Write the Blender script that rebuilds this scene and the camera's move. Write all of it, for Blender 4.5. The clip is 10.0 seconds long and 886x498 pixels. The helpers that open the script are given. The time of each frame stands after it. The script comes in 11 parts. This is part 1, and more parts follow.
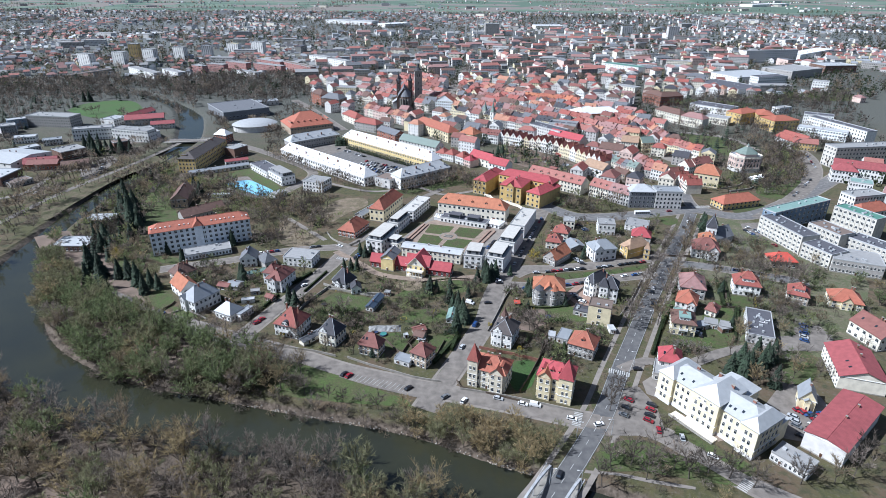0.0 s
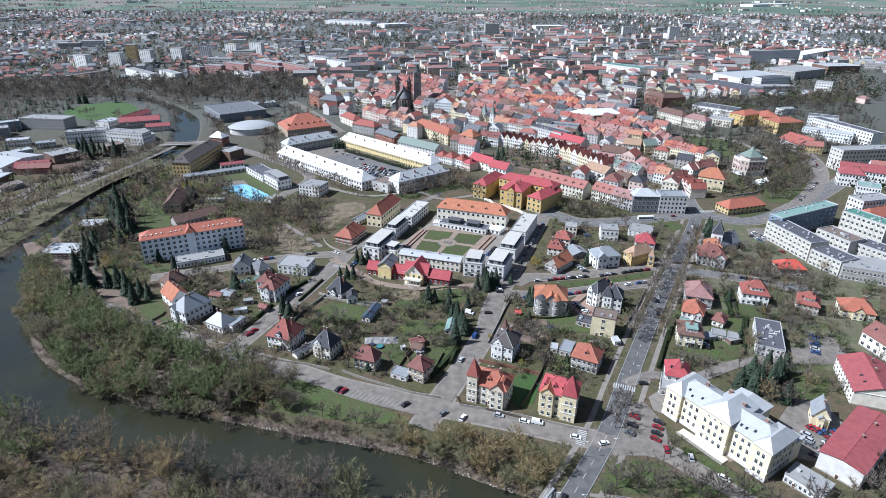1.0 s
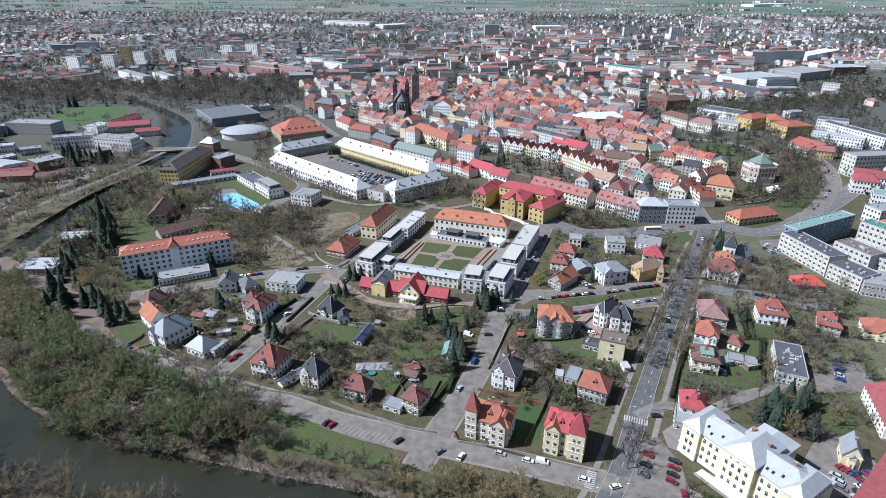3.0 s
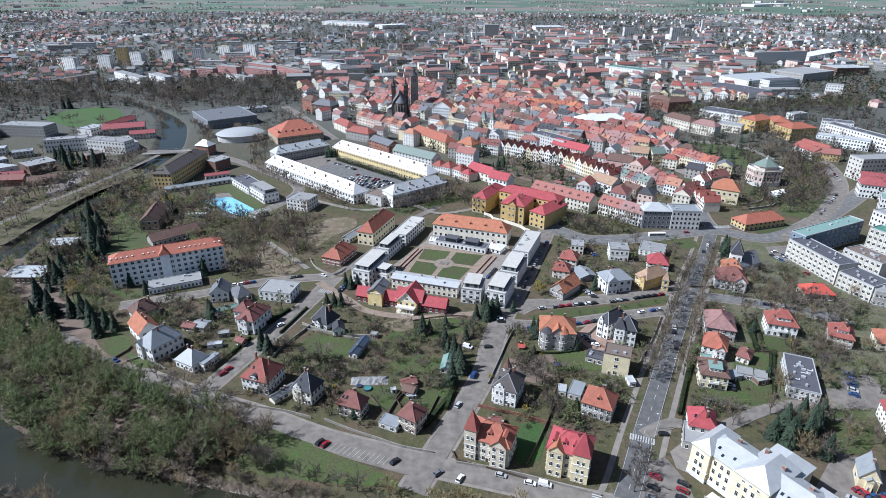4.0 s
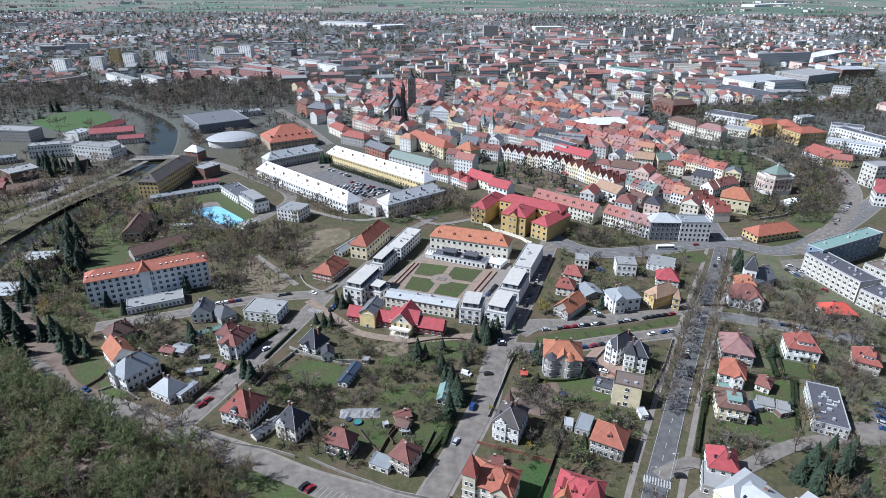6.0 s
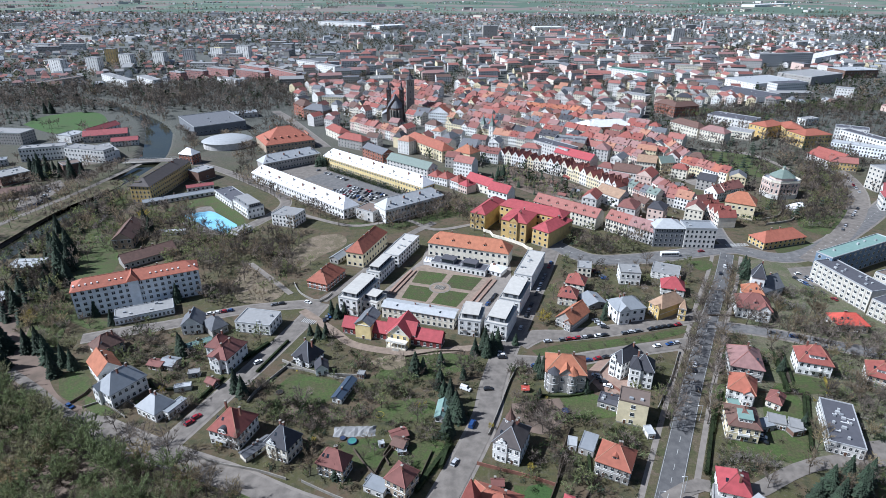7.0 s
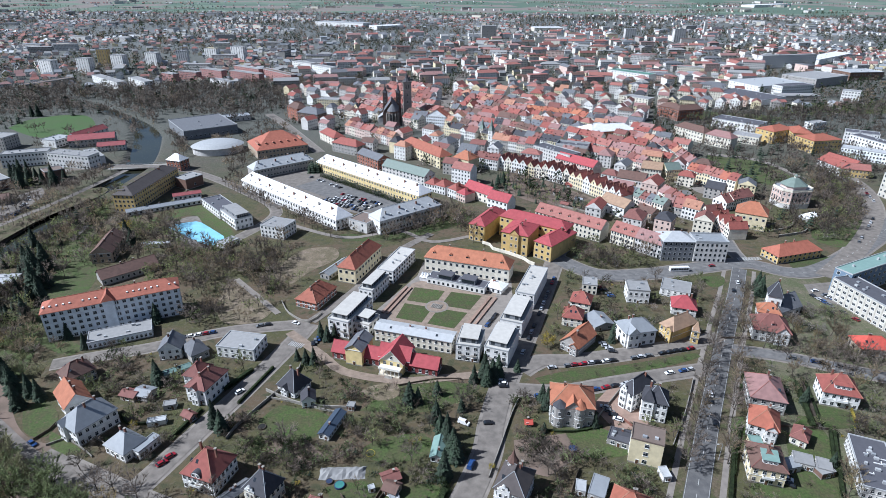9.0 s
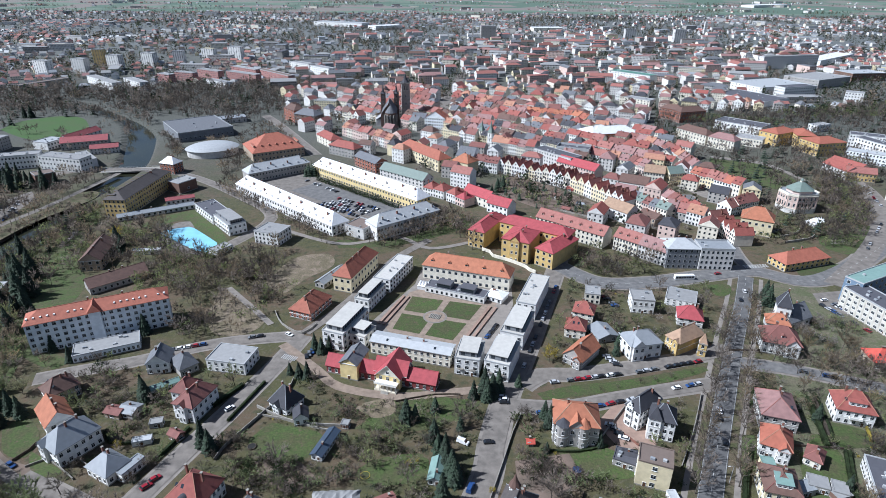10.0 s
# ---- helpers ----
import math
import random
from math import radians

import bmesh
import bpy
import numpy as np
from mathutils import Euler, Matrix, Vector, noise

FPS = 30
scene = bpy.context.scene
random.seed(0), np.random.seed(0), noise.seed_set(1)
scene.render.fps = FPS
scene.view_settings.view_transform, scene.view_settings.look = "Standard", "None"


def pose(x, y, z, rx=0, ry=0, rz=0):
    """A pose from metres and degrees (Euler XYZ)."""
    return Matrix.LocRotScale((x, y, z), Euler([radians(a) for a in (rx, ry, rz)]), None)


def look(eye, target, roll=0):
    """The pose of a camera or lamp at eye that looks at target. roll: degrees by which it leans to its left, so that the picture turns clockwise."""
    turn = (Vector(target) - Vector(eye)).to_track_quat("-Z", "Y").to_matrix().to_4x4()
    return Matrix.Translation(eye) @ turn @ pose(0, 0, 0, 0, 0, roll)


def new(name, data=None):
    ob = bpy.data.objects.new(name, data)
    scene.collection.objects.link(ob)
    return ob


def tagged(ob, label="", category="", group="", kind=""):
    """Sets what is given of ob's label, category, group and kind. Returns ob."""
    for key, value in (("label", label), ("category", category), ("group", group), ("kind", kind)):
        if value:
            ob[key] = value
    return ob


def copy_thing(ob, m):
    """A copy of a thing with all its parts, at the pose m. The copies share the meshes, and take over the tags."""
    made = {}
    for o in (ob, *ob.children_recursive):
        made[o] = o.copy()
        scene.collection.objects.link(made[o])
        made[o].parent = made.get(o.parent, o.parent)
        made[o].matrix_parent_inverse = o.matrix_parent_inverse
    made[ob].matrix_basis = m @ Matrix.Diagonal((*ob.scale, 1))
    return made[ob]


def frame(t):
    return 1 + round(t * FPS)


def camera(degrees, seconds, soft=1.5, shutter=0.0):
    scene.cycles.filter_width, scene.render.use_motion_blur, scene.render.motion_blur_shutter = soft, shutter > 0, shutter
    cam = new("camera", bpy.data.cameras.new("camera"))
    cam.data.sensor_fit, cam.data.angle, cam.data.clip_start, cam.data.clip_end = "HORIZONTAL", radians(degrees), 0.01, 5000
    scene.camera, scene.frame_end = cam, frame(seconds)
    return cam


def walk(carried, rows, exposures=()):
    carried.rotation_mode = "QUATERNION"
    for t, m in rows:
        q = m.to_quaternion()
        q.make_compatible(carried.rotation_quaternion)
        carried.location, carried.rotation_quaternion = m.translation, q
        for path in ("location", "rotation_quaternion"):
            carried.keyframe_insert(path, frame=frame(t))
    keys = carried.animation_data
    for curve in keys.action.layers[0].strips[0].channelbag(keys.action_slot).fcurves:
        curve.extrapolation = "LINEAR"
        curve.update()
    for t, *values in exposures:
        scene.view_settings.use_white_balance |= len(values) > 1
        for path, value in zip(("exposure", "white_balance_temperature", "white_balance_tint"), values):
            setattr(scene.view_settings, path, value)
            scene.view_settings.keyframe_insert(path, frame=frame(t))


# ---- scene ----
cam = camera(75.0, 10.0, 0.85)
EYE = 168.0


def flight(t):
    """The drone flies ahead at one height, drifting and turning very slightly."""
    s = t / 10
    x, y, z = EYE * (PX[0] * s + PX[1] * s * s), EYE * (PY[0] * s + PY[1] * s * s), EYE * (1 + PZ[0] * s + PZ[1] * s * s)
    yaw, pitch, roll = YAW[0] * s + YAW[1] * s * s, PITCH[0] + PITCH[1] * s + PITCH[2] * s * s, ROLL[0] + ROLL[1] * s + ROLL[2] * s * s
    return pose(x, y, z, 90 - pitch, 0, yaw) @ pose(0, 0, 0, 0, 0, roll)


PX, PY, PZ = (0.0494, -0.0147), (0.6484, 0.0051), (-0.0107, 0.0033)
YAW, PITCH, ROLL = (0.218, -0.658), (25.281, -0.174, 0.163), (0.325, -0.644, 0.672)
walk(cam, [(t / 2, flight(t / 2)) for t in range(21)], [(0, 0.60, 5400, 9), (4, 0.49, 5400, 9), (10, 0.47, 5400, 9)])

# ---- light: a high spring sun from the left, clear hazy sky ----
SUN_ELEVATION, SUN_FROM = 47.0, (-1.0, -0.14)
world = bpy.data.worlds.new("sky")
scene.world = world
world.use_nodes = True
sky = world.node_tree.nodes.new("ShaderNodeTexSky")
sky.sky_type, sky.sun_disc = "NISHITA", False
sky.sun_elevation, sky.sun_rotation = radians(SUN_ELEVATION), math.atan2(SUN_FROM[0], SUN_FROM[1])
sky.air_density, sky.dust_density = 1.0, 2.0
back = world.node_tree.nodes["Background"]
back.inputs["Strength"].default_value = 0.05
world.node_tree.links.new(sky.outputs[0], back.inputs[0])
sun = new("sun", bpy.data.lights.new("sun", "SUN"))
sun.data.energy, sun.data.angle, sun.data.color = 5.0, radians(0.6), (1.0, 0.95, 0.88)
flat = math.hypot(*SUN_FROM)
sun.matrix_world = look((SUN_FROM[0] / flat * 100, SUN_FROM[1] / flat * 100, 100 * math.tan(radians(SUN_ELEVATION))), (0, 0, 0))

# ---- materials ----
MATS = {}


def material(name, colour, rough=0.85, vary=0.18, scale=0.6, grain=9.0, bump=0.25, metal=0.0, second=None, per_thing=0.12, lines=0.0, thin=0.0):
    """A weathered surface: broad stains, fine grain, a slight difference from thing to thing, and relief. second: colour of the stains; lines: courses per metre of height."""
    m = bpy.data.materials.new(name)
    m.use_nodes = True
    n, k = m.node_tree.nodes, m.node_tree.links
    b = n["Principled BSDF"]
    b.inputs["Roughness"].default_value, b.inputs["Metallic"].default_value = rough, metal
    geo, info = n.new("ShaderNodeNewGeometry"), n.new("ShaderNodeObjectInfo")
    big, fine = n.new("ShaderNodeTexNoise"), n.new("ShaderNodeTexNoise")
    big.inputs["Scale"].default_value, big.inputs["Detail"].default_value = scale, 5
    fine.inputs["Scale"].default_value, fine.inputs["Detail"].default_value = grain, 3
    k.new(geo.outputs["Position"], big.inputs["Vector"])
    k.new(geo.outputs["Position"], fine.inputs["Vector"])
    ramp = n.new("ShaderNodeMapRange")
    ramp.inputs[1].default_value, ramp.inputs[2].default_value = 0.35, 0.68
    k.new(big.outputs["Fac"], ramp.inputs[0])
    mix = n.new("ShaderNodeMix")
    mix.data_type = "RGBA"
    k.new(ramp.outputs[0], mix.inputs[0])
    mix.inputs[6].default_value = (*colour, 1)
    other = second or tuple(c * (1 - 2.2 * vary) for c in colour)
    mix.inputs[7].default_value = (*other, 1)
    hsv = n.new("ShaderNodeHueSaturation")
    k.new(mix.outputs[2], hsv.inputs["Color"])
    add = n.new("ShaderNodeMath")
    add.operation = "MULTIPLY_ADD"
    k.new(info.outputs["Random"], add.inputs[0])
    add.inputs[1].default_value, add.inputs[2].default_value = per_thing * 2, 1 - per_thing - vary * 0.5
    add2 = n.new("ShaderNodeMath")
    add2.operation = "MULTIPLY_ADD"
    k.new(fine.outputs["Fac"], add2.inputs[0])
    add2.inputs[1].default_value = vary
    k.new(add.outputs[0], add2.inputs[2])
    k.new(add2.outputs[0], hsv.inputs["Value"])
    k.new(hsv.outputs[0], b.inputs["Base Color"])
    bm = n.new("ShaderNodeBump")
    bm.inputs["Strength"].default_value, bm.inputs["Distance"].default_value = bump, 0.05
    k.new(fine.outputs["Fac"], bm.inputs["Height"])
    if lines:
        wave = n.new("ShaderNodeTexWave")
        wave.bands_direction = "Z"
        wave.inputs["Scale"].default_value, wave.inputs["Distortion"].default_value = lines, 0.6
        k.new(geo.outputs["Position"], wave.inputs["Vector"])
        both = n.new("ShaderNodeMath")
        both.operation = "ADD"
        k.new(fine.outputs["Fac"], both.inputs[0])
        k.new(wave.outputs["Fac"], both.inputs[1])
        k.new(both.outputs[0], bm.inputs["Height"])
    k.new(bm.outputs[0], b.inputs["Normal"])
    if thin:
        # thin growth lets light through
        through_light, blend = n.new("ShaderNodeBsdfTranslucent"), n.new("ShaderNodeMixShader")
        k.new(hsv.outputs[0], through_light.inputs["Color"])
        blend.inputs[0].default_value = thin
        k.new(b.outputs[0], blend.inputs[1])
        k.new(through_light.outputs[0], blend.inputs[2])
        k.new(blend.outputs[0], n["Material Output"].inputs["Surface"])
    MATS[name] = m
    return m


WALLS = {"white": ((.80, .79, .77), "white-rendered"), "white_blue": ((.84, .87, .90), "pale blue-white"), "cream": ((.76, .71, .60), "cream-rendered"),
         "cream_stone": ((.66, .60, .48), "cream stone"), "cream_yellow": ((.72, .63, .42), "pale yellow"), "yellow": ((.76, .61, .30), "warm yellow"),
         "ochre": ((.58, .42, .17), "ochre-yellow"), "plaster_grey": ((.38, .36, .34), "grey plaster"), "plaster_light": ((.64, .62, .60), "light grey plaster"),
         "plaster_tan": ((.40, .32, .24), "tan plaster"), "brick": ((.30, .12, .08), "red brick"), "concrete": ((.58, .55, .49), "beige concrete"),
         "glass_wall": ((.16, .22, .30), "blue-grey glazed"), "red_wood": ((.22, .05, .05), "dark red timber"), "brown_wall": ((.17, .10, .075), "brown-clad"),
         "brick_red": ((.42, .21, .19), "faded red panel"), "dark_stone": ((.085, .072, .066), "soot-dark stone"), "soot_brick": ((.14, .095, .08), "soot-stained brick"), "slate_wall": ((.20, .21, .23), "slate-grey"), "pink": ((.66, .51, .45), "pale pink"), "school_cream": ((.78, .70, .50), "warm cream"), "tower_stone": ((.34, .31, .28), "grey sandstone")}
ROOFS = {"red_tile": ((.27, .082, .066), "red tile"), "orange_tile": ((.38, .145, .08), "orange tile"), "orange_red": ((.34, .115, .074), "orange-red tile"),
         "brown_red": ((.20, .082, .07), "brown-red tile"), "brown_tile": ((.13, .075, .06), "dark brown tile"), "crimson": ((.35, .065, .075), "crimson sheet"),
         "crimson_dull": ((.27, .07, .075), "dull crimson sheet"), "bright_red": ((.50, .085, .06), "bright red sheet"), "mauve_tile": ((.28, .16, .15), "faded mauve tile"),
         # pale red and orange tile: haze over the old town is put into the colour
         "haze_pale_red": ((.30, .125, .105), "faded red tile"), "haze_pale_orange": ((.38, .19, .125), "haze-paled orange tile"), "slate_brown": ((.080, .068, .066), "grey-brown slate"), "tan_tile": ((.36, .24, .16), "tan tile"), "grey_tile": ((.14, .145, .16), "grey tile"), "dark_slate": ((.050, .050, .060), "dark slate"),
         "metal_grey": ((.27, .285, .305), "grey sheet-metal"), "metal_light": ((.42, .43, .44), "light grey"), "pale_sheet": ((.50, .48, .445), "pale sheet"), "metal_white": ((.72, .72, .73), "white sheet-metal"),
         "metal_green": ((.17, .215, .19), "green copper"), "grey_flat": ((.27, .268, .268), "grey flat"), "dark_flat": ((.085, .085, .10), "dark flat"),
         "brown_flat": ((.17, .13, .11), "brown flat"), "cream_roof": ((.6, .5, .25), "pale yellow"), "blue_sheet": ((.055, .075, .11), "dark blue sheet"), "teal": ((.21, .31, .28), "teal metal"), "green_metal": ((.10, .22, .17), "dark green metal")}
for key, (colour, _) in WALLS.items():
    material(key, colour, 0.9, 0.10, 0.35, 6, 0.15, per_thing=0.05)
for key, (colour, _) in ROOFS.items():
    sheet = "metal" in key or "teal" in key or "sheet" in key
    material(key, colour, 0.45 if sheet else 0.8, 0.06 if sheet or "flat" in key else 0.10, 0.5, 7, 0.35, per_thing=0.08, lines=0.0 if sheet or "flat" in key else 3.0)
material("glass", (.025, .032, .042), 0.12, 0.1, 1, 5, 0.02, per_thing=0.3)
material("frame_white", (.75, .75, .73), 0.6, 0.08)
material("timber_door", (.10, .05, .03), 0.6)
material("chimney_brick", (.24, .11, .08), 0.9)
material("asphalt", (.106, .103, .104), 0.92, 0.2, 0.3, 2.2, 0.2, second=(.166, .161, .157), per_thing=0.04)
material("asphalt_dark", (.084, .083, .086), 0.92, 0.2, 0.3, 2.2, 0.2, second=(.128, .125, .124), per_thing=0.04)
material("road_light", (.126, .112, .100), 0.92, 0.2, 0.28, 2.2, 0.2, second=(.198, .176, .156), per_thing=0.04)
material("paving", (.225, .20, .178), 0.9, 0.12, 0.3, 4, 0.2, per_thing=0.04)
material("brick_paving", (.30, .205, .16), 0.9, 0.12, 0.3, 4, 0.2, per_thing=0.04)
material("gravel_path", (.265, .205, .16), 0.95, 0.14, 0.4, 5, 0.3, per_thing=0.05)
def grass(name, lush, dry, bare, patch=.16, thin=.56):
    """Uneven turf: lush and dry patches of a few metres, clumps, and bare soil where it is worn."""
    m = bpy.data.materials.new(name)
    m.use_nodes = True
    n, k = m.node_tree.nodes, m.node_tree.links
    b = n["Principled BSDF"]
    b.inputs["Roughness"].default_value = 0.95
    geo, info = n.new("ShaderNodeNewGeometry"), n.new("ShaderNodeObjectInfo")

    def blotch(scale, lo, hi, detail=4):
        t, r = n.new("ShaderNodeTexNoise"), n.new("ShaderNodeMapRange")
        t.inputs["Scale"].default_value, t.inputs["Detail"].default_value, t.inputs["Roughness"].default_value = scale, detail, .62
        r.inputs[1].default_value, r.inputs[2].default_value = lo, hi
        k.new(geo.outputs["Position"], t.inputs["Vector"])
        k.new(t.outputs["Fac"], r.inputs[0])
        return r.outputs[0], t.outputs["Fac"]

    def blend(fac, a, c):
        o = n.new("ShaderNodeMix")
        o.data_type = "RGBA"
        k.new(fac, o.inputs[0])
        for value, slot in ((a, 6), (c, 7)):
            if isinstance(value, tuple):
                o.inputs[slot].default_value = (*value, 1)
            else:
                k.new(value, o.inputs[slot])
        return o.outputs[2]

    wide, _ = blotch(patch, .40, .62, 6)
    worn, _ = blotch(patch * 2.7, thin, thin + .12, 5)
    clump, raw = blotch(1.1, .35, .72, 6)
    colour = blend(wide, lush, dry)
    colour = blend(worn, colour, bare)
    shade = n.new("ShaderNodeMapRange")
    shade.inputs[3].default_value, shade.inputs[4].default_value = .68, 1.28
    k.new(clump, shade.inputs[0])
    each = n.new("ShaderNodeMapRange")
    each.inputs[3].default_value, each.inputs[4].default_value = .86, 1.12
    k.new(info.outputs["Random"], each.inputs[0])
    both = n.new("ShaderNodeMath")
    both.operation = "MULTIPLY"
    k.new(shade.outputs[0], both.inputs[0])
    k.new(each.outputs[0], both.inputs[1])
    hsv = n.new("ShaderNodeHueSaturation")
    k.new(colour, hsv.inputs["Color"])
    k.new(both.outputs[0], hsv.inputs["Value"])
    k.new(hsv.outputs[0], b.inputs["Base Color"])
    bump = n.new("ShaderNodeBump")
    bump.inputs["Strength"].default_value, bump.inputs["Distance"].default_value = .6, .12
    k.new(raw, bump.inputs["Height"])
    k.new(bump.outputs[0], b.inputs["Normal"])
    MATS[name] = m


grass("pitch", (.046, .098, .022), (.055, .088, .028), (.068, .090, .036), .03, .62)
grass("lawn", (.054, .082, .020), (.064, .066, .027), (.090, .073, .044))
grass("verge_grass", (.066, .072, .028), (.104, .084, .050), (.132, .102, .070), .1, .5)
grass("pale_turf", (.092, .104, .050), (.130, .118, .076), (.165, .140, .105), .12, .54)
grass("dry_grass", (.175, .14, .095), (.125, .105, .062), (.215, .17, .125), .08, .5)
material("leaf_litter", (.175, .128, .102), 0.95, 0.25, 0.1, 2, 0.5, second=(.095, .074, .056), per_thing=0.03)
material("shrub_brown", (.12, .098, .075), 0.95, 0.3, 0.5, 3, 0.1, per_thing=0.2, thin=0.4)
material("water", (.031, .032, .019), 0.08, 0.2, 0.03, 0.6, 0.03, second=(.022, .024, .017), per_thing=0.0)
material("pool_teal", (.07, .22, .20), 0.2, 0.08, 0.5, 2, 0.03)
material("pool_blue", (.27, .55, .71), 0.15, 0.08, 0.1, 1, 0.03)
material("paint_white", (.43, .43, .42), 0.7, 0.1)
material("bark", (.105, .088, .073), 0.95, 0.2, 1, 6, 0.5)
material("twig_grey", (.34, .285, .24), 0.95, 0.3, 0.5, 3, 0.1, per_thing=0.25, thin=0.5)
material("twig_pale", (.35, .315, .285), 0.95, 0.3, 0.2, 3, 0.1, per_thing=0.2, thin=0.4)
material("twig_dark", (.155, .128, .106), 0.95, 0.3, 0.4, 3, 0.1, per_thing=0.2, thin=0.35)
material("twig_brown", (.36, .285, .195), 0.95, 0.3, 0.5, 3, 0.1, per_thing=0.25, thin=0.5)
material("hedge_olive", (.36, .35, .20), 0.9, 0.3, 0.5, 3, 0.1, per_thing=0.2, thin=0.5)
material("bud_green", (.33, .36, .165), 0.9, 0.3, 0.5, 3, 0.1, per_thing=0.25, thin=0.5)
material("bud_soft", (.30, .35, .17), 0.9, 0.3, 0.5, 3, 0.1, per_thing=0.2, thin=0.5)
material("willow_yellow", (.50, .40, .07), 0.9, 0.3, 0.5, 3, 0.1, per_thing=0.15, thin=0.4)
material("twig_tan", (.50, .40, .225), 0.95, 0.3, 0.5, 3, 0.1, per_thing=0.25, thin=0.5)
material("conifer", (.030, .050, .028), 0.9, 0.3, 0.6, 3, 0.1, per_thing=0.25)
material("hedge_green", (.052, .078, .028), 0.9, 0.3, 0.6, 3, 0.1, per_thing=0.25, thin=0.5)
material("stone_wall", (.30, .28, .25), 0.9, 0.15, 0.5, 4, 0.3)
material("fence_dark", (.10, .075, .055), 0.9, 0.2)
material("bridge_steel", (.46, .47, .49), 0.55, 0.12, 0.5, 4, 0.1)
material("trampoline_blue", (.03, .05, .12), 0.6)
material("tyre", (.015, .015, .015), 0.9)
for key, colour in (("car_white", (.78, .78, .78)), ("car_silver", (.45, .46, .48)), ("car_black", (.02, .02, .024)), ("car_red", (.26, .016, .028)), ("car_blue", (.03, .07, .2)), ("car_grey", (.15, .155, .165))):
    material(key, colour, 0.3, 0.05, 1, 5, 0.02)


# ---- mesh helpers ----
class Shape:
    """Collects boxes, prisms and polygons of several materials, and makes one mesh of them."""

    def __init__(self):
        self.v, self.f, self.m, self.names = [], [], [], []

    def add(self, verts, faces, mat):
        if mat not in self.names:
            self.names.append(mat)
        o, i = len(self.v), self.names.index(mat)
        self.v += [tuple(p) for p in verts]
        self.f += [tuple(o + q for q in f) for f in faces]
        self.m += [i] * len(faces)

    def box(self, x0, x1, y0, y1, z0, z1, mat, top=True, bottom=True):
        v = [(x0, y0, z0), (x1, y0, z0), (x1, y1, z0), (x0, y1, z0), (x0, y0, z1), (x1, y0, z1), (x1, y1, z1), (x0, y1, z1)]
        f = [(0, 1, 5, 4), (1, 2, 6, 5), (2, 3, 7, 6), (3, 0, 4, 7)]
        if top:
            f.append((4, 5, 6, 7))
        if bottom:
            f.append((3, 2, 1, 0))
        self.add(v, f, mat)

    def mesh(self, name):
        me = bpy.data.meshes.new(name)
        me.from_pydata(self.v, [], self.f)
        for k in self.names:
            me.materials.append(MATS[k])
        me.polygons.foreach_set("material_index", self.m)
        me.update()
        return me


def part(name, shape, parent, label="", at=None, kind=""):
    """One mesh object under a thing or a part. shape: a Shape, or a mesh that several parts share."""
    me = shape.mesh(name) if isinstance(shape, Shape) else shape
    ob = new(name, me)
    ob.parent = parent
    if at is not None:
        ob.matrix_basis = at
    return tagged(ob, label=label, kind=kind)


def root(name, x, y, rot, label, category, group="", kind="", z=0.0):
    ob = new(name)
    ob.empty_display_size = 0.5
    ob.matrix_basis = pose(x, y, z, 0, 0, rot)
    return tagged(ob, label, category, group, kind)


TAKEN = []   # footprints of what stands: x, y, cos, sin, half width, half depth


def take(x, y, rot, w, d, margin=1.0):
    a = radians(rot)
    TAKEN.append((x, y, math.cos(a), math.sin(a), w / 2 + margin, d / 2 + margin))


def is_free(x, y, margin=0.0):
    for cx, cy, c, s, hw, hd in TAKEN:
        dx, dy = x - cx, y - cy
        if abs(dx) < 90 and abs(dy) < 90 and abs(c * dx + s * dy) < hw + margin and abs(-s * dx + c * dy) < hd + margin:
            return False
    return True


def pyramid(s, x, y, half, z, rise, mat, sides=4):
    ring = [(x + half * math.cos(math.tau * (i + .5) / sides), y + half * math.sin(math.tau * (i + .5) / sides), z) for i in range(sides)]
    s.add(ring + [(x, y, z + rise)], [(i, (i + 1) % sides, sides) for i in range(sides)], mat)


# ---- houses ----
def edge_cap(s, a, b, mat, r=.16):
    """A row of ridge tiles along a roof edge: a low prism."""
    a, b = Vector(a), Vector(b)
    side = (b - a).cross(Vector((0, 0, 1))).normalized() * r
    up = Vector((0, 0, r))
    s.add([tuple(a - side), tuple(a + up), tuple(a + side), tuple(b - side), tuple(b + up), tuple(b + side)], [(0, 1, 4, 3), (1, 2, 5, 4), (2, 1, 0), (3, 4, 5)], mat)


CAPS = {"red_tile": "haze_pale_orange", "orange_tile": "tan_tile", "orange_red": "haze_pale_orange", "brown_red": "haze_pale_red", "brown_tile": "brown_red", "mauve_tile": "haze_pale_red", "crimson": "crimson_dull", "dark_slate": "metal_grey", "slate_brown": "metal_grey"}


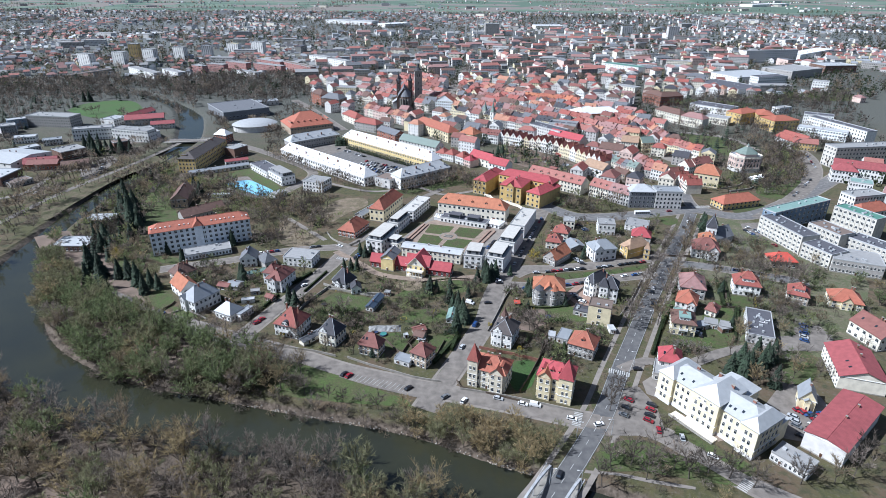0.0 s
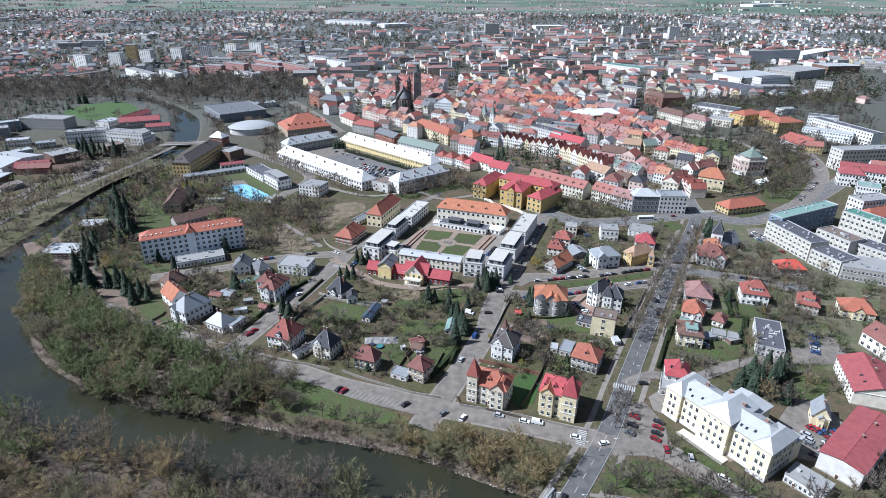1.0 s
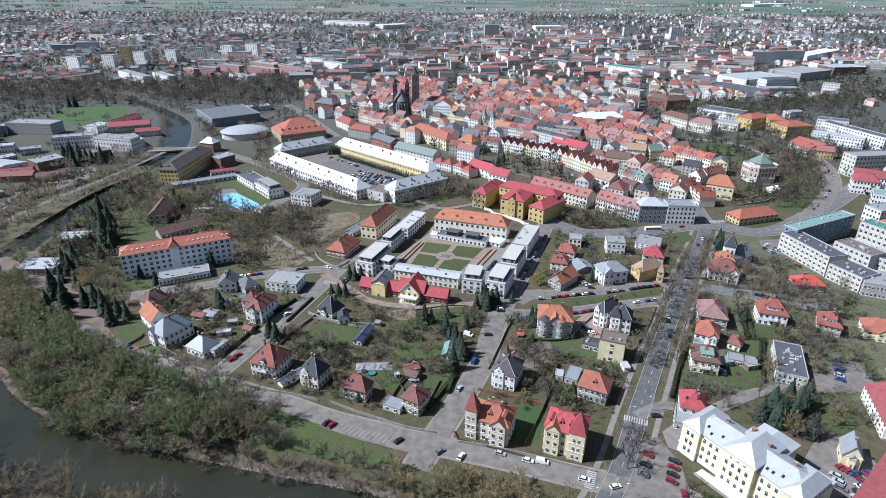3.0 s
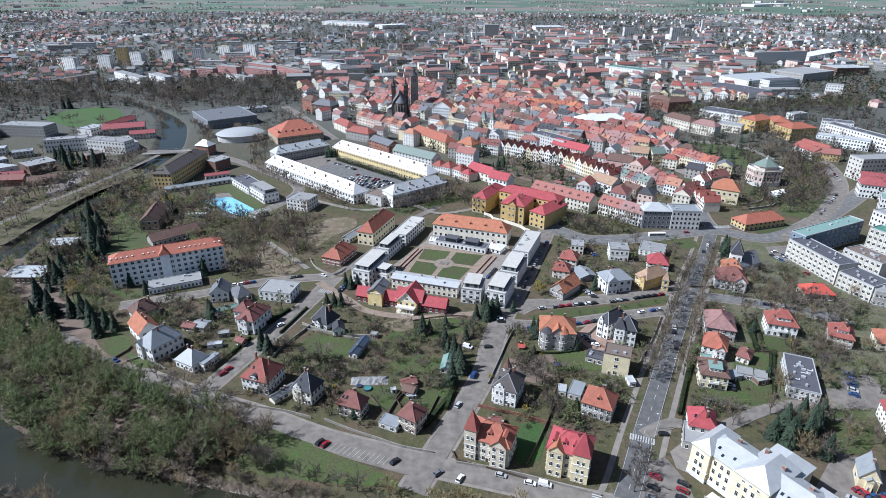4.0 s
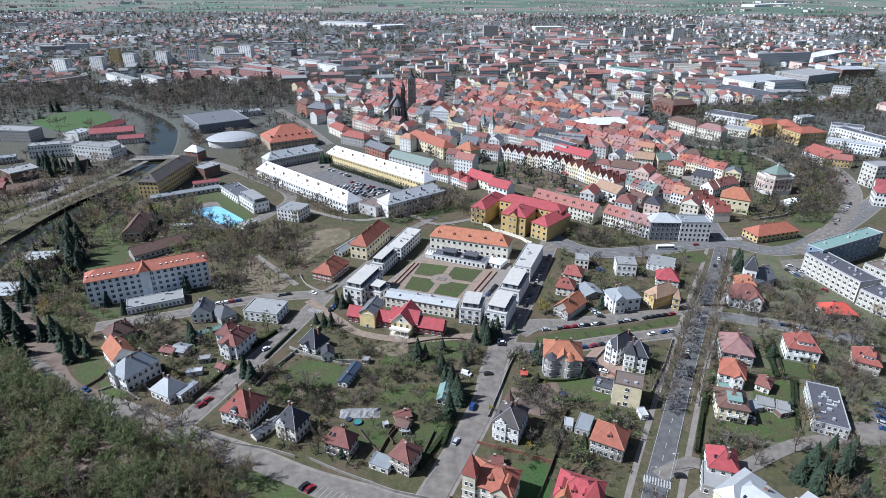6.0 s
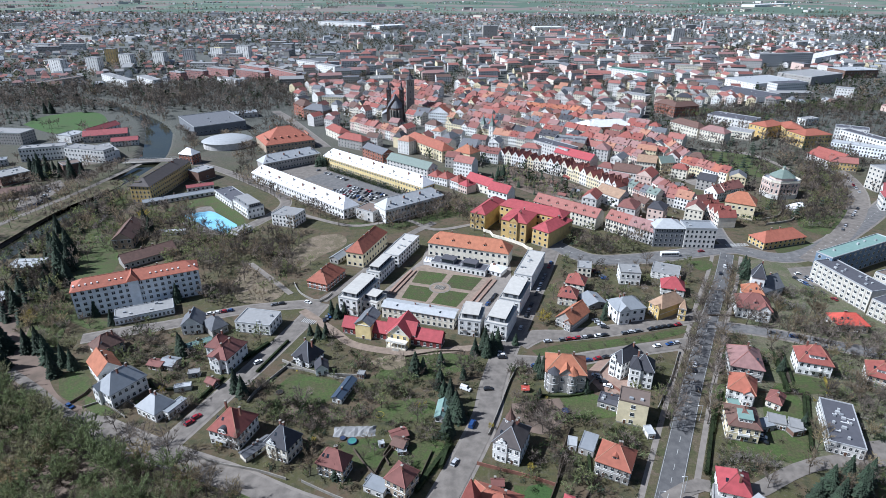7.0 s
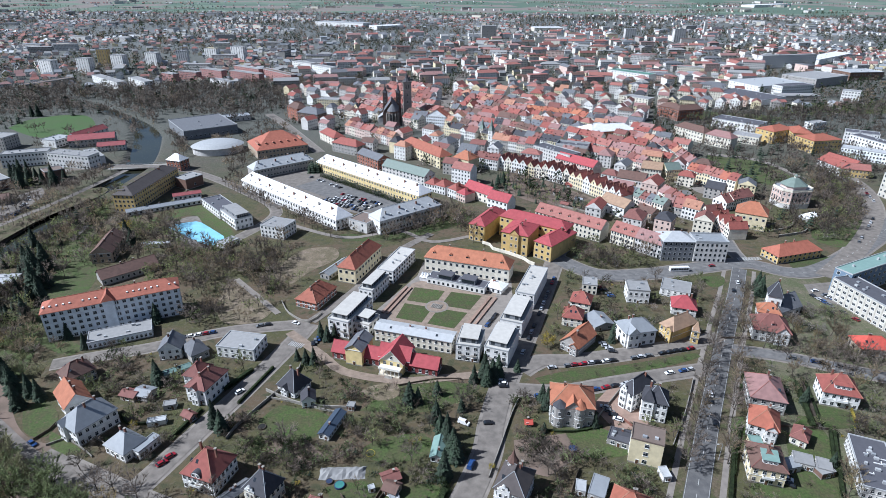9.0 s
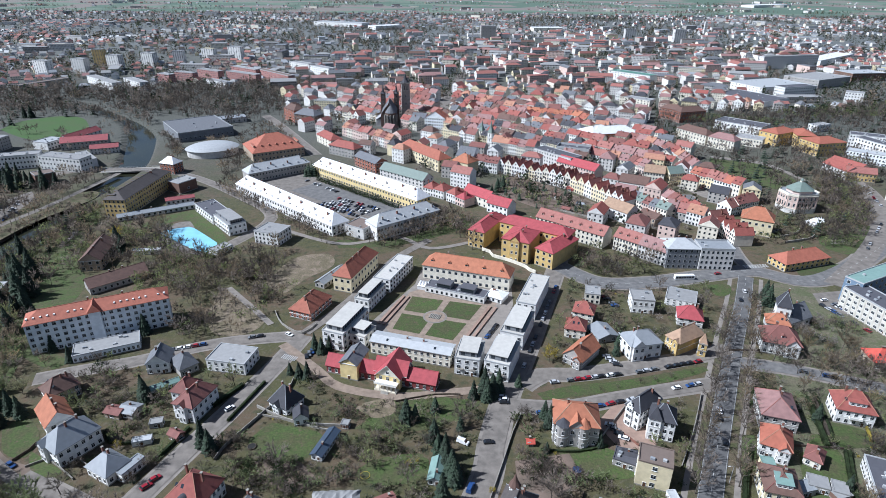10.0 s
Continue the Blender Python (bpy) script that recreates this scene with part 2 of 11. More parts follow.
def roof_shape(w, d, h, kind, rise, mat, over=0.5, thick=0.22, caps=None):
    """A roof with thickness over a w x d body whose walls end at h; its ridge runs along the longer side, or front to back for gablef."""
    s = Shape()
    if kind == "flat":
        s.box(-w / 2, w / 2, -d / 2, d / 2, h, h + 0.12, mat)
        for x0, x1, y0, y1 in ((-w / 2 - .1, w / 2 + .1, -d / 2 - .1, -d / 2 + .2), (-w / 2 - .1, w / 2 + .1, d / 2 - .2, d / 2 + .1),
                               (-w / 2 - .1, -w / 2 + .2, -d / 2 + .2, d / 2 - .2), (w / 2 - .2, w / 2 + .1, -d / 2 + .2, d / 2 - .2)):
            s.box(x0, x1, y0, y1, h - 0.1, h + 0.12 + rise, "metal_light" if w * d > 160 else mat)
        return s
    hw, hd = w / 2 + over, d / 2 + over
    drop = over * rise / ((d if kind == "eaves" else min(w, d)) / 2)
    z0, z1 = h - drop * 0.5, h + rise
    along = kind == "eaves" or (w >= d and kind != "gablef")
    if kind == "hip":
        inset = min(w, d) / 2 * 0.92
        r = [(-max(w / 2 - inset, .3), 0), (max(w / 2 - inset, .3), 0)] if along else [(0, -max(d / 2 - inset, .3)), (0, max(d / 2 - inset, .3))]
    else:
        r = [(-hw, 0), (hw, 0)] if along else [(0, -hd), (0, hd)]
    v = [(-hw, -hd, z0), (hw, -hd, z0), (hw, hd, z0), (-hw, hd, z0), (*r[0], z1), (*r[1], z1)]
    if along:
        f = [(0, 1, 5, 4), (2, 3, 4, 5), (1, 2, 5), (3, 0, 4)]
    else:
        f = [(1, 2, 5, 4), (3, 0, 4, 5), (0, 1, 4), (2, 3, 5)]
    if kind != "hip":
        f = f[:2]
    s.add(v, f, mat)
    if caps is not None and kind == "hip" and mat in CAPS and w * d < 420:
        for i, e in ((0, 4), (3, 4 if along else 5), (1, 5 if along else 4), (2, 5)):
            edge_cap(caps, v[i], v[e], CAPS[mat])
    low = [(x, y, z - thick) for x, y, z in v]
    under = [tuple(reversed(q)) for q in f]
    s.add(low, under, "frame_white" if rise > 4 else mat)
    rim = [(0, 1), (1, 2), (2, 3), (3, 0)] if kind == "hip" else ([(0, 1), (1, 5), (5, 2), (2, 3), (3, 4), (4, 0)] if along else [(1, 2), (2, 5), (5, 3), (3, 0), (0, 4), (4, 1)])
    s.add(v + low, [(a + 6, b + 6, b, a) for a, b in rim], mat)
    if kind in ("hip", "gable", "gablef"):
        # ridge cap
        (ax, ay), (bx, by) = r
        (s if caps is None or not caps.v else caps).box(min(ax, bx) - .12, max(ax, bx) + .12, min(ay, by) - .12, max(ay, by) + .12, z1 - .05, z1 + .12, mat)
    return s


def wall_shape(w, d, h, kind, rise, mat):
    s = Shape()
    s.box(-w / 2, w / 2, -d / 2, d / 2, -0.6, h, mat, bottom=False)
    s.box(-w / 2 - .06, w / 2 + .06, -d / 2 - .06, d / 2 + .06, -0.6, 0.55, "stone_wall", bottom=False)
    if h > 5.5 and kind != "flat":
        s.box(-w / 2 - .18, w / 2 + .18, -d / 2 - .18, d / 2 + .18, h - .42, h - .12, "frame_white")
    if kind in ("gable", "gablef", "eaves"):
        along = kind == "eaves" or (w >= d and kind != "gablef")
        if along:
            for x, k in ((-w / 2, 1), (w / 2, -1)):
                s.add([(x, -d / 2 * k, h), (x, d / 2 * k, h), (x, 0, h + rise - .25)], [(1, 0, 2)], mat)
        else:
            for y, k in ((-d / 2, 1), (d / 2, -1)):
                s.add([(-w / 2 * k, y, h), (w / 2 * k, y, h), (0, y, h + rise - .25)], [(0, 1, 2)], mat)
    return s


WINDOWS = {}


def window_mesh(w, h):
    """A casement window that faces -y: a proud frame with a mullion and a sill, dark glass set back in it."""
    key = (round(w, 1), round(h, 1))
    if key not in WINDOWS:
        s = Shape()
        w, h = key
        t = 0.06

        def front(x0, x1, y0, y1, z0, z1, mat):
            s.add([(x0, y0, z0), (x1, y0, z0), (x1, y0, z1), (x0, y0, z1), (x0, y1, z0), (x1, y1, z0), (x1, y1, z1), (x0, y1, z1)],
                  [(0, 1, 2, 3), (1, 5, 6, 2), (4, 0, 3, 7), (3, 2, 6, 7), (4, 5, 1, 0)], mat)

        front(-w / 2 - t, w / 2 + t, -0.10, 0.02, -t, h + t, "frame_white")
        for x0, x1 in ((-w / 2, -t / 2.5), (t / 2.5, w / 2)):
            for z0, z1 in ((0.02, h * .68 - .04), (h * .68 + .04, h - .02)):
                s.add([(x0, -.108, z0), (x1, -.108, z0), (x1, -.108, z1), (x0, -.108, z1)], [(0, 1, 2, 3)], "glass")
        front(-w / 2 - .2, w / 2 + .2, -0.22, 0.0, -0.2, -t, "frame_white")
        WINDOWS[key] = s.mesh("window")
    return WINDOWS[key]


def window_quad(s, p, ux, uy, w, h):
    """A window of a distant facade: a dark pane in a pale frame, both proud of the wall. p: its foot; (ux, uy): along the wall."""
    nx, ny = uy, -ux
    for grow, out, mat in ((0.14, 0.04, "frame_white"), (0.0, 0.08, "glass")):
        a, z0, z1 = w / 2 + grow, p[2] - grow, p[2] + h + grow
        x, y = p[0] + nx * out, p[1] + ny * out
        s.add([(x - ux * a, y - uy * a, z0), (x + ux * a, y + uy * a, z0), (x + ux * a, y + uy * a, z1), (x - ux * a, y - uy * a, z1)], [(0, 1, 2, 3)], mat)


def facade_places(w, d, h, rows, cols, sides, broad=False):
    """Foot points and directions of the windows on the chosen sides (f, r, b, l)."""
    storey = h / rows
    wh, sill = (storey * .44, storey * .32) if broad else (min(1.7, storey * .52), storey * .26)
    out = []
    for side, length, depth, ang in (("f", w, d, 0), ("r", d, w, 90), ("b", w, d, 180), ("l", d, w, 270)):
        if side not in sides:
            continue
        n = cols if side in "fb" else max(1, round(cols * d / w))
        if side in "rl" and n > 14:
            n = 14
        gap = length / n
        ww = gap * .52 if broad else min(1.25 if gap < 3.4 else 1.6, gap * .5)
        c, s = math.cos(radians(ang)), math.sin(radians(ang))
        for i in range(rows):
            for j in range(n):
                lx, ly = -length / 2 + gap * (j + .5), -depth / 2
                out.append((c * lx - s * ly, s * lx + c * ly, sill + i * storey, ang, ww, wh))
    return out


def house(name, category, x, y, rot, w, d, h, roof, rise, wall, cover, rows, cols, extra="", label="", single=True, sides="fr", group=""):
    """A building with its walls, roof, windows, door and chimneys. Its front faces -y before it is turned by rot."""
    if not label:
        label = f"{WALLS[wall][1]} {category} with a {'hipped' if roof == 'hip' else 'flat' if roof == 'flat' else 'gabled'} {ROOFS[cover][1]} roof"
        label = label.replace("flat grey flat", "flat grey").replace("flat dark flat", "flat dark").replace("flat brown flat", "flat brown")
    base = root(name, x, y, rot, label, category, group)
    take(x, y, rot, w, d)
    part("wall", wall_shape(w, d, h, roof, rise, wall), base)
    caps = Shape()
    top = part("roof", roof_shape(w, d, h, roof, rise, cover, caps=caps), base)
    if caps.v:
        part("ridge_tiles", caps, top, "paler ridge tiles", kind="stuff")
    if single and rows > 1 and w < 26 and roof != "flat":
        s = Shape()
        for i in range(1, rows):
            z = h * i / rows + .1
            s.box(-w / 2 - .1, w / 2 + .1, -d / 2 - .1, d / 2 + .1, z - .16, z + .06, "frame_white")
        part("string_course", s, base)
    places = facade_places(w, d, h, rows, cols, sides, "broad" in extra)
    if "broad" in extra:
        for i in range(cols + 1):
            s = Shape()
            xx = -w / 2 + w * i / cols
            s.box(xx - .22, xx + .22, -d / 2 - .28, -d / 2 + .1, -.4, h - .1, wall)
            part("pilaster", s, base)
        for i in range(1, 5):
            s = Shape()
            xx, yy = -w / 2 + w * i / 5, d * (.12 if i % 2 else -.2)
            s.box(xx - .8, xx + .8, yy - .6, yy + .6, h + .1, h + .8, "metal_grey")
            part("roof_vent", s, top)
    if single:
        for px, py, pz, ang, ww, wh in places:
            part("window", window_mesh(ww, wh), base, at=pose(px, py, pz, 0, 0, ang))
    else:
        s = Shape()
        for px, py, pz, ang, ww, wh in places:
            window_quad(s, (px, py, pz), math.cos(radians(ang)), math.sin(radians(ang)), ww, wh)
        if places:
            part("glazing", s, base, kind="stuff")
    rng = random.Random(int(x * 31 + y * 17))
    if roof != "flat":
        for i in range(1 if w < 9 else 2):
            s = Shape()
            cx, cy = (rng.uniform(-.3, .3) * w, rng.uniform(.02, .14) * d) if w >= d else (rng.uniform(.02, .14) * w, rng.uniform(-.3, .3) * d)
            z = h + rise * .55
            s.box(cx - .35, cx + .35, cy - .35, cy + .35, z, h + rise + .9, "chimney_brick")
            s.box(cx - .45, cx + .45, cy - .45, cy + .45, h + rise + .9, h + rise + 1.05, "stone_wall")
            part("chimney", s, top)
    else:
        for i in range(0 if w * d < 60 else 2 if w * d < 300 else 5):
            s = Shape()
            cx, cy, a = rng.uniform(-.35, .35) * w, rng.uniform(-.35, .35) * d, rng.uniform(.4, .9)
            s.box(cx - a, cx + a, cy - .5, cy + .5, h + .1, h + rng.uniform(.7, 1.3), "metal_grey" if i % 2 else "metal_light")
            part("roof_vent", s, top)
    if single and roof in ("hip", "gable") and w >= 9 and w >= d * .8 and "gab" not in extra and rng.random() < .7:
        for k in rng.sample((-.3, -.12, .12, .3), 2):
            s = Shape()
            s.box(-.5, .5, -.7, .7, -.02, .1, "glass")
            part("skylight", s, top, at=pose(k * w, -d * .25, h + rise * .5 + .06, math.degrees(math.atan2(rise, d / 2)), 0, 0))
    if single:
        s = Shape()
        dx = w * rng.choice((-.22, .0, .22))
        s.box(dx - .65, dx + .65, -d / 2 - .12, -d / 2 + .05, 0, 2.2, "frame_white")
        s.box(dx - .5, dx + .5, -d / 2 - .16, -d / 2 + .02, 0.1, 2.05, "timber_door")
        part("door", s, base)
    if "pent" in extra:
        s = Shape()
        s.box(-w / 2 + 1.6, w / 2 - 1.6, -d / 2 + 2.2, d / 2 - 1.8, h + .1, h + 2.8, "slate_wall")
        s.box(-w / 2 + 1.2, w / 2 - 1.2, -d / 2 + 1.7, d / 2 - 1.4, h + 2.8, h + 3.05, cover)
        n = max(2, int(d / 2.6))
        for i in range(n):
            yy = -d / 2 + 2.6 + (d - 4.8) * (i + .5) / n
            s.box(w / 2 - 1.62, w / 2 - 1.54, yy - .7, yy + .7, h + .5, h + 2.5, "glass")
        for xx in (-w / 5, w / 5):
            s.box(xx - .9, xx + .9, -d / 2 + 2.14, -d / 2 + 2.22, h + .5, h + 2.5, "glass")
        part("penthouse", s, base, "slate-grey set-back top storey under a pale flat roof")
        for i in range(max(1, int(w / 5))):
            s = Shape()
            bx, bz = -w / 2 + w * (i + .5) / max(1, int(w / 5)), h * .42
            s.box(bx - 1.3, bx + 1.3, -d / 2 - 1.1, -d / 2, bz - .15, bz, "stone_wall")
            for q in range(7):
                s.box(bx - 1.3 + q * .42, bx - 1.24 + q * .42, -d / 2 - 1.1, -d / 2 - 1.04, bz, bz + 1, "fence_dark")
            s.box(bx - 1.3, bx + 1.3, -d / 2 - 1.1, -d / 2 - 1.04, bz + 1, bz + 1.08, "fence_dark")
            part("balcony", s, base)
    for spot, share, out, up in (((.0, .34, 1.3, 0.0),) if "gabm" in extra else ((-.27, .36, 1.3, 0.0),) if "gabl" in extra else ((.27, .36, 1.3, 0.0),) if "gabr" in extra else ((-.39, .2, 1.6, .8), (.03, .17, 2.4, 1.2), (.41, .17, 1.6, .8)) if "pav" in extra else ()):
        bw, cx, y0 = w * share, spot * w, -d / 2 - out
        s = Shape()
        s.box(cx - bw / 2, cx + bw / 2, y0, -d / 2 + .3, -.5, h + up, wall)
        hip_it = "pav" in extra
        if not hip_it:
            s.add([(cx - bw / 2, y0, h), (cx + bw / 2, y0, h), (cx, y0, h + bw * .55 - .2)], [(0, 1, 2)], wall)
        bay = part("bay", s, base)
        for i in range(rows):
            for k in ((-.25, .25) if bw > 3.4 else (0,)):
                part("window", window_mesh(min(1.2, bw * .22), min(1.7, h / rows * .52)), bay, at=pose(cx + bw * k, y0, h / rows * (i + .26)))
        s = Shape()
        o, zz, rr = .4, h + up - .15, bw * .55 if not hip_it else 3.2
        back = -d * .05 if not hip_it else d * .3
        ridge = (cx, y0 - o if not hip_it else y0 + bw * .45, h + up + rr)
        s.add([(cx - bw / 2 - o, y0 - o, zz), (cx + bw / 2 + o, y0 - o, zz), (cx + bw / 2 + o, back, zz), (cx - bw / 2 - o, back, zz), ridge, (cx, back, h + up + rr),
               (cx - bw / 2 - o, y0 - o, zz - .2), (cx + bw / 2 + o, y0 - o, zz - .2)], [(3, 0, 4, 5), (1, 2, 5, 4)] + ([(0, 1, 4), (2, 3, 5)] if hip_it else []) + [(6, 7, 1, 0)], "orange_tile" if "towr" in extra else cover)
        part("bay_roof", s, top)
    if "tow" in extra:
        side, half = (-1 if "towl" in extra else 1), (3.0 if "towr" in extra else 2.3)
        cap = extra.split("=")[1] if "=" in extra else cover
        up, peak = (.6, 4.6) if cap == "dark_slate" else (1.2, 8.6) if side > 0 else (4.0, 8.2)
        cx, cy, tall = side * (w / 2 - half + .6), -d / 2 + half - .9, h + up
        s = Shape()
        s.box(cx - half, cx + half, cy - half, cy + half, -.5, tall, wall)
        for z in (h * .36, h * .7, tall):
            s.box(cx - half - .16, cx + half + .16, cy - half - .16, cy + half + .16, z - .25, z, "frame_white")
        shaft = part("corner_tower", s, base)
        for i in range(rows + (1 if rows < 3 else 0)):
            for k in (-.9, .9):
                part("window", window_mesh(.9, 1.6), shaft, at=pose(cx + k, cy - half, .9 + i * tall / (rows + .3)))
        s = Shape()
        ring = [(cx - half - .4, cy - half - .4, tall), (cx + half + .4, cy - half - .4, tall), (cx + half + .4, cy + half + .4, tall), (cx - half - .4, cy + half + .4, tall)]
        s.add(ring + [(cx, cy, tall + peak)], [(0, 1, 4), (1, 2, 4), (2, 3, 4), (3, 0, 4), (3, 2, 1, 0)], cap)
        s.box(cx - .05, cx + .05, cy - .05, cy + .05, tall + peak - .2, tall + peak + 1.2, "fence_dark")
        part("tower_roof", s, shaft, "steep pointed tile roof with a finial")
    if "octo" in extra:
        cx, cy, tall, r8 = -w * .2, d * .32, h + rise * .75, 1.75
        ring = lambda r, z: [(cx + r * math.cos(math.tau * (i + .5) / 8), cy + r * math.sin(math.tau * (i + .5) / 8), z) for i in range(8)]
        s = Shape()
        s.add(ring(r8, 0) + ring(r8, tall), [(i, (i + 1) % 8, 8 + (i + 1) % 8, 8 + i) for i in range(8)], wall)
        drum = part("turret", s, base)
        s = Shape()
        s.add(ring(r8 * 1.25, tall) + ring(r8 * .55, tall + 2.2) + [(cx, cy, tall + 5.4)], [(i, (i + 1) % 8, 8 + (i + 1) % 8, 8 + i) for i in range(8)] + [(8 + i, 8 + (i + 1) % 8, 16) for i in range(8)], "brown_tile")
        s.box(cx - .05, cx + .05, cy - .05, cy + .05, tall + 5.2, tall + 6.8, "fence_dark")
        part("spire", s, drum, "dark pointed turret roof")
        for ang in range(0, 360, 45):
            a = radians(ang - 90)
            part("window", window_mesh(.6, 1.1), drum, at=pose(cx + math.cos(a) * r8 * .93, cy + math.sin(a) * r8 * .93, tall - 1.6, 0, 0, ang))
    if "bays" in extra:
        for k, r8 in ((-.3, 2.9), (.16, 2.5)):
            cx, cy = k * w, -d / 2 + .4
            ring = lambda r, z: [(cx + r * math.cos(math.pi + math.pi * i / 6), cy + r * math.sin(math.pi + math.pi * i / 6), z) for i in range(7)]
            s = Shape()
            s.add(ring(r8, -.5) + ring(r8, h), [(i, i + 1, 8 + i, 7 + i) for i in range(6)], wall)
            for z in (h * .5, h):
                s.add(ring(r8 + .15, z - .3) + ring(r8 + .15, z) + ring(r8 - .2, z), [(i, i + 1, 8 + i, 7 + i) for i in range(6)] + [(7 + i, 8 + i, 15 + i, 14 + i) for i in range(6)], "frame_white")
            bay = part("bay", s, base)
            s = Shape()
            s.add(ring(r8 + .3, h) + [(cx, cy + .6, h + (2.2 if k < 0 else 3.4))], [(i, i + 1, 7) for i in range(6)], "dark_slate" if k < 0 else cover)
            part("bay_roof", s, top)
            for i in range(rows):
                for q in (.17, .5, .83):
                    a = math.pi + math.pi * q
                    part("window", window_mesh(.9, 1.7), bay, at=pose(cx + math.cos(a) * r8 * .97, cy + math.sin(a) * r8 * .97, h / rows * (i + .26), 0, 0, math.degrees(a) + 90))
    if "stair" in extra:
        s = Shape()
        s.box(-w * .03 - 2.6, -w * .03 + 2.6, -d / 2 - 1.5, -d / 2 + .5, -.5, h + .9, wall)
        s.box(-w * .03 + 3.4, -w * .03 + 3.7, -d / 2 - .4, -d / 2 + .2, -.5, h, wall)
        part("stair_tower", s, base)
        s = Shape()
        x0, x1, y0, zz = -w * .03 - 3.1, -w * .03 + 3.1, -d / 2 - 2.0, h + .8
        s.add([(x0, y0, zz), (x1, y0, zz), (x1, d * .1, zz), (x0, d * .1, zz), ((x0 + x1) / 2, y0 + 1.8, zz + 3.6), ((x0 + x1) / 2, d * .1, zz + 3.6)], [(3, 0, 4, 5), (1, 2, 5, 4), (0, 1, 4)], cover)
        part("stair_roof", s, top)
        n = 22
        for i in range(n):
            xx = -w / 2 + w * (i + .5) / n
            if abs(xx + w * .03) > 4 and i % 7 != 5:
                s = Shape()
                s.box(xx - .42, xx + .42, -d * .33, -d * .22, h + rise * .33, h + rise * .33 + .75, "frame_white")
                part("skylight", s, top)
    if "shedd" in extra:
        s = Shape()
        bw, z0 = w * .46, h + rise * .22
        s.box(-bw / 2, bw / 2, -d * .38, -d * .08, z0, z0 + 1.9, "frame_white")
        s.add([(-bw / 2 - .3, -d * .38 - .35, z0 + 1.85), (bw / 2 + .3, -d * .38 - .35, z0 + 1.85), (bw / 2 + .3, 0, z0 + 2.7), (-bw / 2 - .3, 0, z0 + 2.7)], [(0, 1, 2, 3)], extra.split("shedd=")[1].split()[0] if "shedd=" in extra else cover)
        dormer = part("dormer", s, top)
        for k in (-.3, 0, .3):
            part("window", window_mesh(1.0, 1.0), dormer, at=pose(k * bw, -d * .38, z0 + .4))
    if "balc" in extra:
        for i in range(1, rows):
            s = Shape()
            z, bw = h / rows * i + .1, w * .34
            s.box(-bw / 2, bw / 2, -d / 2 - 1.5, -d / 2, z - .18, z, "stone_wall")
            s.box(-bw / 2, bw / 2, -d / 2 - 1.5, -d / 2 - 1.38, z, z + .95, "frame_white")
            s.box(-bw / 2, -bw / 2 + .12, -d / 2 - 1.38, -d / 2, z, z + .95, "frame_white")
            s.box(bw / 2 - .12, bw / 2, -d / 2 - 1.38, -d / 2, z, z + .95, "frame_white")
            part("balcony", s, base)
    if "arch" in extra:
        s, n, r = Shape(), 10, w * .16
        arc = [(math.cos(math.pi * i / n), math.sin(math.pi * i / n)) for i in range(n + 1)]
        y0, y1, z0 = -d / 2 - .35, -d * .12, h - .1
        s.add([(r * c, y0, z0 + r * 1.1 * q) for c, q in arc] + [(r * c, y1, z0 + r * 1.1 * q) for c, q in arc], [(i, i + 1, n + 2 + i, n + 1 + i) for i in range(n)], "dark_slate")
        s.add([(r * .92 * c, y0 + .12, z0 + r * q) for c, q in arc], [tuple(range(n + 1))], wall)
        dormer = part("arched_gable", s, top, "arched gable under a dark slate hood")
        for k in (-.45, .45):
            part("window", window_mesh(.9, 1.2), dormer, at=pose(k * r, y0 + .1, z0 + .25))
    if "scroll" in extra:
        s, gw = Shape(), w * .42
        cx, y0 = -w * .18, -d / 2 - .5
        prof = [(-.5, 0), (-.5, .5), (-.36, .62), (-.32, 1.5), (-.16, 1.75), (-.12, 2.5), (0, 2.9), (.12, 2.5), (.16, 1.75), (.32, 1.5), (.36, .62), (.5, .5), (.5, 0)]
        n = len(prof)
        s.add([(cx + a * gw, y0, h - .2 + z) for a, z in prof] + [(cx + a * gw, y0 + .45, h - .2 + z) for a, z in prof], [tuple(range(n))[::-1], tuple(range(n, 2 * n))] + [(i, i + 1, n + i + 1, n + i) for i in range(n - 1)], "frame_white")
        s.box(cx - gw / 2, cx + gw / 2, y0, -d / 2 + .1, -.4, h - .2, wall)
        gable_part = part("gable", s, base, "white scrolled front gable")
        for i in range(rows):
            for k in (-.22, .22):
                part("window", window_mesh(.9, 1.6), gable_part, at=pose(cx + gw * k, y0, h / rows * (i + .26)))
        part("window", window_mesh(.7, .9), gable_part, at=pose(cx, y0, h + .35))
    if "pipes" in extra:
        for i in range(9):
            s = Shape()
            cx, cy, a = rng.uniform(-.3, .3) * w, rng.uniform(-.38, .42) * d, rng.uniform(1.2, 3.2)
            if i % 2:
                s.box(cx - a / 2, cx + a / 2, cy - .14, cy + .14, h + .3, h + .6, "metal_white")
                s.box(cx + a / 2 - .14, cx + a / 2 + .14, cy - .14, cy + a * .6, h + .3, h + .6, "metal_white")
            else:
                s.box(cx - .45, cx + .45, cy - .45, cy + .45, h + .12, h + rng.uniform(.8, 1.4), "metal_light")
            part("roof_pipe", s, top)
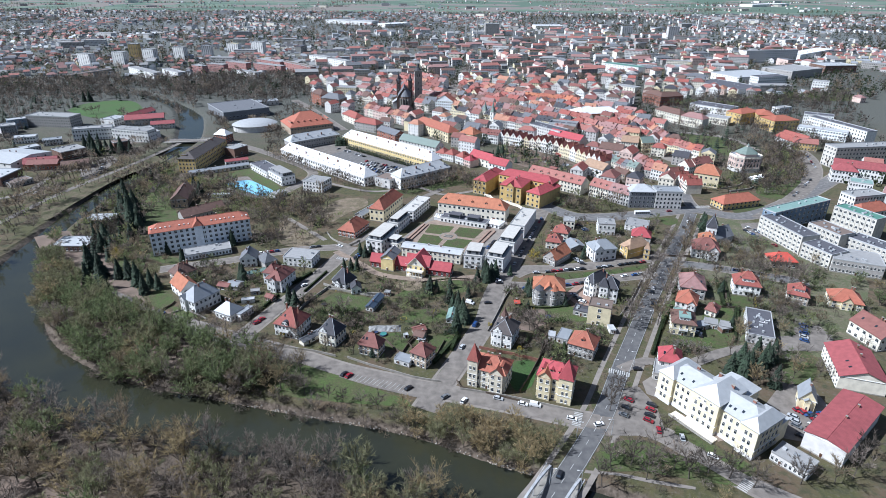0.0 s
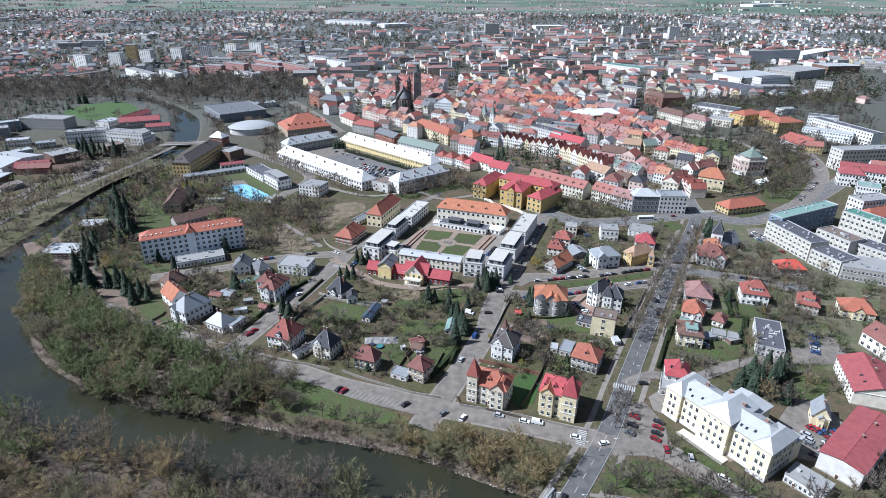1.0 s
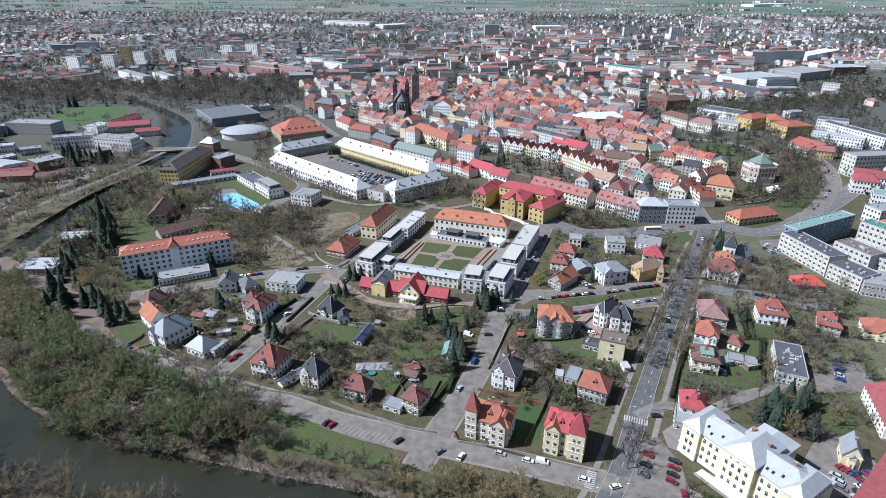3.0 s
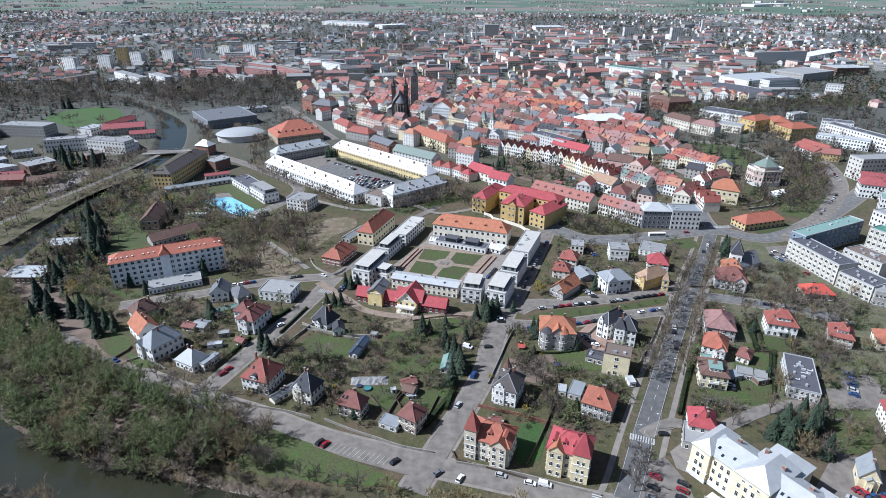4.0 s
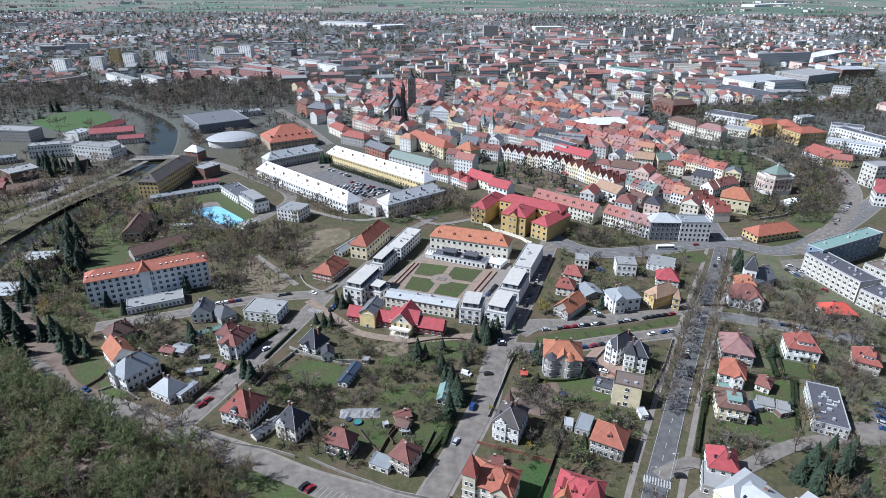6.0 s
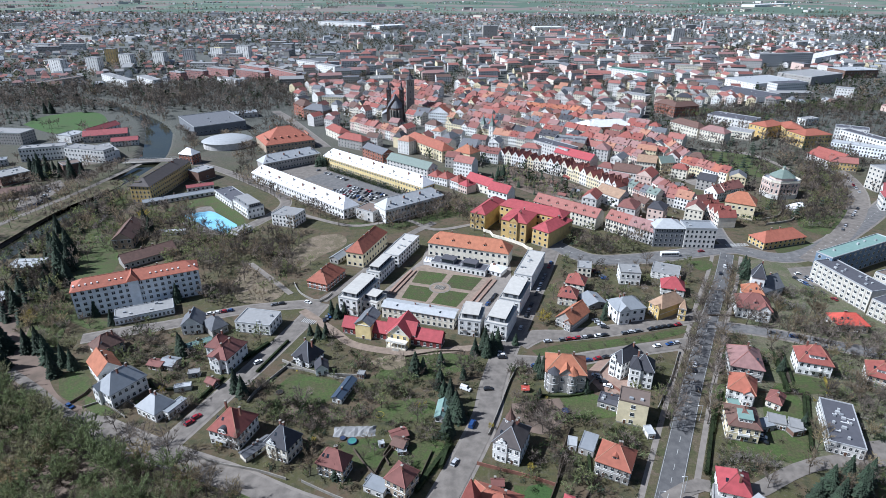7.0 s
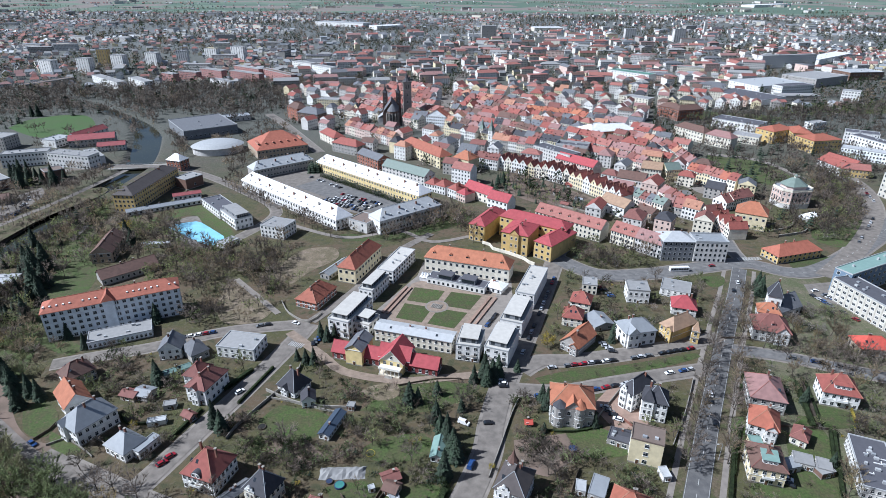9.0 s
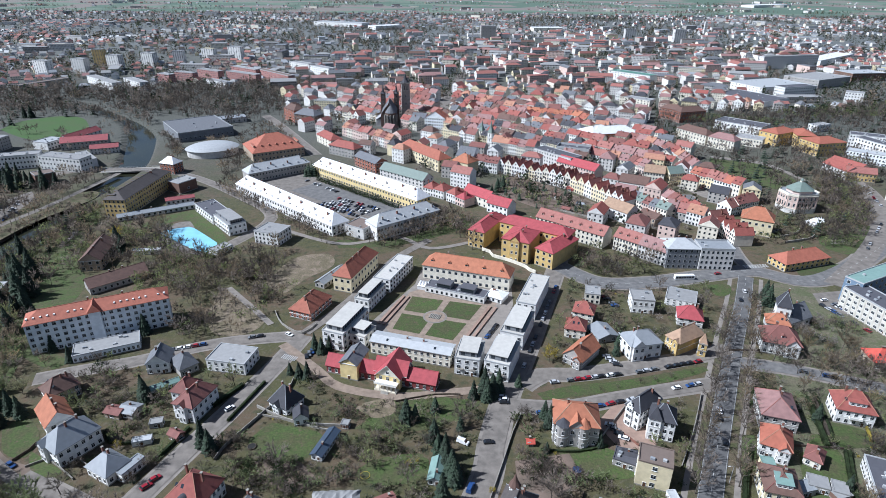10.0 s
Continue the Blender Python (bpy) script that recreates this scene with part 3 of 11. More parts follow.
    if "flues" in extra:
        n = max(4, int(w / 15))
        for i in range(n):
            s = Shape()
            xx, k = -w / 2 + w * (i + .5) / n + rng.uniform(-2, 2), rng.uniform(.35, .75)
            yy, zz = -d / 2 * (1 - k), h + rise * k
            s.box(xx - .55, xx + .55, yy - .4, yy + .4, zz - .4, zz + 2.0, "chimney_brick" if i % 3 else "plaster_grey")
            s.box(xx - .7, xx + .7, yy - .55, yy + .55, zz + 2.0, zz + 2.2, "stone_wall")
            part("flue", s, top)
        for i in range(n * 2):
            s = Shape()
            xx = -w / 2 + w * (i + .5) / (n * 2)
            yy, zz = -d * .38, h + rise * .26
            s.box(xx - .5, xx + .5, yy - .5, yy + 1.2, zz - .3, zz + .75, cover)
            s.box(xx - .35, xx + .35, yy - .54, yy - .45, zz, zz + .6, "glass")
            part("roof_light", s, top)
    if "dorm" in extra:
        n = int(extra.split("dorm")[1][0])
        for i in range(n):
            s = Shape()
            xx = -w / 2 + w * (i + .5) / n
            s.box(xx - .8, xx + .8, -d * .34, -d * .1, h + rise * .3, h + rise * .3 + 1.25, wall)
            s.box(xx - .55, xx + .55, -d * .34 - .05, -d * .33, h + rise * .3 + .2, h + rise * .3 + 1.0, "glass")
            s.add([(xx - 1.1, -d * .36, h + rise * .3 + 1.2), (xx + 1.1, -d * .36, h + rise * .3 + 1.2), (xx + 1.1, 0, h + rise * .3 + 1.3), (xx - 1.1, 0, h + rise * .3 + 1.3),
                   (xx, -d * .36, h + rise * .3 + 1.8), (xx, 0, h + rise * .3 + 1.9)], [(0, 4, 5, 3), (4, 1, 2, 5), (0, 1, 4)], cover)
            part("dormer", s, top)
    return base


# ---- ground, river, roads ----
def smooth_line(pts, step):
    """Points every step metres or so along a rounded line through pts."""
    out = []
    p = [Vector(q) for q in pts]
    for i in range(len(p) - 1):
        a, b, c, d = p[max(i - 1, 0)], p[i], p[i + 1], p[min(i + 2, len(p) - 1)]
        n = max(1, int((c - b).length / step))
        for j in range(n):
            t = j / n
            out.append(0.5 * (2 * b + (c - a) * t + (2 * a - 5 * b + 4 * c - d) * t * t + (3 * b - a - 3 * c + d) * t ** 3))
    out.append(p[-1])
    return out


def ribbon(name, pts, width, mat, z, label, category, thick=0.0, step=5.0):
    """A strip of even width along a line: a road, path, kerb or painted line; thick: how far it stands above z as a slab."""
    line = smooth_line(pts, step)
    s, v, f = Shape(), [], []
    for i, p in enumerate(line):
        t = (line[min(i + 1, len(line) - 1)] - line[max(i - 1, 0)]).normalized()
        nrm = Vector((-t.y, t.x)) * width / 2
        for q in (p + nrm, p - nrm):
            v.append((q.x, q.y, z + thick))
            v.append((q.x, q.y, z))
    for i in range(len(line) - 1):
        o = i * 4
        f.append((o + 2, o + 6, o + 4, o))
        if thick:
            f += [(o, o + 4, o + 5, o + 1), (o + 3, o + 7, o + 6, o + 2)]
    s.add(v, f, mat)
    ob = new(name, s.mesh(name))
    return tagged(ob, label, category, kind="structure")


FIELDS, LAWNS = [0], []


def field(name, pts, mat, z, label, category, kind="structure"):
    """A flat patch of ground with a rounded outline."""
    line = [Vector(p) for p in pts] if name in ("yard", "courtyard", "square", "parking_apron", "soil_plot") else smooth_line(list(pts) + [pts[0]], 3.0)[:-1]
    FIELDS[0] += 1
    if name == "lawn":
        LAWNS.append([(p.x, p.y) for p in line])
    z += 0.0013 * FIELDS[0]
    bm = bmesh.new()
    face = bm.faces.new([bm.verts.new((p.x, p.y, z)) for p in line])
    bm.normal_update()
    if face.normal.z < 0:
        face.normal_flip()
    bmesh.ops.triangulate(bm, faces=bm.faces[:])
    me = bpy.data.meshes.new(name)
    bm.to_mesh(me)
    bm.free()
    me.materials.append(MATS[mat])
    return tagged(new(name, me), label, category, kind=kind)


def line_distance(px, py, line):
    """Distance of many points from a polyline (numpy)."""
    best = np.full(px.shape, 1e9)
    for a, b in zip(line, line[1:]):
        dx, dy = b.x - a.x, b.y - a.y
        t = np.clip(((px - a.x) * dx + (py - a.y) * dy) / (dx * dx + dy * dy + 1e-9), 0, 1)
        best = np.minimum(best, np.hypot(px - a.x - t * dx, py - a.y - t * dy))
    return best


RIVER = smooth_line([(150, 96), (84, 128), (18, 152), (-18, 168), (-64, 179), (-108, 190), (-160, 205), (-212, 238), (-250, 292), (-274, 340), (-287, 400), (-290, 460), (-290, 540), (-286, 604), (-292, 650), (-316, 720), (-352, 795), (-410, 865), (-500, 940)], 12)


BED = ((0, 320, 380, 600, 660, 760, 810, 850), (9.0, 11.0, 4.0, 4.0, 9.0, 11.0, 6.0, 3.0))   # half width of the river bed by y


def make_ground():
    """One sheet to the horizon, with the river's bed sunk into it; finer round the near quarter."""
    xs = np.unique(np.concatenate([np.linspace(-6500, -620, 14), np.arange(-620, -330, 6.0), np.arange(-330, 150, 3.5), np.arange(150, 620, 8.0), np.linspace(620, 6500, 14)]))
    ys = np.unique(np.concatenate([np.linspace(-800, -20, 6), np.arange(-20, 100, 8.0), np.arange(100, 420, 3.5), np.arange(420, 960, 7.0), np.linspace(960, 6500, 18)]))
    gx, gy = np.meshgrid(xs, ys)
    dist = line_distance(gx, gy, RIVER)
    bed = np.interp(gy, BED[0], BED[1])
    t = np.clip((dist - bed) / 9.0, 0, 1)
    z = -4.5 * (1 - t * t * (3 - 2 * t))
    z = np.where(dist > 30, 0, z)
    nx, ny = len(xs), len(ys)
    v = np.stack([gx, gy, z], -1).reshape(-1, 3)
    i = (np.arange(ny - 1)[:, None] * nx + np.arange(nx - 1)[None, :]).ravel()
    f = np.stack([i, i + 1, i + nx + 1, i + nx], -1)
    me = bpy.data.meshes.new("ground")
    me.from_pydata(v.tolist(), [], f.tolist())
    m = bpy.data.materials.new("open_ground")
    m.use_nodes = True
    n, k = m.node_tree.nodes, m.node_tree.links
    b = n["Principled BSDF"]
    b.inputs["Roughness"].default_value = 1.0
    geo = n.new("ShaderNodeNewGeometry")

    def tex(kind, scale, detail=5):
        o = n.new(kind)
        o.inputs["Scale"].default_value = scale
        if kind == "ShaderNodeTexNoise":
            o.inputs["Detail"].default_value = detail
        k.new(geo.outputs["Position"], o.inputs["Vector"])
        return o

    def mixer(fac, a, c):
        o = n.new("ShaderNodeMix")
        o.data_type = "RGBA"
        for value, slot in ((fac, 0), (a, 6), (c, 7)):
            if isinstance(value, tuple):
                o.inputs[slot].default_value = (*value, 1)
            else:
                k.new(value, o.inputs[slot])
        return o.outputs[2]

    def span(value, lo, hi):
        o = n.new("ShaderNodeMapRange")
        o.inputs[1].default_value, o.inputs[2].default_value = lo, hi
        k.new(value, o.inputs[0])
        return o.outputs[0]

    patch, fine = tex("ShaderNodeTexNoise", 0.045), tex("ShaderNodeTexNoise", 0.6, 6)
    near = mixer(span(patch.outputs["Fac"], .42, .6), (.062, .061, .023), (.092, .065, .041))
    near = mixer(span(fine.outputs["Fac"], .52, .8), near, (.11, .096, .074))
    cells = tex("ShaderNodeTexVoronoi", 0.0045)
    hue = n.new("ShaderNodeSeparateColor")
    k.new(cells.outputs["Color"], hue.inputs[0])
    # field colours are greyed: distance haze is put into them
    hazed_farm = mixer(span(hue.outputs[0], .50, .53), (.085, .128, .095), (.175, .155, .14))
    hazed_farm = mixer(span(hue.outputs[1], .72, .75), hazed_farm, (.125, .165, .125))
    split = n.new("ShaderNodeSeparateXYZ")
    k.new(geo.outputs["Position"], split.inputs[0])
    town = mixer(span(fine.outputs["Fac"], .35, .7), (.052, .058, .046), (.112, .108, .098))
    # dark patches: moss, and hedge shadows painted into the ground colour
    mottle = tex("ShaderNodeTexNoise", 0.22, 6)
    near = mixer(span(mottle.outputs["Fac"], .50, .66), near, (.044, .046, .022))
    clods = tex("ShaderNodeTexNoise", 2.2, 4)
    near = mixer(span(clods.outputs["Fac"], .55, .75), near, (.098, .09, .05))
    soil = mixer(span(fine.outputs["Fac"], .4, .65), (.062, .048, .035), (.125, .099, .078))
    # fallen leaves under the wood on the near bank
    slant = n.new("ShaderNodeMath")
    slant.operation = "MULTIPLY_ADD"
    slant.inputs[1].default_value = .42
    k.new(split.outputs[0], slant.inputs[0])
    k.new(split.outputs[1], slant.inputs[2])
    leaves = mixer(span(clods.outputs["Fac"], .35, .7), (.060, .046, .034), (.120, .092, .068))
    leaves = mixer(span(mottle.outputs["Fac"], .54, .64), leaves, (.050, .050, .024))
    near = mixer(span(slant.outputs[0], 158, 148), near, leaves)
    near = mixer(span(split.outputs[2], -.25, -1.2), near, soil)
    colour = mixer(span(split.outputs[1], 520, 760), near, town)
    # paler blue-grey far ground, with the haze painted into its colour
    hazed_suburb = mixer(span(fine.outputs["Fac"], .35, .7), (.085, .095, .092), (.155, .158, .156))
    colour = mixer(span(split.outputs[1], 1300, 1700), colour, hazed_suburb)
    colour = mixer(span(split.outputs[1], 3000, 3300), colour, hazed_farm)
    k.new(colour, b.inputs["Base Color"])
    bump = n.new("ShaderNodeBump")
    bump.inputs["Distance"].default_value = 0.4
    k.new(fine.outputs["Fac"], bump.inputs["Height"])
    k.new(bump.outputs[0], b.inputs["Normal"])
    me.materials.append(m)
    tagged(new("ground", me), "patchy spring ground of grass, bare soil and distant haze-tinted fields", "ground", kind="structure")


def ground_z(x, y):
    """Height of the ground at a place: the river's banks slope down."""
    dist = float(line_distance(np.array([x]), np.array([y]), RIVER)[0])
    bed = float(np.interp(y, BED[0], BED[1]))
    t = min(max((dist - bed) / 9.0, 0), 1)
    return -4.5 * (1 - t * t * (3 - 2 * t)) if dist <= 30 else 0.0


make_ground()
ribbon("water", [tuple(p) for p in RIVER[::4]], 46, "water", -2.6, "slow dark green-brown river between wooded banks", "water", step=14)

# streets
ROADS = []
ROADS.append(("road", [(28.5, 136.9), (39.0, 148.2), (66.2, 188.1), (84.3, 222.8), (114.1, 278.8), (132.7, 312.3), (157.4, 356.4), (177.3, 390.2), (195.6, 424.2)], 8.6, "asphalt_dark", "grey asphalt avenue with worn lane markings"))
ROADS.append(("road", [(-104.9, 245.6), (-99.5, 258.2), (-91.6, 278.7), (-80.7, 306.4), (-68.5, 341.2), (-63.2, 358.8)], 8.0, "road_light", "pale asphalt side street between garden walls"))
ROADS.append(("road", [(-63.2, 358.8), (-82.1, 356.2), (-101.0, 352.6), (-118.3, 346.2), (-138.6, 336.5), (-159.1, 329.9), (-178.2, 322.8)], 7.0, "road_light", "pale asphalt street past the hospital"))
ROADS.append(("road", [(-7.8, 194.3), (20.8, 258.2), (27.7, 284.8), (35.9, 312.2), (50.8, 351.1), (76.5, 423.6), (85.2, 451.3), (91.4, 473.7)], 9.5, "road_light", "broad pale street lined with parked cars"))
ROADS.append(("road", [(43.7, 318.4), (54.0, 326.6), (67.1, 326.6), (94.9, 331.8), (135.3, 342.2), (150.4, 348.0)], 8.0, "road_light", "curved residential street with parked cars"))
ROADS.append(("road", [(37.2, 305.5), (60.0, 304.1), (83.4, 309.6), (107.7, 315.4), (134.3, 321.0)], 7.0, "road_light", "narrow street along a lawn"))
ROADS.append(("road", [(-147.4, 265.2), (-104.5, 245.8), (-72.8, 233.5), (-46.0, 221.2), (-21.4, 213.0), (4.4, 204.9), (28.9, 198.0), (52.0, 190.7), (66.0, 187.1)], 9.0, "road_light", "riverside road with parking bays"))
ROADS.append(("road", [(-206.3, 301.5), (-179.5, 285.2), (-151.9, 266.6), (-120.3, 250.2), (-95.5, 241.2)], 4.5, "road_light", "pale worn lane by the riverside wood"))
ROADS.append(("road", [(81.1, 439.0), (102.6, 416.5), (133.5, 416.6), (171.6, 425.6), (202.8, 431.8), (227.4, 418.5), (259.3, 430.6), (318.6, 475.3), (379.3, 528.9)], 13.0, "asphalt", "wide asphalt road junction at the edge of the old town"))
ROADS.append(("road", [(203.3, 425.8), (203.2, 447.9), (207.9, 474.5), (212.4, 504.8), (216.3, 572.5)], 8.0, "asphalt", "street climbing into the old town square"))
ROADS.append(("road", [(-63.1, 360.9), (-46.9, 389.2), (-32.9, 423.0), (-20.8, 450.7), (-0.9, 477.8)], 6.0, "road_light", "narrow lane beside pale apartment blocks"))
ROADS.append(("road", [(145.5, 337.2), (171.9, 330.7), (206.8, 316.3), (223.3, 310.6)], 8.0, "asphalt", "tree-shaded street with parked cars"))
ROADS.append(("road", [(84.3, 222.8), (99.2, 230.0), (113.8, 225.7), (145.1, 239.3), (187.7, 245.3)], 6.0, "road_light", "service drive between gardens"))
ROADS.append(("road", [(66.0, 187.1), (85.5, 183.2), (95.9, 173.9), (113.4, 154.3), (126.5, 144.5)], 7.5, "road_light", "street below the school with parked cars"))
ROADS.append(("road", [(-111.5, 590.8), (-77.4, 562.6), (-27.9, 525.3)], 30.0, "asphalt", "asphalt barracks yard with rows of cars"))
ROADS.append(("road", [(-139.7, 462.9), (-122.1, 518.7), (-163.7, 568.6), (-227.1, 621.2), (-281.6, 637.8), (-340.1, 628.3), (-375.2, 587.9)], 7.0, "road_light", "embankment street crossing the canal"))
ROADS.append(("road", [(-120.3, 687.9), (-185.1, 809.8), (-222.6, 872.1)], 9.0, "road_light", "old town street beside a large orange-roofed hall"))
ROADS.append(("road", [(-72.2, 350.7), (-51.3, 330.2), (-38.8, 317.8), (-13.0, 311.3), (11.8, 314.0), (24.5, 316.0)], 5.0, "gravel_path", "tan gravel garden path round a restaurant"))
ROADS.append(("road", [(-118.0, 408.4), (-100.6, 389.0), (-82.6, 368.8)], 3.5, "paving", "straight paved path through rough grass"))
ROADS.append(("road", [(26.6, 473.3), (-0.6, 463.9), (-24.9, 482.5), (-62.9, 470.8), (-117.7, 502.2)], 4.0, "paving", "park path below the white barracks"))
ROADS.append(("road", [(244.3, 413.0), (290.9, 454.8), (331.4, 499.2), (358.2, 538.4), (375.8, 577.0), (383.2, 611.2), (376.4, 629.5)], 13.0, "road_light", "curving boulevard with waiting cars beside the park"))
ROADS.append(("road", [(-291.0, 624.7), (-298.5, 575.7), (-306.0, 535.0), (-315.4, 500.5), (-324.9, 457.0), (-329.6, 407.9), (-332.7, 366.1)], 5.5, "road_light", "pale embankment promenade along the canal"))
ROADS.append(("road", [(-336.4, 529.0), (-359.9, 514.6), (-353.8, 464.9), (-366.2, 448.1)], 6.0, "road_light", "service street behind workshops"))
ROADS.append(("road", [(51.3, 1248.4), (16.4, 994.3), (7.6, 860.0)], 14.0, "road_light", "long straight boulevard into the city"))
ROAD_LINES = []
for index, (name, pts, width, mat, label) in enumerate(ROADS):
    kerb = 0.004 * index
    ribbon(name, pts, width, mat, 0.17 + kerb, label, "road")
    if index == 0:
        ribbon("verge", pts, width + 6.0, "verge_grass", 0.035, "worn brown and green verge with street trees", "verge")
        ribbon("pavement", pts, width + 10.5, "paving", 0.025, "pale pavement slabs along the avenue", "pavement")
    elif width > 6.5 and mat != "gravel_path":
        ribbon("pavement", pts, width + 2.8, "paving", 0.03 + kerb * .3, "pale pavement slabs along the street", "pavement")
    ROAD_LINES.append((smooth_line(pts, 8), width / 2 + 1.6))


def lane_marks(pts, offset, dash, gap, width=0.11, z=0.27):
    """White dashes along a street, at a distance to the left of its middle."""
    line = smooth_line(pts, 1.0)
    s, run = Shape(), 0.0
    for a, b in zip(line, line[1:]):
        seg = (b - a).length
        run += seg
        if gap and run % (dash + gap) > dash:
            continue
        t = (b - a).normalized()
        n = Vector((-t.y, t.x))
        p, q = a + n * offset, b + n * offset
        s.add([(*(p + n * width), z), (*(p - n * width), z), (*(q - n * width), z), (*(q + n * width), z)], [(0, 1, 2, 3)], "paint_white")
    tagged(new("lane_marking", s.mesh("lane_marking")), "worn white painted lane line on asphalt", "road marking", kind="structure")


lane_marks(ROADS[0][1], 0.0, 3, 5, 0.09)
lane_marks(ROADS[0][1], 4.0, 1, 0, 0.08)
lane_marks(ROADS[0][1], -4.0, 1, 0, 0.08)
lane_marks(ROADS[8][1], 0.0, 3, 5)


def zebra(x, y, rot, length, n):
    s = Shape()
    for i in range(n):
        s.box(-n * .5 + i, -n * .5 + i + .5, -length / 2, length / 2, 0.262, 0.28, "paint_white")
    ob = new("zebra_crossing", s.mesh("zebra_crossing"))
    ob.matrix_basis = pose(x, y, 0, 0, 0, rot)
    tagged(ob, "white striped zebra crossing on the asphalt", "road marking", kind="structure")


zebra(*(83.2, 220.3), -22, 3.6, 10)
zebra(*(56.9, 189.0), 70, 3.6, 9)
zebra(*(-65.9, 339.4), -20, 3.6, 8)
zebra(*(208.8, 438.1), 5, 4.5, 16)
zebra(*(111.3, 154.3), 40, 3.6, 7)

# woodland floor along the river
field("woodland_floor", [(-330, 60), (-330, 245), (-275, 250), (-250, 212), (-224, 190), (-172, 160), (-114, 150), (-64, 138), (-14, 122), (60, 92), (60, 60)], "leaf_litter", 0.03, "brown leaf litter under bare riverside trees", "ground")
field("woodland_floor", [(-288.9, 371.5), (-267.0, 381.8), (-221.5, 349.2), (-167.8, 282.9), (-139.4, 268.2), (-104.0, 244.3), (-83.8, 223.4), (-83.3, 217.0), (-103.7, 219.0), (-129.2, 223.0), (-158.7, 236.5), (-196.0, 267.6), (-232.9, 305.6), (-265.8, 344.3)], "leaf_litter", 0.03, "brown leaf litter under a budding wood", "ground")
# lawns, yards and pools
field("garden_plot", [(122, 240), (150, 300), (178, 360), (198, 408), (230, 416), (244, 380), (262, 322), (246, 290), (215, 240), (180, 234)], "pale_turf", 0.02, "thin pale turf of the eastern gardens", "grass")
field("lawn", [(49.3, 313.3), (65.5, 318.8), (89.5, 322.5), (131.6, 333.2), (132.7, 330.1), (109.9, 321.3), (85.0, 315.3), (51.7, 309.2)], "lawn", 0.06, "mown green lawn between two streets", "lawn")
field("lawn", [(-77.9, 206.9), (-71.5, 228.0), (-60.6, 228.1), (-45.2, 216.1), (-15.5, 200.6), (-12.8, 196.2), (-44.9, 198.9), (-70.6, 203.1)], "lawn", 0.05, "green riverside meadow with bare trees", "lawn")
field("lawn", [(-69.4, 284.7), (-63.0, 294.3), (-50.8, 291.7), (-40.9, 287.8), (-44.1, 275.8), (-48.8, 272.9), (-65.0, 277.2)], "lawn", 0.05, "green garden lawn", "lawn")
field("lawn", [(-513.3, 789.6), (-515.4, 833.7), (-483.7, 863.4), (-444.0, 844.5), (-399.8, 764.7), (-444.5, 743.8)], "pitch", 0.05, "bright green sports pitch", "lawn")
field("lawn", [(-229.1, 388.5), (-255.3, 453.4), (-239.9, 462.3), (-206.1, 414.9), (-202.3, 385.5)], "lawn", 0.05, "green park lawn with long tree shadows", "lawn")
field("lawn", [(-186.8, 336.4), (-195.1, 350.4), (-170.7, 336.4), (-176.1, 332.0)], "lawn", 0.05, "green lawn before the hospital", "lawn")
field("lawn", [(-28.9, 291.0), (-8.1, 312.1), (11.7, 310.2), (23.9, 306.6), (2.2, 291.1)], "lawn", 0.04, "rough green garden grass", "lawn")
field("lawn", [(166.4, 413.2), (180.1, 413.3), (174.8, 401.7), (167.0, 400.4)], "lawn", 0.12, "small green traffic island", "lawn")
field("lawn", [(232.4, 433.6), (284.3, 446.7), (283.6, 440.2), (251.9, 424.5), (230.8, 424.4)], "lawn", 0.05, "green verge at a road bend", "lawn")
field("lawn", [(141.5, 267.6), (157.0, 288.7), (161.7, 282.1), (150.9, 263.8), (154.4, 256.3), (142.8, 239.3), (129.1, 249.2)], "lawn", 0.05, "green back garden grass", "lawn")
field("lawn", [(30.9, 229.8), (42.6, 226.9), (37.7, 215.9), (32.5, 215.9)], "lawn", 0.05, "small green garden lawn", "lawn")
field("lawn", [(3.4, 229.7), (11.1, 229.8), (5.5, 215.8), (-2.8, 215.8)], "lawn", 0.05, "green verge by the street", "lawn")
field("lawn", [(-61.8, 463.5), (-16.3, 471.1), (28.0, 503.3), (15.8, 519.8), (-24.6, 477.6), (-64.0, 477.3)], "lawn", 0.04, "green park grass below the barracks", "lawn")
field("lawn", [(-153.4, 280.1), (-143.2, 274.3), (-133.1, 268.0), (-142.3, 266.1)], "lawn", 0.05, "small green front garden", "lawn")
field("lawn", [(65.9, 170.6), (88.1, 170.8), (107.2, 159.0), (111.1, 153.8), (87.9, 158.1), (66.2, 163.4)], "lawn", 0.04, "green verge with bare trees", "lawn")
field("lawn", [(53.4, 281.7), (62.6, 283.3), (74.9, 278.8), (80.1, 267.5), (64.8, 264.8), (53.4, 270.2)], "lawn", 0.05, "green garden lawn behind villas", "lawn")
field("lawn", [(301.9, 687.7), (329.9, 668.0), (328.5, 595.7), (304.1, 587.9), (297.6, 636.3)], "lawn", 0.05, "green park lawn under bare trees", "lawn")
field("lawn", [(293.9, 505.5), (328.1, 505.8), (315.4, 475.3), (279.7, 456.9), (271.5, 475.0)], "lawn", 0.05, "green park slope with paths", "lawn")
field("lawn", [(363.3, 901.9), (425.1, 885.4), (460.4, 852.7), (397.7, 829.6), (353.7, 860.3)], "lawn", 0.05, "green lawn before the campus", "lawn")
field("lawn", [(546.9, 964.0), (649.3, 946.1), (609.4, 889.2), (520.6, 905.2)], "lawn", 0.05, "green lawn before the campus", "lawn")
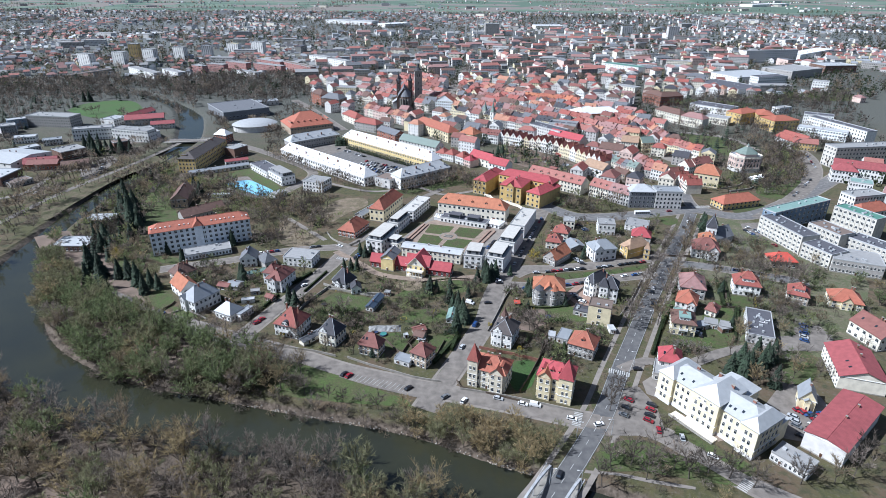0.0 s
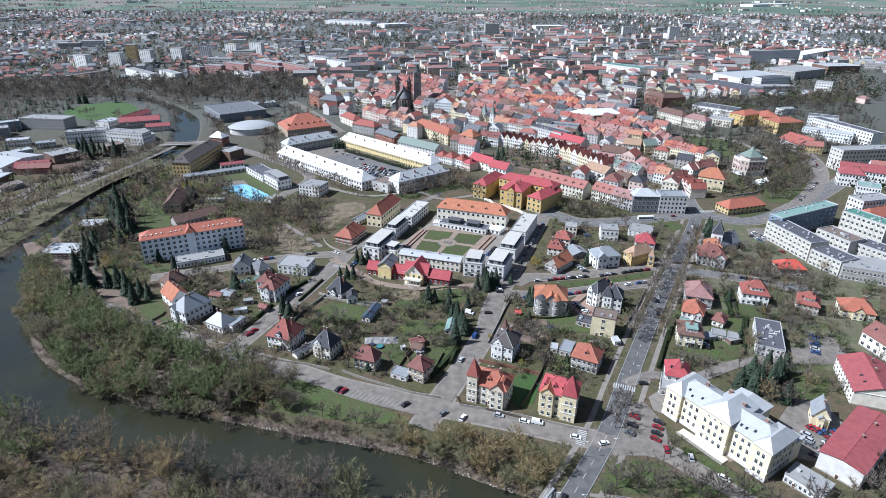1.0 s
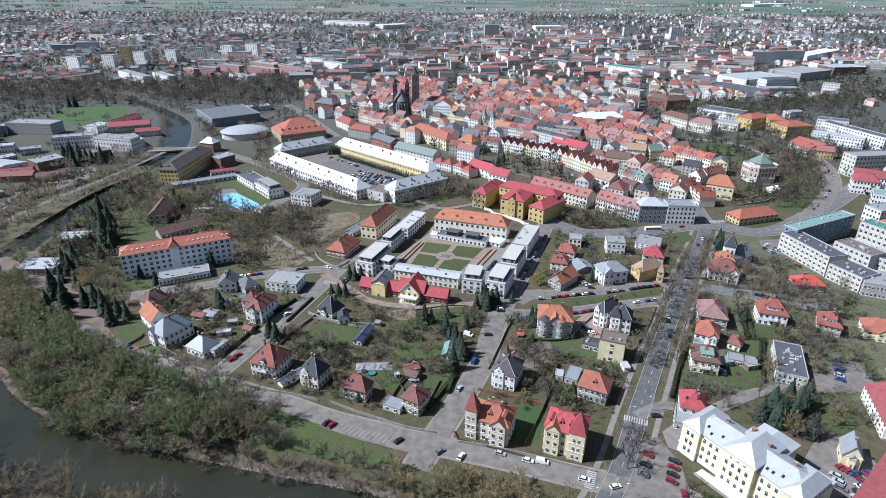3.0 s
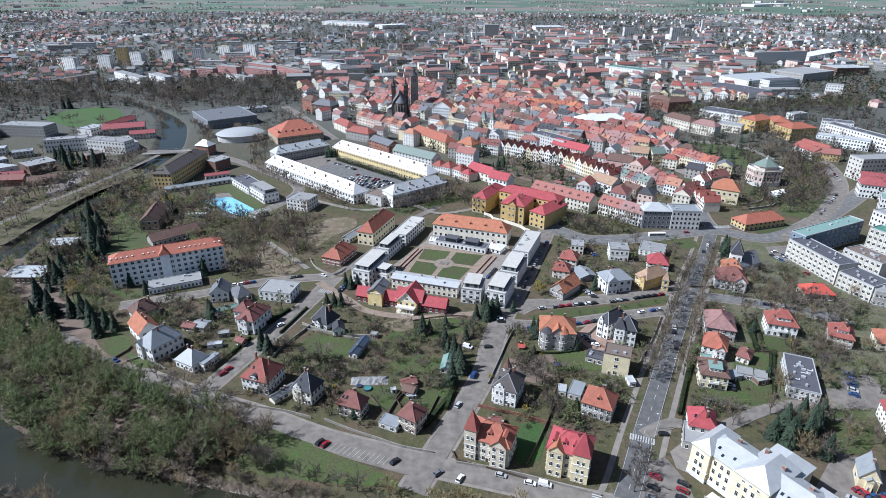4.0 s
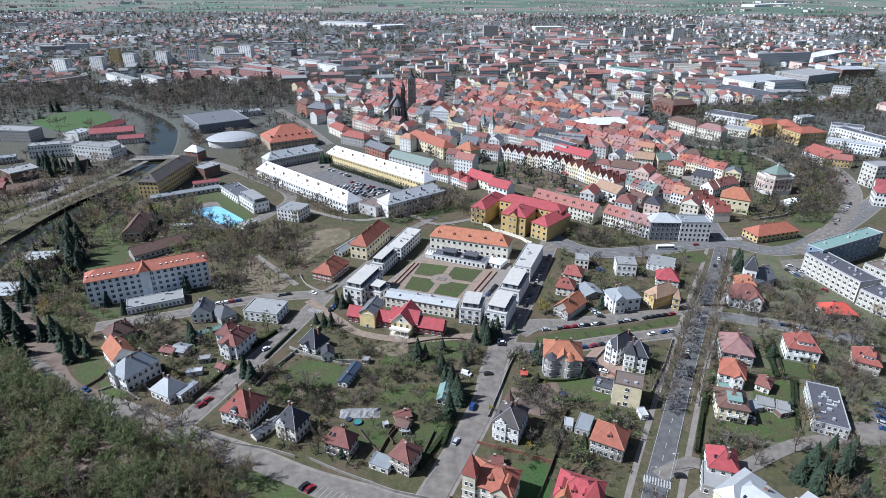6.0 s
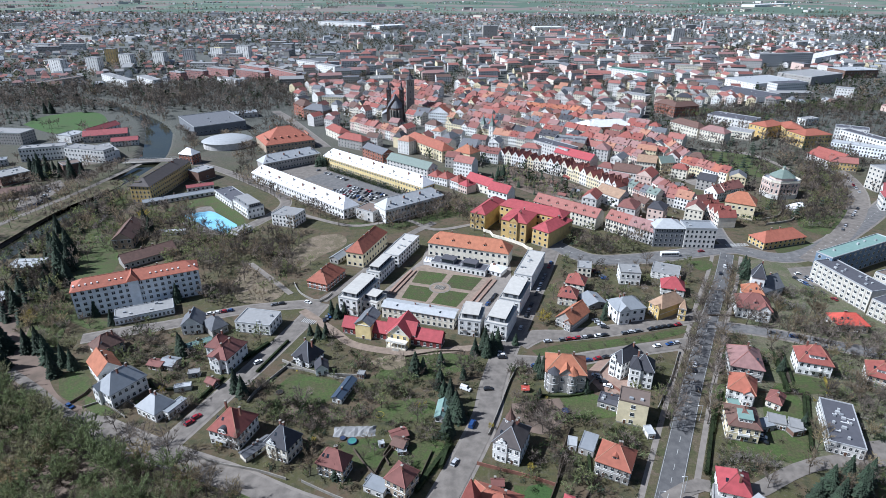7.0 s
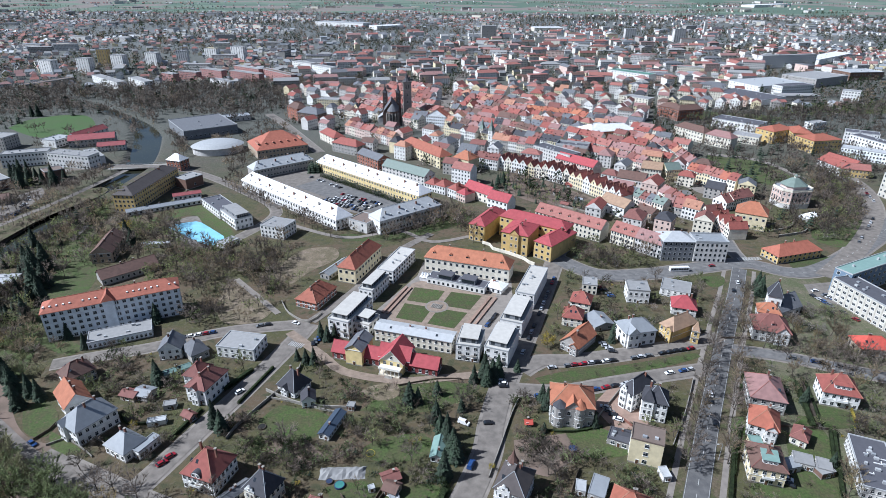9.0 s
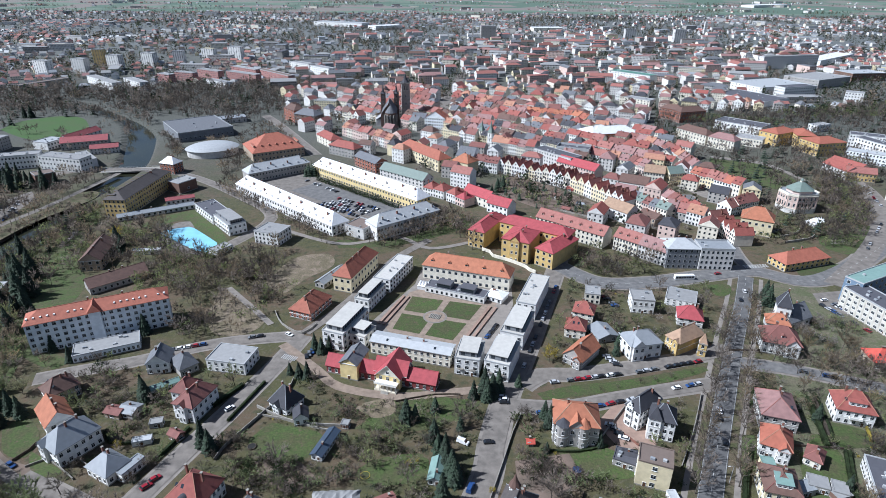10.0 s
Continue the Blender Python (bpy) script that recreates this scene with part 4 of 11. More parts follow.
field("dry_grass", [(-98.3, 415.4), (-88.7, 447.7), (-67.9, 454.6), (-61.4, 438.1), (-75.3, 419.1), (-84.8, 401.8)], "dry_grass", 0.05, "bare sandy building plot", "ground")
field("dry_grass", [(-119.8, 377.1), (-121.3, 408.3), (-110.9, 401.7), (-87.9, 377.2), (-92.1, 360.8), (-109.1, 359.7)], "dry_grass", 0.05, "rough straw-coloured grass plot", "ground")
field("dry_grass", [(-27.3, 306.5), (-15.4, 310.2), (-12.3, 301.2), (-21.5, 297.7)], "dry_grass", 0.06, "bare worn soil patch", "ground")
field("yard", [(71.0, 294.4), (80.2, 304.9), (90.1, 310.1), (93.2, 288.7), (92.0, 282.4), (77.8, 277.5)], "brick_paving", 0.07, "paved villa courtyard with cars", "yard")
field("yard", [(151.4, 197.6), (167.8, 209.1), (167.8, 192.4), (150.8, 183.8)], "asphalt", 0.07, "asphalt school yard with parked cars", "yard")
field("yard", [(186.7, 260.5), (201.2, 262.5), (202.9, 252.5), (195.3, 239.0), (178.5, 238.9)], "road_light", 0.07, "asphalt yard with a row of blue cars", "yard")
field("yard", [(80.3, 209.4), (89.3, 210.1), (92.9, 197.6), (91.8, 184.7), (83.2, 179.4), (65.2, 179.4)], "road_light", 0.07, "small asphalt car park", "yard")
field("parking_apron", [(-49.2, 221.6), (-43.6, 222.9), (-5.7, 207.6), (4.4, 201.9), (-10.6, 201.8), (-31.3, 208.9), (-47.8, 216.1)], "road_light", 0.19, "pale parking strip with white bay lines", "parking")
field("square", [(206.0, 618.0), (234.8, 607.1), (257.7, 563.3), (246.0, 545.0), (228.0, 566.0), (218.0, 590.0)], "paving", 0.09, "paved old town square", "square")
field("pool_deck", [(-188.1, 473.6), (-192.1, 501.6), (-176.0, 508.1), (-144.8, 472.0), (-144.6, 454.1), (-161.6, 455.8)], "road_light", 0.06, "pale paved pool surround", "pool deck")
POOL = [(-192.9, 488.1), (-193.0, 492.2), (-177.3, 499.6), (-172.8, 497.5), (-147.1, 472.0), (-145.8, 468.3), (-147.5, 460.2), (-155.9, 458.4)]
field("pool", POOL, "pool_blue", 0.10, "bright blue open-air swimming pool", "pool")
field("lawn", [(30.9, 214.8), (36.3, 229.3), (45.0, 227.7), (40.5, 210.3), (33.0, 206.6)], "pitch", 0.05, "bright green villa lawn beside a fence", "lawn")
field("yard", [(224.6, 403.4), (243.5, 406.6), (241.3, 384.5), (233.6, 376.3), (220.6, 388.6)], "road_light", 0.05, "small asphalt car park by the chapel", "yard")
# grounds of the school
field("lawn", [(62.8, 173.0), (73.1, 176.9), (84.8, 175.2), (89.2, 166.2), (85.6, 162.1), (58.7, 161.4)], "lawn", 0.045, "green verge under large bare trees", "lawn")
field("lawn", [(97.4, 185.5), (110.8, 171.9), (119.1, 162.3), (115.1, 158.4), (105.3, 169.1), (94.5, 180.7)], "lawn", 0.045, "grass strip along the school front", "lawn")
field("yard", [(99.6, 191.4), (101.7, 192.7), (115.7, 177.8), (110.6, 176.3)], "gravel_path", 0.08, "beige terrace before the school front", "yard")
field("yard", [(91.8, 213.8), (101.4, 221.1), (101.0, 213.8), (95.6, 202.5), (91.2, 205.4)], "paving", 0.08, "pale forecourt of the school", "yard")
field("yard", [(134.9, 193.0), (156.5, 214.3), (164.8, 210.5), (159.8, 195.2), (144.4, 176.5), (136.3, 178.9)], "road_light", 0.085, "asphalt school yard with parked cars", "yard")
field("path", [(54.1, 161.1), (66.2, 159.9), (77.6, 156.9), (92.6, 153.5), (92.1, 152.3), (76.1, 155.4), (65.8, 158.6), (53.3, 159.8)], "paving", 0.09, "pale footpath through the verge", "path")
# embankment lawns, car parks and plots
field("lawn", [(-229.6, 407.3), (-237.7, 442.8), (-262.8, 511.6), (-256.6, 526.4), (-225.6, 448.4), (-201.1, 398.3), (-210.8, 389.4)], "lawn", 0.05, "green park lawn with bare tree shadows", "lawn")
field("lawn", [(-324.5, 436.7), (-325.5, 477.4), (-320.7, 541.4), (-291.2, 575.5), (-277.6, 558.3), (-295.0, 504.2), (-298.8, 442.3), (-300.4, 402.2)], "verge_grass", 0.045, "worn green canal embankment grass", "lawn")
field("lawn", [(-214.1, 504.9), (-180.8, 534.8), (-150.5, 491.8), (-134.8, 460.6), (-154.2, 466.4), (-183.2, 512.3), (-205.6, 495.4)], "lawn", 0.045, "green sunbathing lawn by the pool", "lawn")
field("lawn", [(-197.8, 350.2), (-174.3, 336.6), (-174.4, 330.1), (-194.1, 339.8)], "lawn", 0.055, "green lawn before the hospital", "lawn")
field("lawn", [(-206.0, 320.5), (-225.8, 372.7), (-211.4, 372.8), (-188.8, 323.7), (-191.6, 311.7)], "lawn", 0.045, "green park lawn under dark spruces", "lawn")
field("lawn", [(-170.2, 290.2), (-166.2, 298.0), (-153.8, 287.8), (-151.5, 275.7), (-161.5, 278.0)], "lawn", 0.05, "small green villa lawn", "lawn")
field("lawn", [(-67.2, 287.2), (-52.8, 292.1), (-44.1, 286.4), (-43.8, 277.5), (-52.9, 273.8), (-64.8, 277.5)], "lawn", 0.06, "bright green garden lawn", "lawn")
field("lawn", [(-35.7, 250.5), (-22.7, 253.6), (-15.5, 249.0), (-19.8, 237.5), (-30.0, 241.6)], "lawn", 0.05, "green back garden lawn", "lawn")
field("lawn", [(-15.3, 246.0), (-0.0, 252.1), (6.7, 249.0), (2.4, 234.8), (-4.8, 232.1), (-8.3, 240.3)], "lawn", 0.05, "green orchard lawn", "lawn")
field("lawn", [(-25.3, 266.8), (-20.0, 273.9), (-0.5, 277.6), (2.1, 266.8), (-4.9, 263.4), (-16.6, 262.4)], "lawn", 0.055, "mossy green garden lawn", "lawn")
field("lawn", [(119.5, 252.3), (146.1, 255.5), (151.2, 252.4), (143.8, 243.4), (125.6, 241.9), (116.8, 246.2)], "lawn", 0.05, "rough green lawn behind villas", "lawn")
field("lawn", [(146.0, 278.0), (162.0, 279.9), (153.7, 258.7), (141.5, 255.5), (141.0, 267.1)], "lawn", 0.05, "green garden strip beside a hedge", "lawn")
field("lawn", [(128.2, 287.7), (133.4, 287.7), (123.3, 267.1), (118.5, 267.1)], "lawn", 0.05, "narrow green front lawn", "lawn")
field("lawn", [(167.0, 296.1), (180.5, 289.8), (178.2, 281.9), (160.5, 281.8)], "lawn", 0.05, "green lawn before a white villa", "lawn")
field("lawn", [(167.3, 235.0), (181.6, 238.6), (179.6, 226.6), (169.0, 214.1), (156.8, 214.0), (160.7, 224.9)], "lawn", 0.07, "green island in the school drive", "lawn")
field("yard", [(173.6, 251.6), (203.1, 255.7), (197.5, 240.4), (169.4, 238.5)], "road_light", 0.075, "pale asphalt car park", "yard")
field("yard", [(-46.5, 356.9), (-44.5, 353.9), (-23.9, 352.1), (-21.1, 357.0)], "paving", 0.06, "pale paving before a hall", "yard")
field("yard", [(-351.1, 541.1), (-339.6, 575.1), (-324.6, 557.8), (-318.8, 504.0), (-328.7, 497.1)], "road_light", 0.06, "asphalt car park by the canal", "yard")
field("path", [(-253.7, 471.7), (-256.1, 495.0), (-252.3, 491.0), (-249.1, 464.5)], "paving", 0.065, "pale park path across the grass", "path")
field("soil_plot", [(-30.9, 304.3), (-17.6, 307.9), (-13.9, 302.1), (-22.1, 297.7)], "dry_grass", 0.065, "bare soil patch beside the gravel path", "ground")
field("soil_plot", [(-63.9, 273.8), (-46.8, 273.8), (-38.1, 265.0), (-46.2, 258.3), (-58.9, 263.3)], "leaf_litter", 0.055, "dark dug vegetable garden soil", "ground")
field("soil_plot", [(35.0, 274.0), (56.5, 277.8), (58.9, 265.2), (45.5, 255.3), (34.5, 258.5)], "leaf_litter", 0.055, "rough brown garden ground", "ground")
field("soil_plot", [(75.0, 642.3), (114.0, 578.6), (135.7, 548.9), (124.6, 512.9), (87.7, 535.9), (55.0, 570.9)], "leaf_litter", 0.055, "brown terraced garden slope", "ground")
field("yard", [(-154.2, 605.8), (-114.8, 639.9), (-19.2, 544.8), (-40.3, 509.3), (-52.6, 513.6), (-75.8, 524.8)], "road_light", 0.045, "worn asphalt barracks yard", "yard")
field("lawn", [(283.0, 683.1), (322.3, 651.4), (321.6, 595.4), (293.4, 591.8), (271.5, 640.9)], "lawn", 0.05, "green park lawn under bare trees", "lawn")
field("path", [(288.8, 690.0), (330.5, 668.2), (342.0, 613.2), (339.0, 607.8), (325.2, 659.7), (285.4, 683.2)], "paving", 0.06, "pale path through the park", "path")
field("courtyard", [(-34.3, 363.6), (-8.3, 413.8), (-5.4, 432.2), (49.0, 410.6), (47.6, 389.6), (27.8, 334.7), (12.2, 334.7), (-30.2, 353.3)], "paving", 0.035, "pale grey paving between apartment blocks", "courtyard")
field("courtyard", [(-11.2, 403.5), (-4.7, 407.6), (38.9, 392.1), (33.3, 377.7), (14.8, 350.0), (-19.4, 361.0), (-22.2, 366.3)], "gravel_path", 0.05, "pale gravel courtyard", "courtyard")
house("hospital_block", "building", -164.7, 360.6, 25.7, 62.8, 13.0, 16.6, "hip", 4, "white_blue", "orange_red", 5, 18, "stair", single=True, sides="fr")
house("clinic_annex", "building", -156.0, 345.6, 25.0, 28.8, 11.0, 4.0, "flat", 0.3, "white_blue", "grey_flat", 1, 14, "", single=True, sides="fr")
house("long_shed", "shed", -186.1, 414.6, 42.9, 32.1, 12.0, 4.5, "gable", 4, "plaster_grey", "brown_tile", 1, 10, "", single=False, sides="fr")
house("barn", "shed", -212.8, 444.7, 10.9, 12.8, 30.0, 7.0, "gablef", 5, "plaster_tan", "brown_tile", 2, 3, "", single=False, sides="fr")
house("villa", "house", -91.0, 334.2, -11.3, 19.3, 13.4, 6.1, "flat", 0.4, "white", "grey_flat", 2, 6, "", single=True, sides="fr")
house("detached_house", "house", -124.0, 332.0, 10.0, 10.0, 10.0, 6.0, "gablef", 4.5, "white", "grey_tile", 2, 3, "", single=True, sides="fr")
house("detached_house", "house", -112.7, 330.9, 45.1, 8.4, 11.0, 4.5, "hip", 4, "plaster_grey", "grey_tile", 1, 3, "", single=True, sides="fr")
house("detached_house", "house", -96.1, 302.8, -19.2, 10.0, 15.1, 8.4, "hip", 4.5, "white", "brown_red", 2, 3, "gabm", single=True, sides="frl")
house("detached_house", "house", -102.3, 308.9, -13.7, 8.3, 9.5, 8.0, "hip", 4, "white", "brown_red", 2, 3, "", single=True, sides="frl")
house("detached_house", "house", -158.1, 311.3, -39.0, 9.9, 12.0, 6.0, "hip", 5, "plaster_tan", "brown_tile", 2, 3, "", single=True, sides="frl")
house("detached_house", "house", -150.0, 294.2, -45.2, 15.1, 10.1, 6.0, "gable", 5, "white", "orange_tile", 2, 3, "", single=True, sides="frl")
house("villa", "house", -135.1, 280.0, -32.4, 11.6, 16.4, 7.8, "hip", 6, "white", "metal_grey", 2, 4, "gabl", single=True, sides="frl")
house("bungalow", "house", -115.6, 268.6, -27.6, 11.4, 9.5, 4.7, "hip", 4.5, "white", "metal_grey", 1, 4, "", single=True, sides="frl")
house("garage", "garage", -107.5, 268.4, -25.4, 3.7, 9.8, 4.0, "flat", 0.3, "white", "metal_grey", 1, 2, "", single=True, sides="frl")
house("villa", "house", -77.8, 254.6, -18.8, 13.2, 13.2, 7.5, "hip", 7, "white", "red_tile", 2, 6, "arch balc", single=True, sides="frl")
house("villa", "house", -55.7, 245.8, -25.7, 10.0, 9.2, 7.5, "hip", 6, "cream", "dark_slate", 2, 4, "scroll", single=True, sides="frl")
house("detached_house", "house", -34.8, 236.2, -20.3, 10.7, 7.3, 6.3, "hip", 5, "plaster_tan", "brown_red", 2, 4, "", single=True, sides="frl")
house("detached_house", "house", -9.3, 228.2, -30.9, 8.5, 8.7, 7.3, "hip", 4.5, "plaster_tan", "brown_red", 2, 3, "", single=True, sides="frl")
house("villa", "house", 22.1, 213.8, -22.1, 16.7, 11.9, 10.2, "hip", 4.6, "cream_stone", "orange_red", 3, 6, "gabr dorm3 towl=red_tile", single=True, sides="frl")
house("villa", "house", 31.8, 246.6, -24.3, 10.7, 12.9, 8.7, "hip", 5, "white", "slate_brown", 2, 4, "scroll octo", single=True, sides="frl")
house("villa", "house", 50.6, 206.6, -22.6, 14.9, 12.0, 12.0, "hip", 4.4, "cream_yellow", "crimson", 3, 5, "gabl dorm4 towr=crimson", single=True, sides="frl")
house("detached_house", "house", 69.6, 237.5, -27.7, 12.3, 11.6, 7.0, "hip", 5, "plaster_grey", "orange_red", 2, 5, "dorm1", single=True, sides="frl")
house("garden_shed", "shed", 62.4, 248.6, -26.1, 5.7, 9.8, 3.0, "flat", 0.2, "plaster_grey", "metal_grey", 1, 2, "", single=True, sides="frl")
house("detached_house", "house", 84.2, 265.3, -21.1, 11.7, 9.1, 11.4, "flat", 0.4, "cream_yellow", "brown_flat", 3, 1, "", single=True, sides="frl")
house("villa", "house", 90.1, 296.9, -53.5, 6.7, 14.3, 9.9, "hip", 4.5, "white", "dark_slate", 3, 3, "scroll", single=True, sides="frl")
house("detached_house", "house", 95.4, 289.2, -19.7, 9.4, 9.0, 10.0, "hip", 5, "white", "dark_slate", 3, 4, "towl=dark_slate", single=True, sides="frl")
house("villa", "house", 60.6, 289.5, -9.2, 17.4, 14.0, 10.0, "hip", 5, "plaster_grey", "orange_tile", 2, 6, "gabm bays", single=True, sides="frl")
house("detached_house", "house", 93.3, 395.9, -13.0, 8.3, 10.0, 6.1, "flat", 0.3, "cream", "grey_flat", 2, 3, "", single=False, sides="fl")
house("detached_house", "house", 84.4, 377.3, -21.7, 10.7, 10.0, 5.5, "hip", 4.5, "cream", "red_tile", 2, 3, "", single=True, sides="fl")
house("detached_house", "house", 76.4, 361.1, -17.6, 10.1, 10.0, 5.7, "hip", 4.5, "cream", "red_tile", 2, 3, "", single=True, sides="fl")
house("detached_house", "house", 74.6, 339.8, -42.3, 10.1, 17.0, 5.0, "gable", 5, "plaster_grey", "orange_tile", 2, 3, "gabr", single=True, sides="fl")
house("detached_house", "house", 118.1, 386.5, -8.5, 11.9, 12.0, 8.3, "flat", 0.4, "white", "grey_flat", 2, 4, "", single=True, sides="fl")
house("detached_house", "house", 104.2, 345.0, 11.8, 16.3, 12.0, 8.5, "hip", 4.5, "white", "metal_grey", 2, 4, "gabl", single=True, sides="fl")
house("garage", "garage", 89.9, 359.1, 15.8, 11.2, 12.0, 3.0, "gable", 2, "plaster_grey", "metal_grey", 1, 2, "", single=True, sides="fl")
house("detached_house", "house", 143.3, 393.5, -25.0, 16.0, 14.0, 4.5, "flat", 0.4, "white", "grey_flat", 3, 5, "", single=True, sides="fl")
house("detached_house", "house", 139.7, 372.6, -17.9, 12.5, 11.0, 5.1, "hip", 5, "plaster_light", "crimson", 2, 3, "", single=True, sides="fl")
house("detached_house", "house", 127.7, 349.3, -60.9, 8.6, 17.3, 7.6, "hip", 5, "ochre", "tan_tile", 2, 3, "gabr", single=True, sides="fl")
house("detached_house", "house", 183.6, 366.7, -22.4, 11.2, 9.0, 5.0, "hip", 4, "white", "orange_tile", 1, 3, "", single=True, sides="fl")
house("church_nave", "church", 193.6, 372.4, 24.7, 16.0, 12.0, 5.0, "gable", 6, "plaster_light", "grey_tile", 1, 3, "", single=True, sides="fl")
house("church_tower", "church", 187.3, 370.7, -24.6, 6.7, 8.0, 13.0, "hip", 7, "white", "dark_slate", 1, 1, "", single=True, sides="fl")
house("villa", "house", 174.7, 348.8, -18.1, 16.7, 14.0, 6.9, "hip", 6, "white", "brown_red", 2, 6, "gabr dorm1", single=True, sides="fl")
house("detached_house", "house", 218.4, 335.1, -6.1, 15.9, 11.0, 5.0, "hip", 4, "plaster_tan", "bright_red", 1, 4, "", single=True, sides="fl")
house("detached_house", "house", 146.4, 298.5, -17.7, 13.7, 17.0, 7.1, "hip", 5, "plaster_grey", "mauve_tile", 2, 4, "", single=True, sides="frl")
house("detached_house", "house", 136.6, 280.0, -27.6, 10.6, 12.0, 6.5, "hip", 5, "white", "orange_red", 2, 4, "gabr", single=True, sides="frl")
house("detached_house", "house", 126.0, 258.1, -16.0, 11.6, 13.0, 7.5, "hip", 4, "cream_yellow", "brown_tile", 2, 4, "shedd=teal balc", single=True, sides="frl")
house("garage", "garage", 148.7, 273.9, -39.6, 5.7, 7.6, 4.0, "hip", 3, "cream", "brown_red", 1, 2, "", single=True, sides="frl")
house("detached_house", "house", 178.5, 299.1, -18.2, 14.0, 12.0, 7.4, "hip", 6, "white", "red_tile", 2, 5, "shedd balc", single=True, sides="frl")
house("detached_house", "house", 204.4, 290.0, -29.9, 10.7, 12.0, 5.9, "hip", 5, "plaster_tan", "red_tile", 2, 4, "shedd", single=True, sides="frl")
house("grammar_school_wing", "school", 228.4, 285.2, -22.1, 16.0, 13.0, 4.8, "hip", 5, "cream_yellow", "orange_red", 2, 4, "gabm", single=True, sides="frl")
house("workshop_block", "building", 165.8, 256.8, -23.0, 12.1, 27.8, 5.3, "flat", 0.4, "plaster_light", "dark_flat", 2, 6, "pipes", single=True, sides="frl")
house("detached_house", "house", 107.6, 225.2, -17.6, 10.0, 11.0, 7.0, "hip", 5, "plaster_light", "crimson", 2, 3, "", single=True, sides="frl")
house("annex", "building", 103.5, 219.2, -22.2, 9.6, 12.0, 4.0, "flat", 0.4, "plaster_grey", "grey_flat", 1, 3, "", single=True, sides="frl")


def school(x, y, rot):
    """A long school of four storeys: corner pavilions, a taller middle, a back wing, and pale sheet-metal roofs."""
    w, d, h = 45.0, 15.5, 13.6
    base = root("school_building", x, y, rot, "warm cream school with pale sheet-metal roofs and corner pavilions", "school")
    take(x, y, rot, w, d + 8)
    s = Shape()
    s.box(-w / 2, w / 2, -d / 2, d / 2, -.6, h, "school_cream", bottom=False)
    s.box(-w / 2 - .12, w / 2 + .12, -d / 2 - .12, d / 2 + .12, -.6, 1.5, "plaster_light", bottom=False)
    s.box(-w / 2 - .25, w / 2 + .25, -d / 2 - .25, d / 2 + .25, h - .5, h - .1, "frame_white")
    part("wall", s, base)
    top = part("roof", roof_shape(w, d, h, "hip", 3.8, "metal_light"), base)
    blocks = ((-18.9, 7.2, 1.3, h + .35, 3.4), (.4, 12.0, 2.2, h + 2.0, 4.6), (19.0, 7.0, 1.3, h + .35, 3.4))
    for cx, bw, out, hh, rise in blocks:
        y0, y1 = -d / 2 - out, d / 2 + (.6 if bw < 10 else 1.0)
        s = Shape()
        s.box(cx - bw / 2, cx + bw / 2, y0, y1, -.6, hh, "school_cream", bottom=False)
        s.box(cx - bw / 2 - .12, cx + bw / 2 + .12, y0 - .12, y1, -.6, 1.6, "plaster_light", bottom=False)
        for z in (4.9, hh):
            s.box(cx - bw / 2 - .25, cx + bw / 2 + .25, y0 - .25, y1 + .2, z - .45, z - .05, "frame_white")
        bay = part("pavilion", s, base)
        o, zz = .45, hh - .1
        s = Shape()
        a = bw / 2 + o
        if bw < 10:
            v = [(cx - a, y0 - o, zz), (cx + a, y0 - o, zz), (cx + a, y1 + o, zz), (cx - a, y1 + o, zz), (cx, y0 + bw * .5, hh + rise), (cx, y1 - bw * .5, hh + rise)]
        else:
            v = [(cx - a, y0 - o, zz), (cx + a, y0 - o, zz), (cx + a, y1 + o, zz), (cx - a, y1 + o, zz), (cx, y0 + bw * .46, hh + rise), (cx, y1 - bw * .3, hh + rise)]
        s.add(v + [(q[0], q[1], zz - .22) for q in v[:4]], [(0, 1, 4), (1, 2, 5, 4), (2, 3, 5), (3, 0, 4, 5), (6, 7, 1, 0), (7, 8, 2, 1), (9, 6, 0, 3)], "metal_light")
        part("pavilion_roof", s, top)
        n = 2 if bw < 10 else 4
        for row, (z, tall) in enumerate(((.35, .9), (2.4, 1.8), (6.1, 2.0), (9.9, 1.9))):
            for j in range(n):
                px = cx + (j - (n - 1) / 2) * (1.9 if n == 2 else 2.5)
                part("window", window_mesh(1.0, tall), bay, at=pose(px, y0, z))
        if n == 4:
            for j in range(3):
                part("window", window_mesh(.9, .8), bay, at=pose(cx + (j - 1) * 2.6, y0, 13.3))
    for x0, n in ((-13.6, 4), (8.6, 3)):
        for z, tall in ((.35, .9), (2.4, 1.8), (6.1, 2.0), (9.9, 1.9)):
            for j in range(n):
                part("window", window_mesh(1.0, tall), base, at=pose(x0 + j * 2.55, -d / 2, z))
    for z, tall in ((2.4, 1.8), (6.1, 2.0), (9.9, 1.9)):
        for j in range(5):
            part("window", window_mesh(1.0, tall), base, at=pose(w / 2, -d / 2 + 2.4 + j * 2.7, z, 0, 0, 90))
            part("window", window_mesh(1.0, tall), base, at=pose(-w / 2, -d / 2 + 2.4 + j * 2.7, z, 0, 0, 270))
    s = Shape()
    s.box(-5.5, 7.5, d / 2 - 1, d / 2 + 9.5, -.6, h - .4, "school_cream", bottom=False)
    part("back_wing", s, base)
    s = Shape()
    v = [(-6, d / 2 - 3, h - .5), (8, d / 2 - 3, h - .5), (8, d / 2 + 10, h - .5), (-6, d / 2 + 10, h - .5), (1, d / 2 - 3, h + 3), (1, d / 2 + 6, h + 3)]
    s.add(v, [(3, 0, 4, 5), (1, 2, 5, 4), (2, 3, 5)], "metal_light")
    part("wing_roof", s, top)
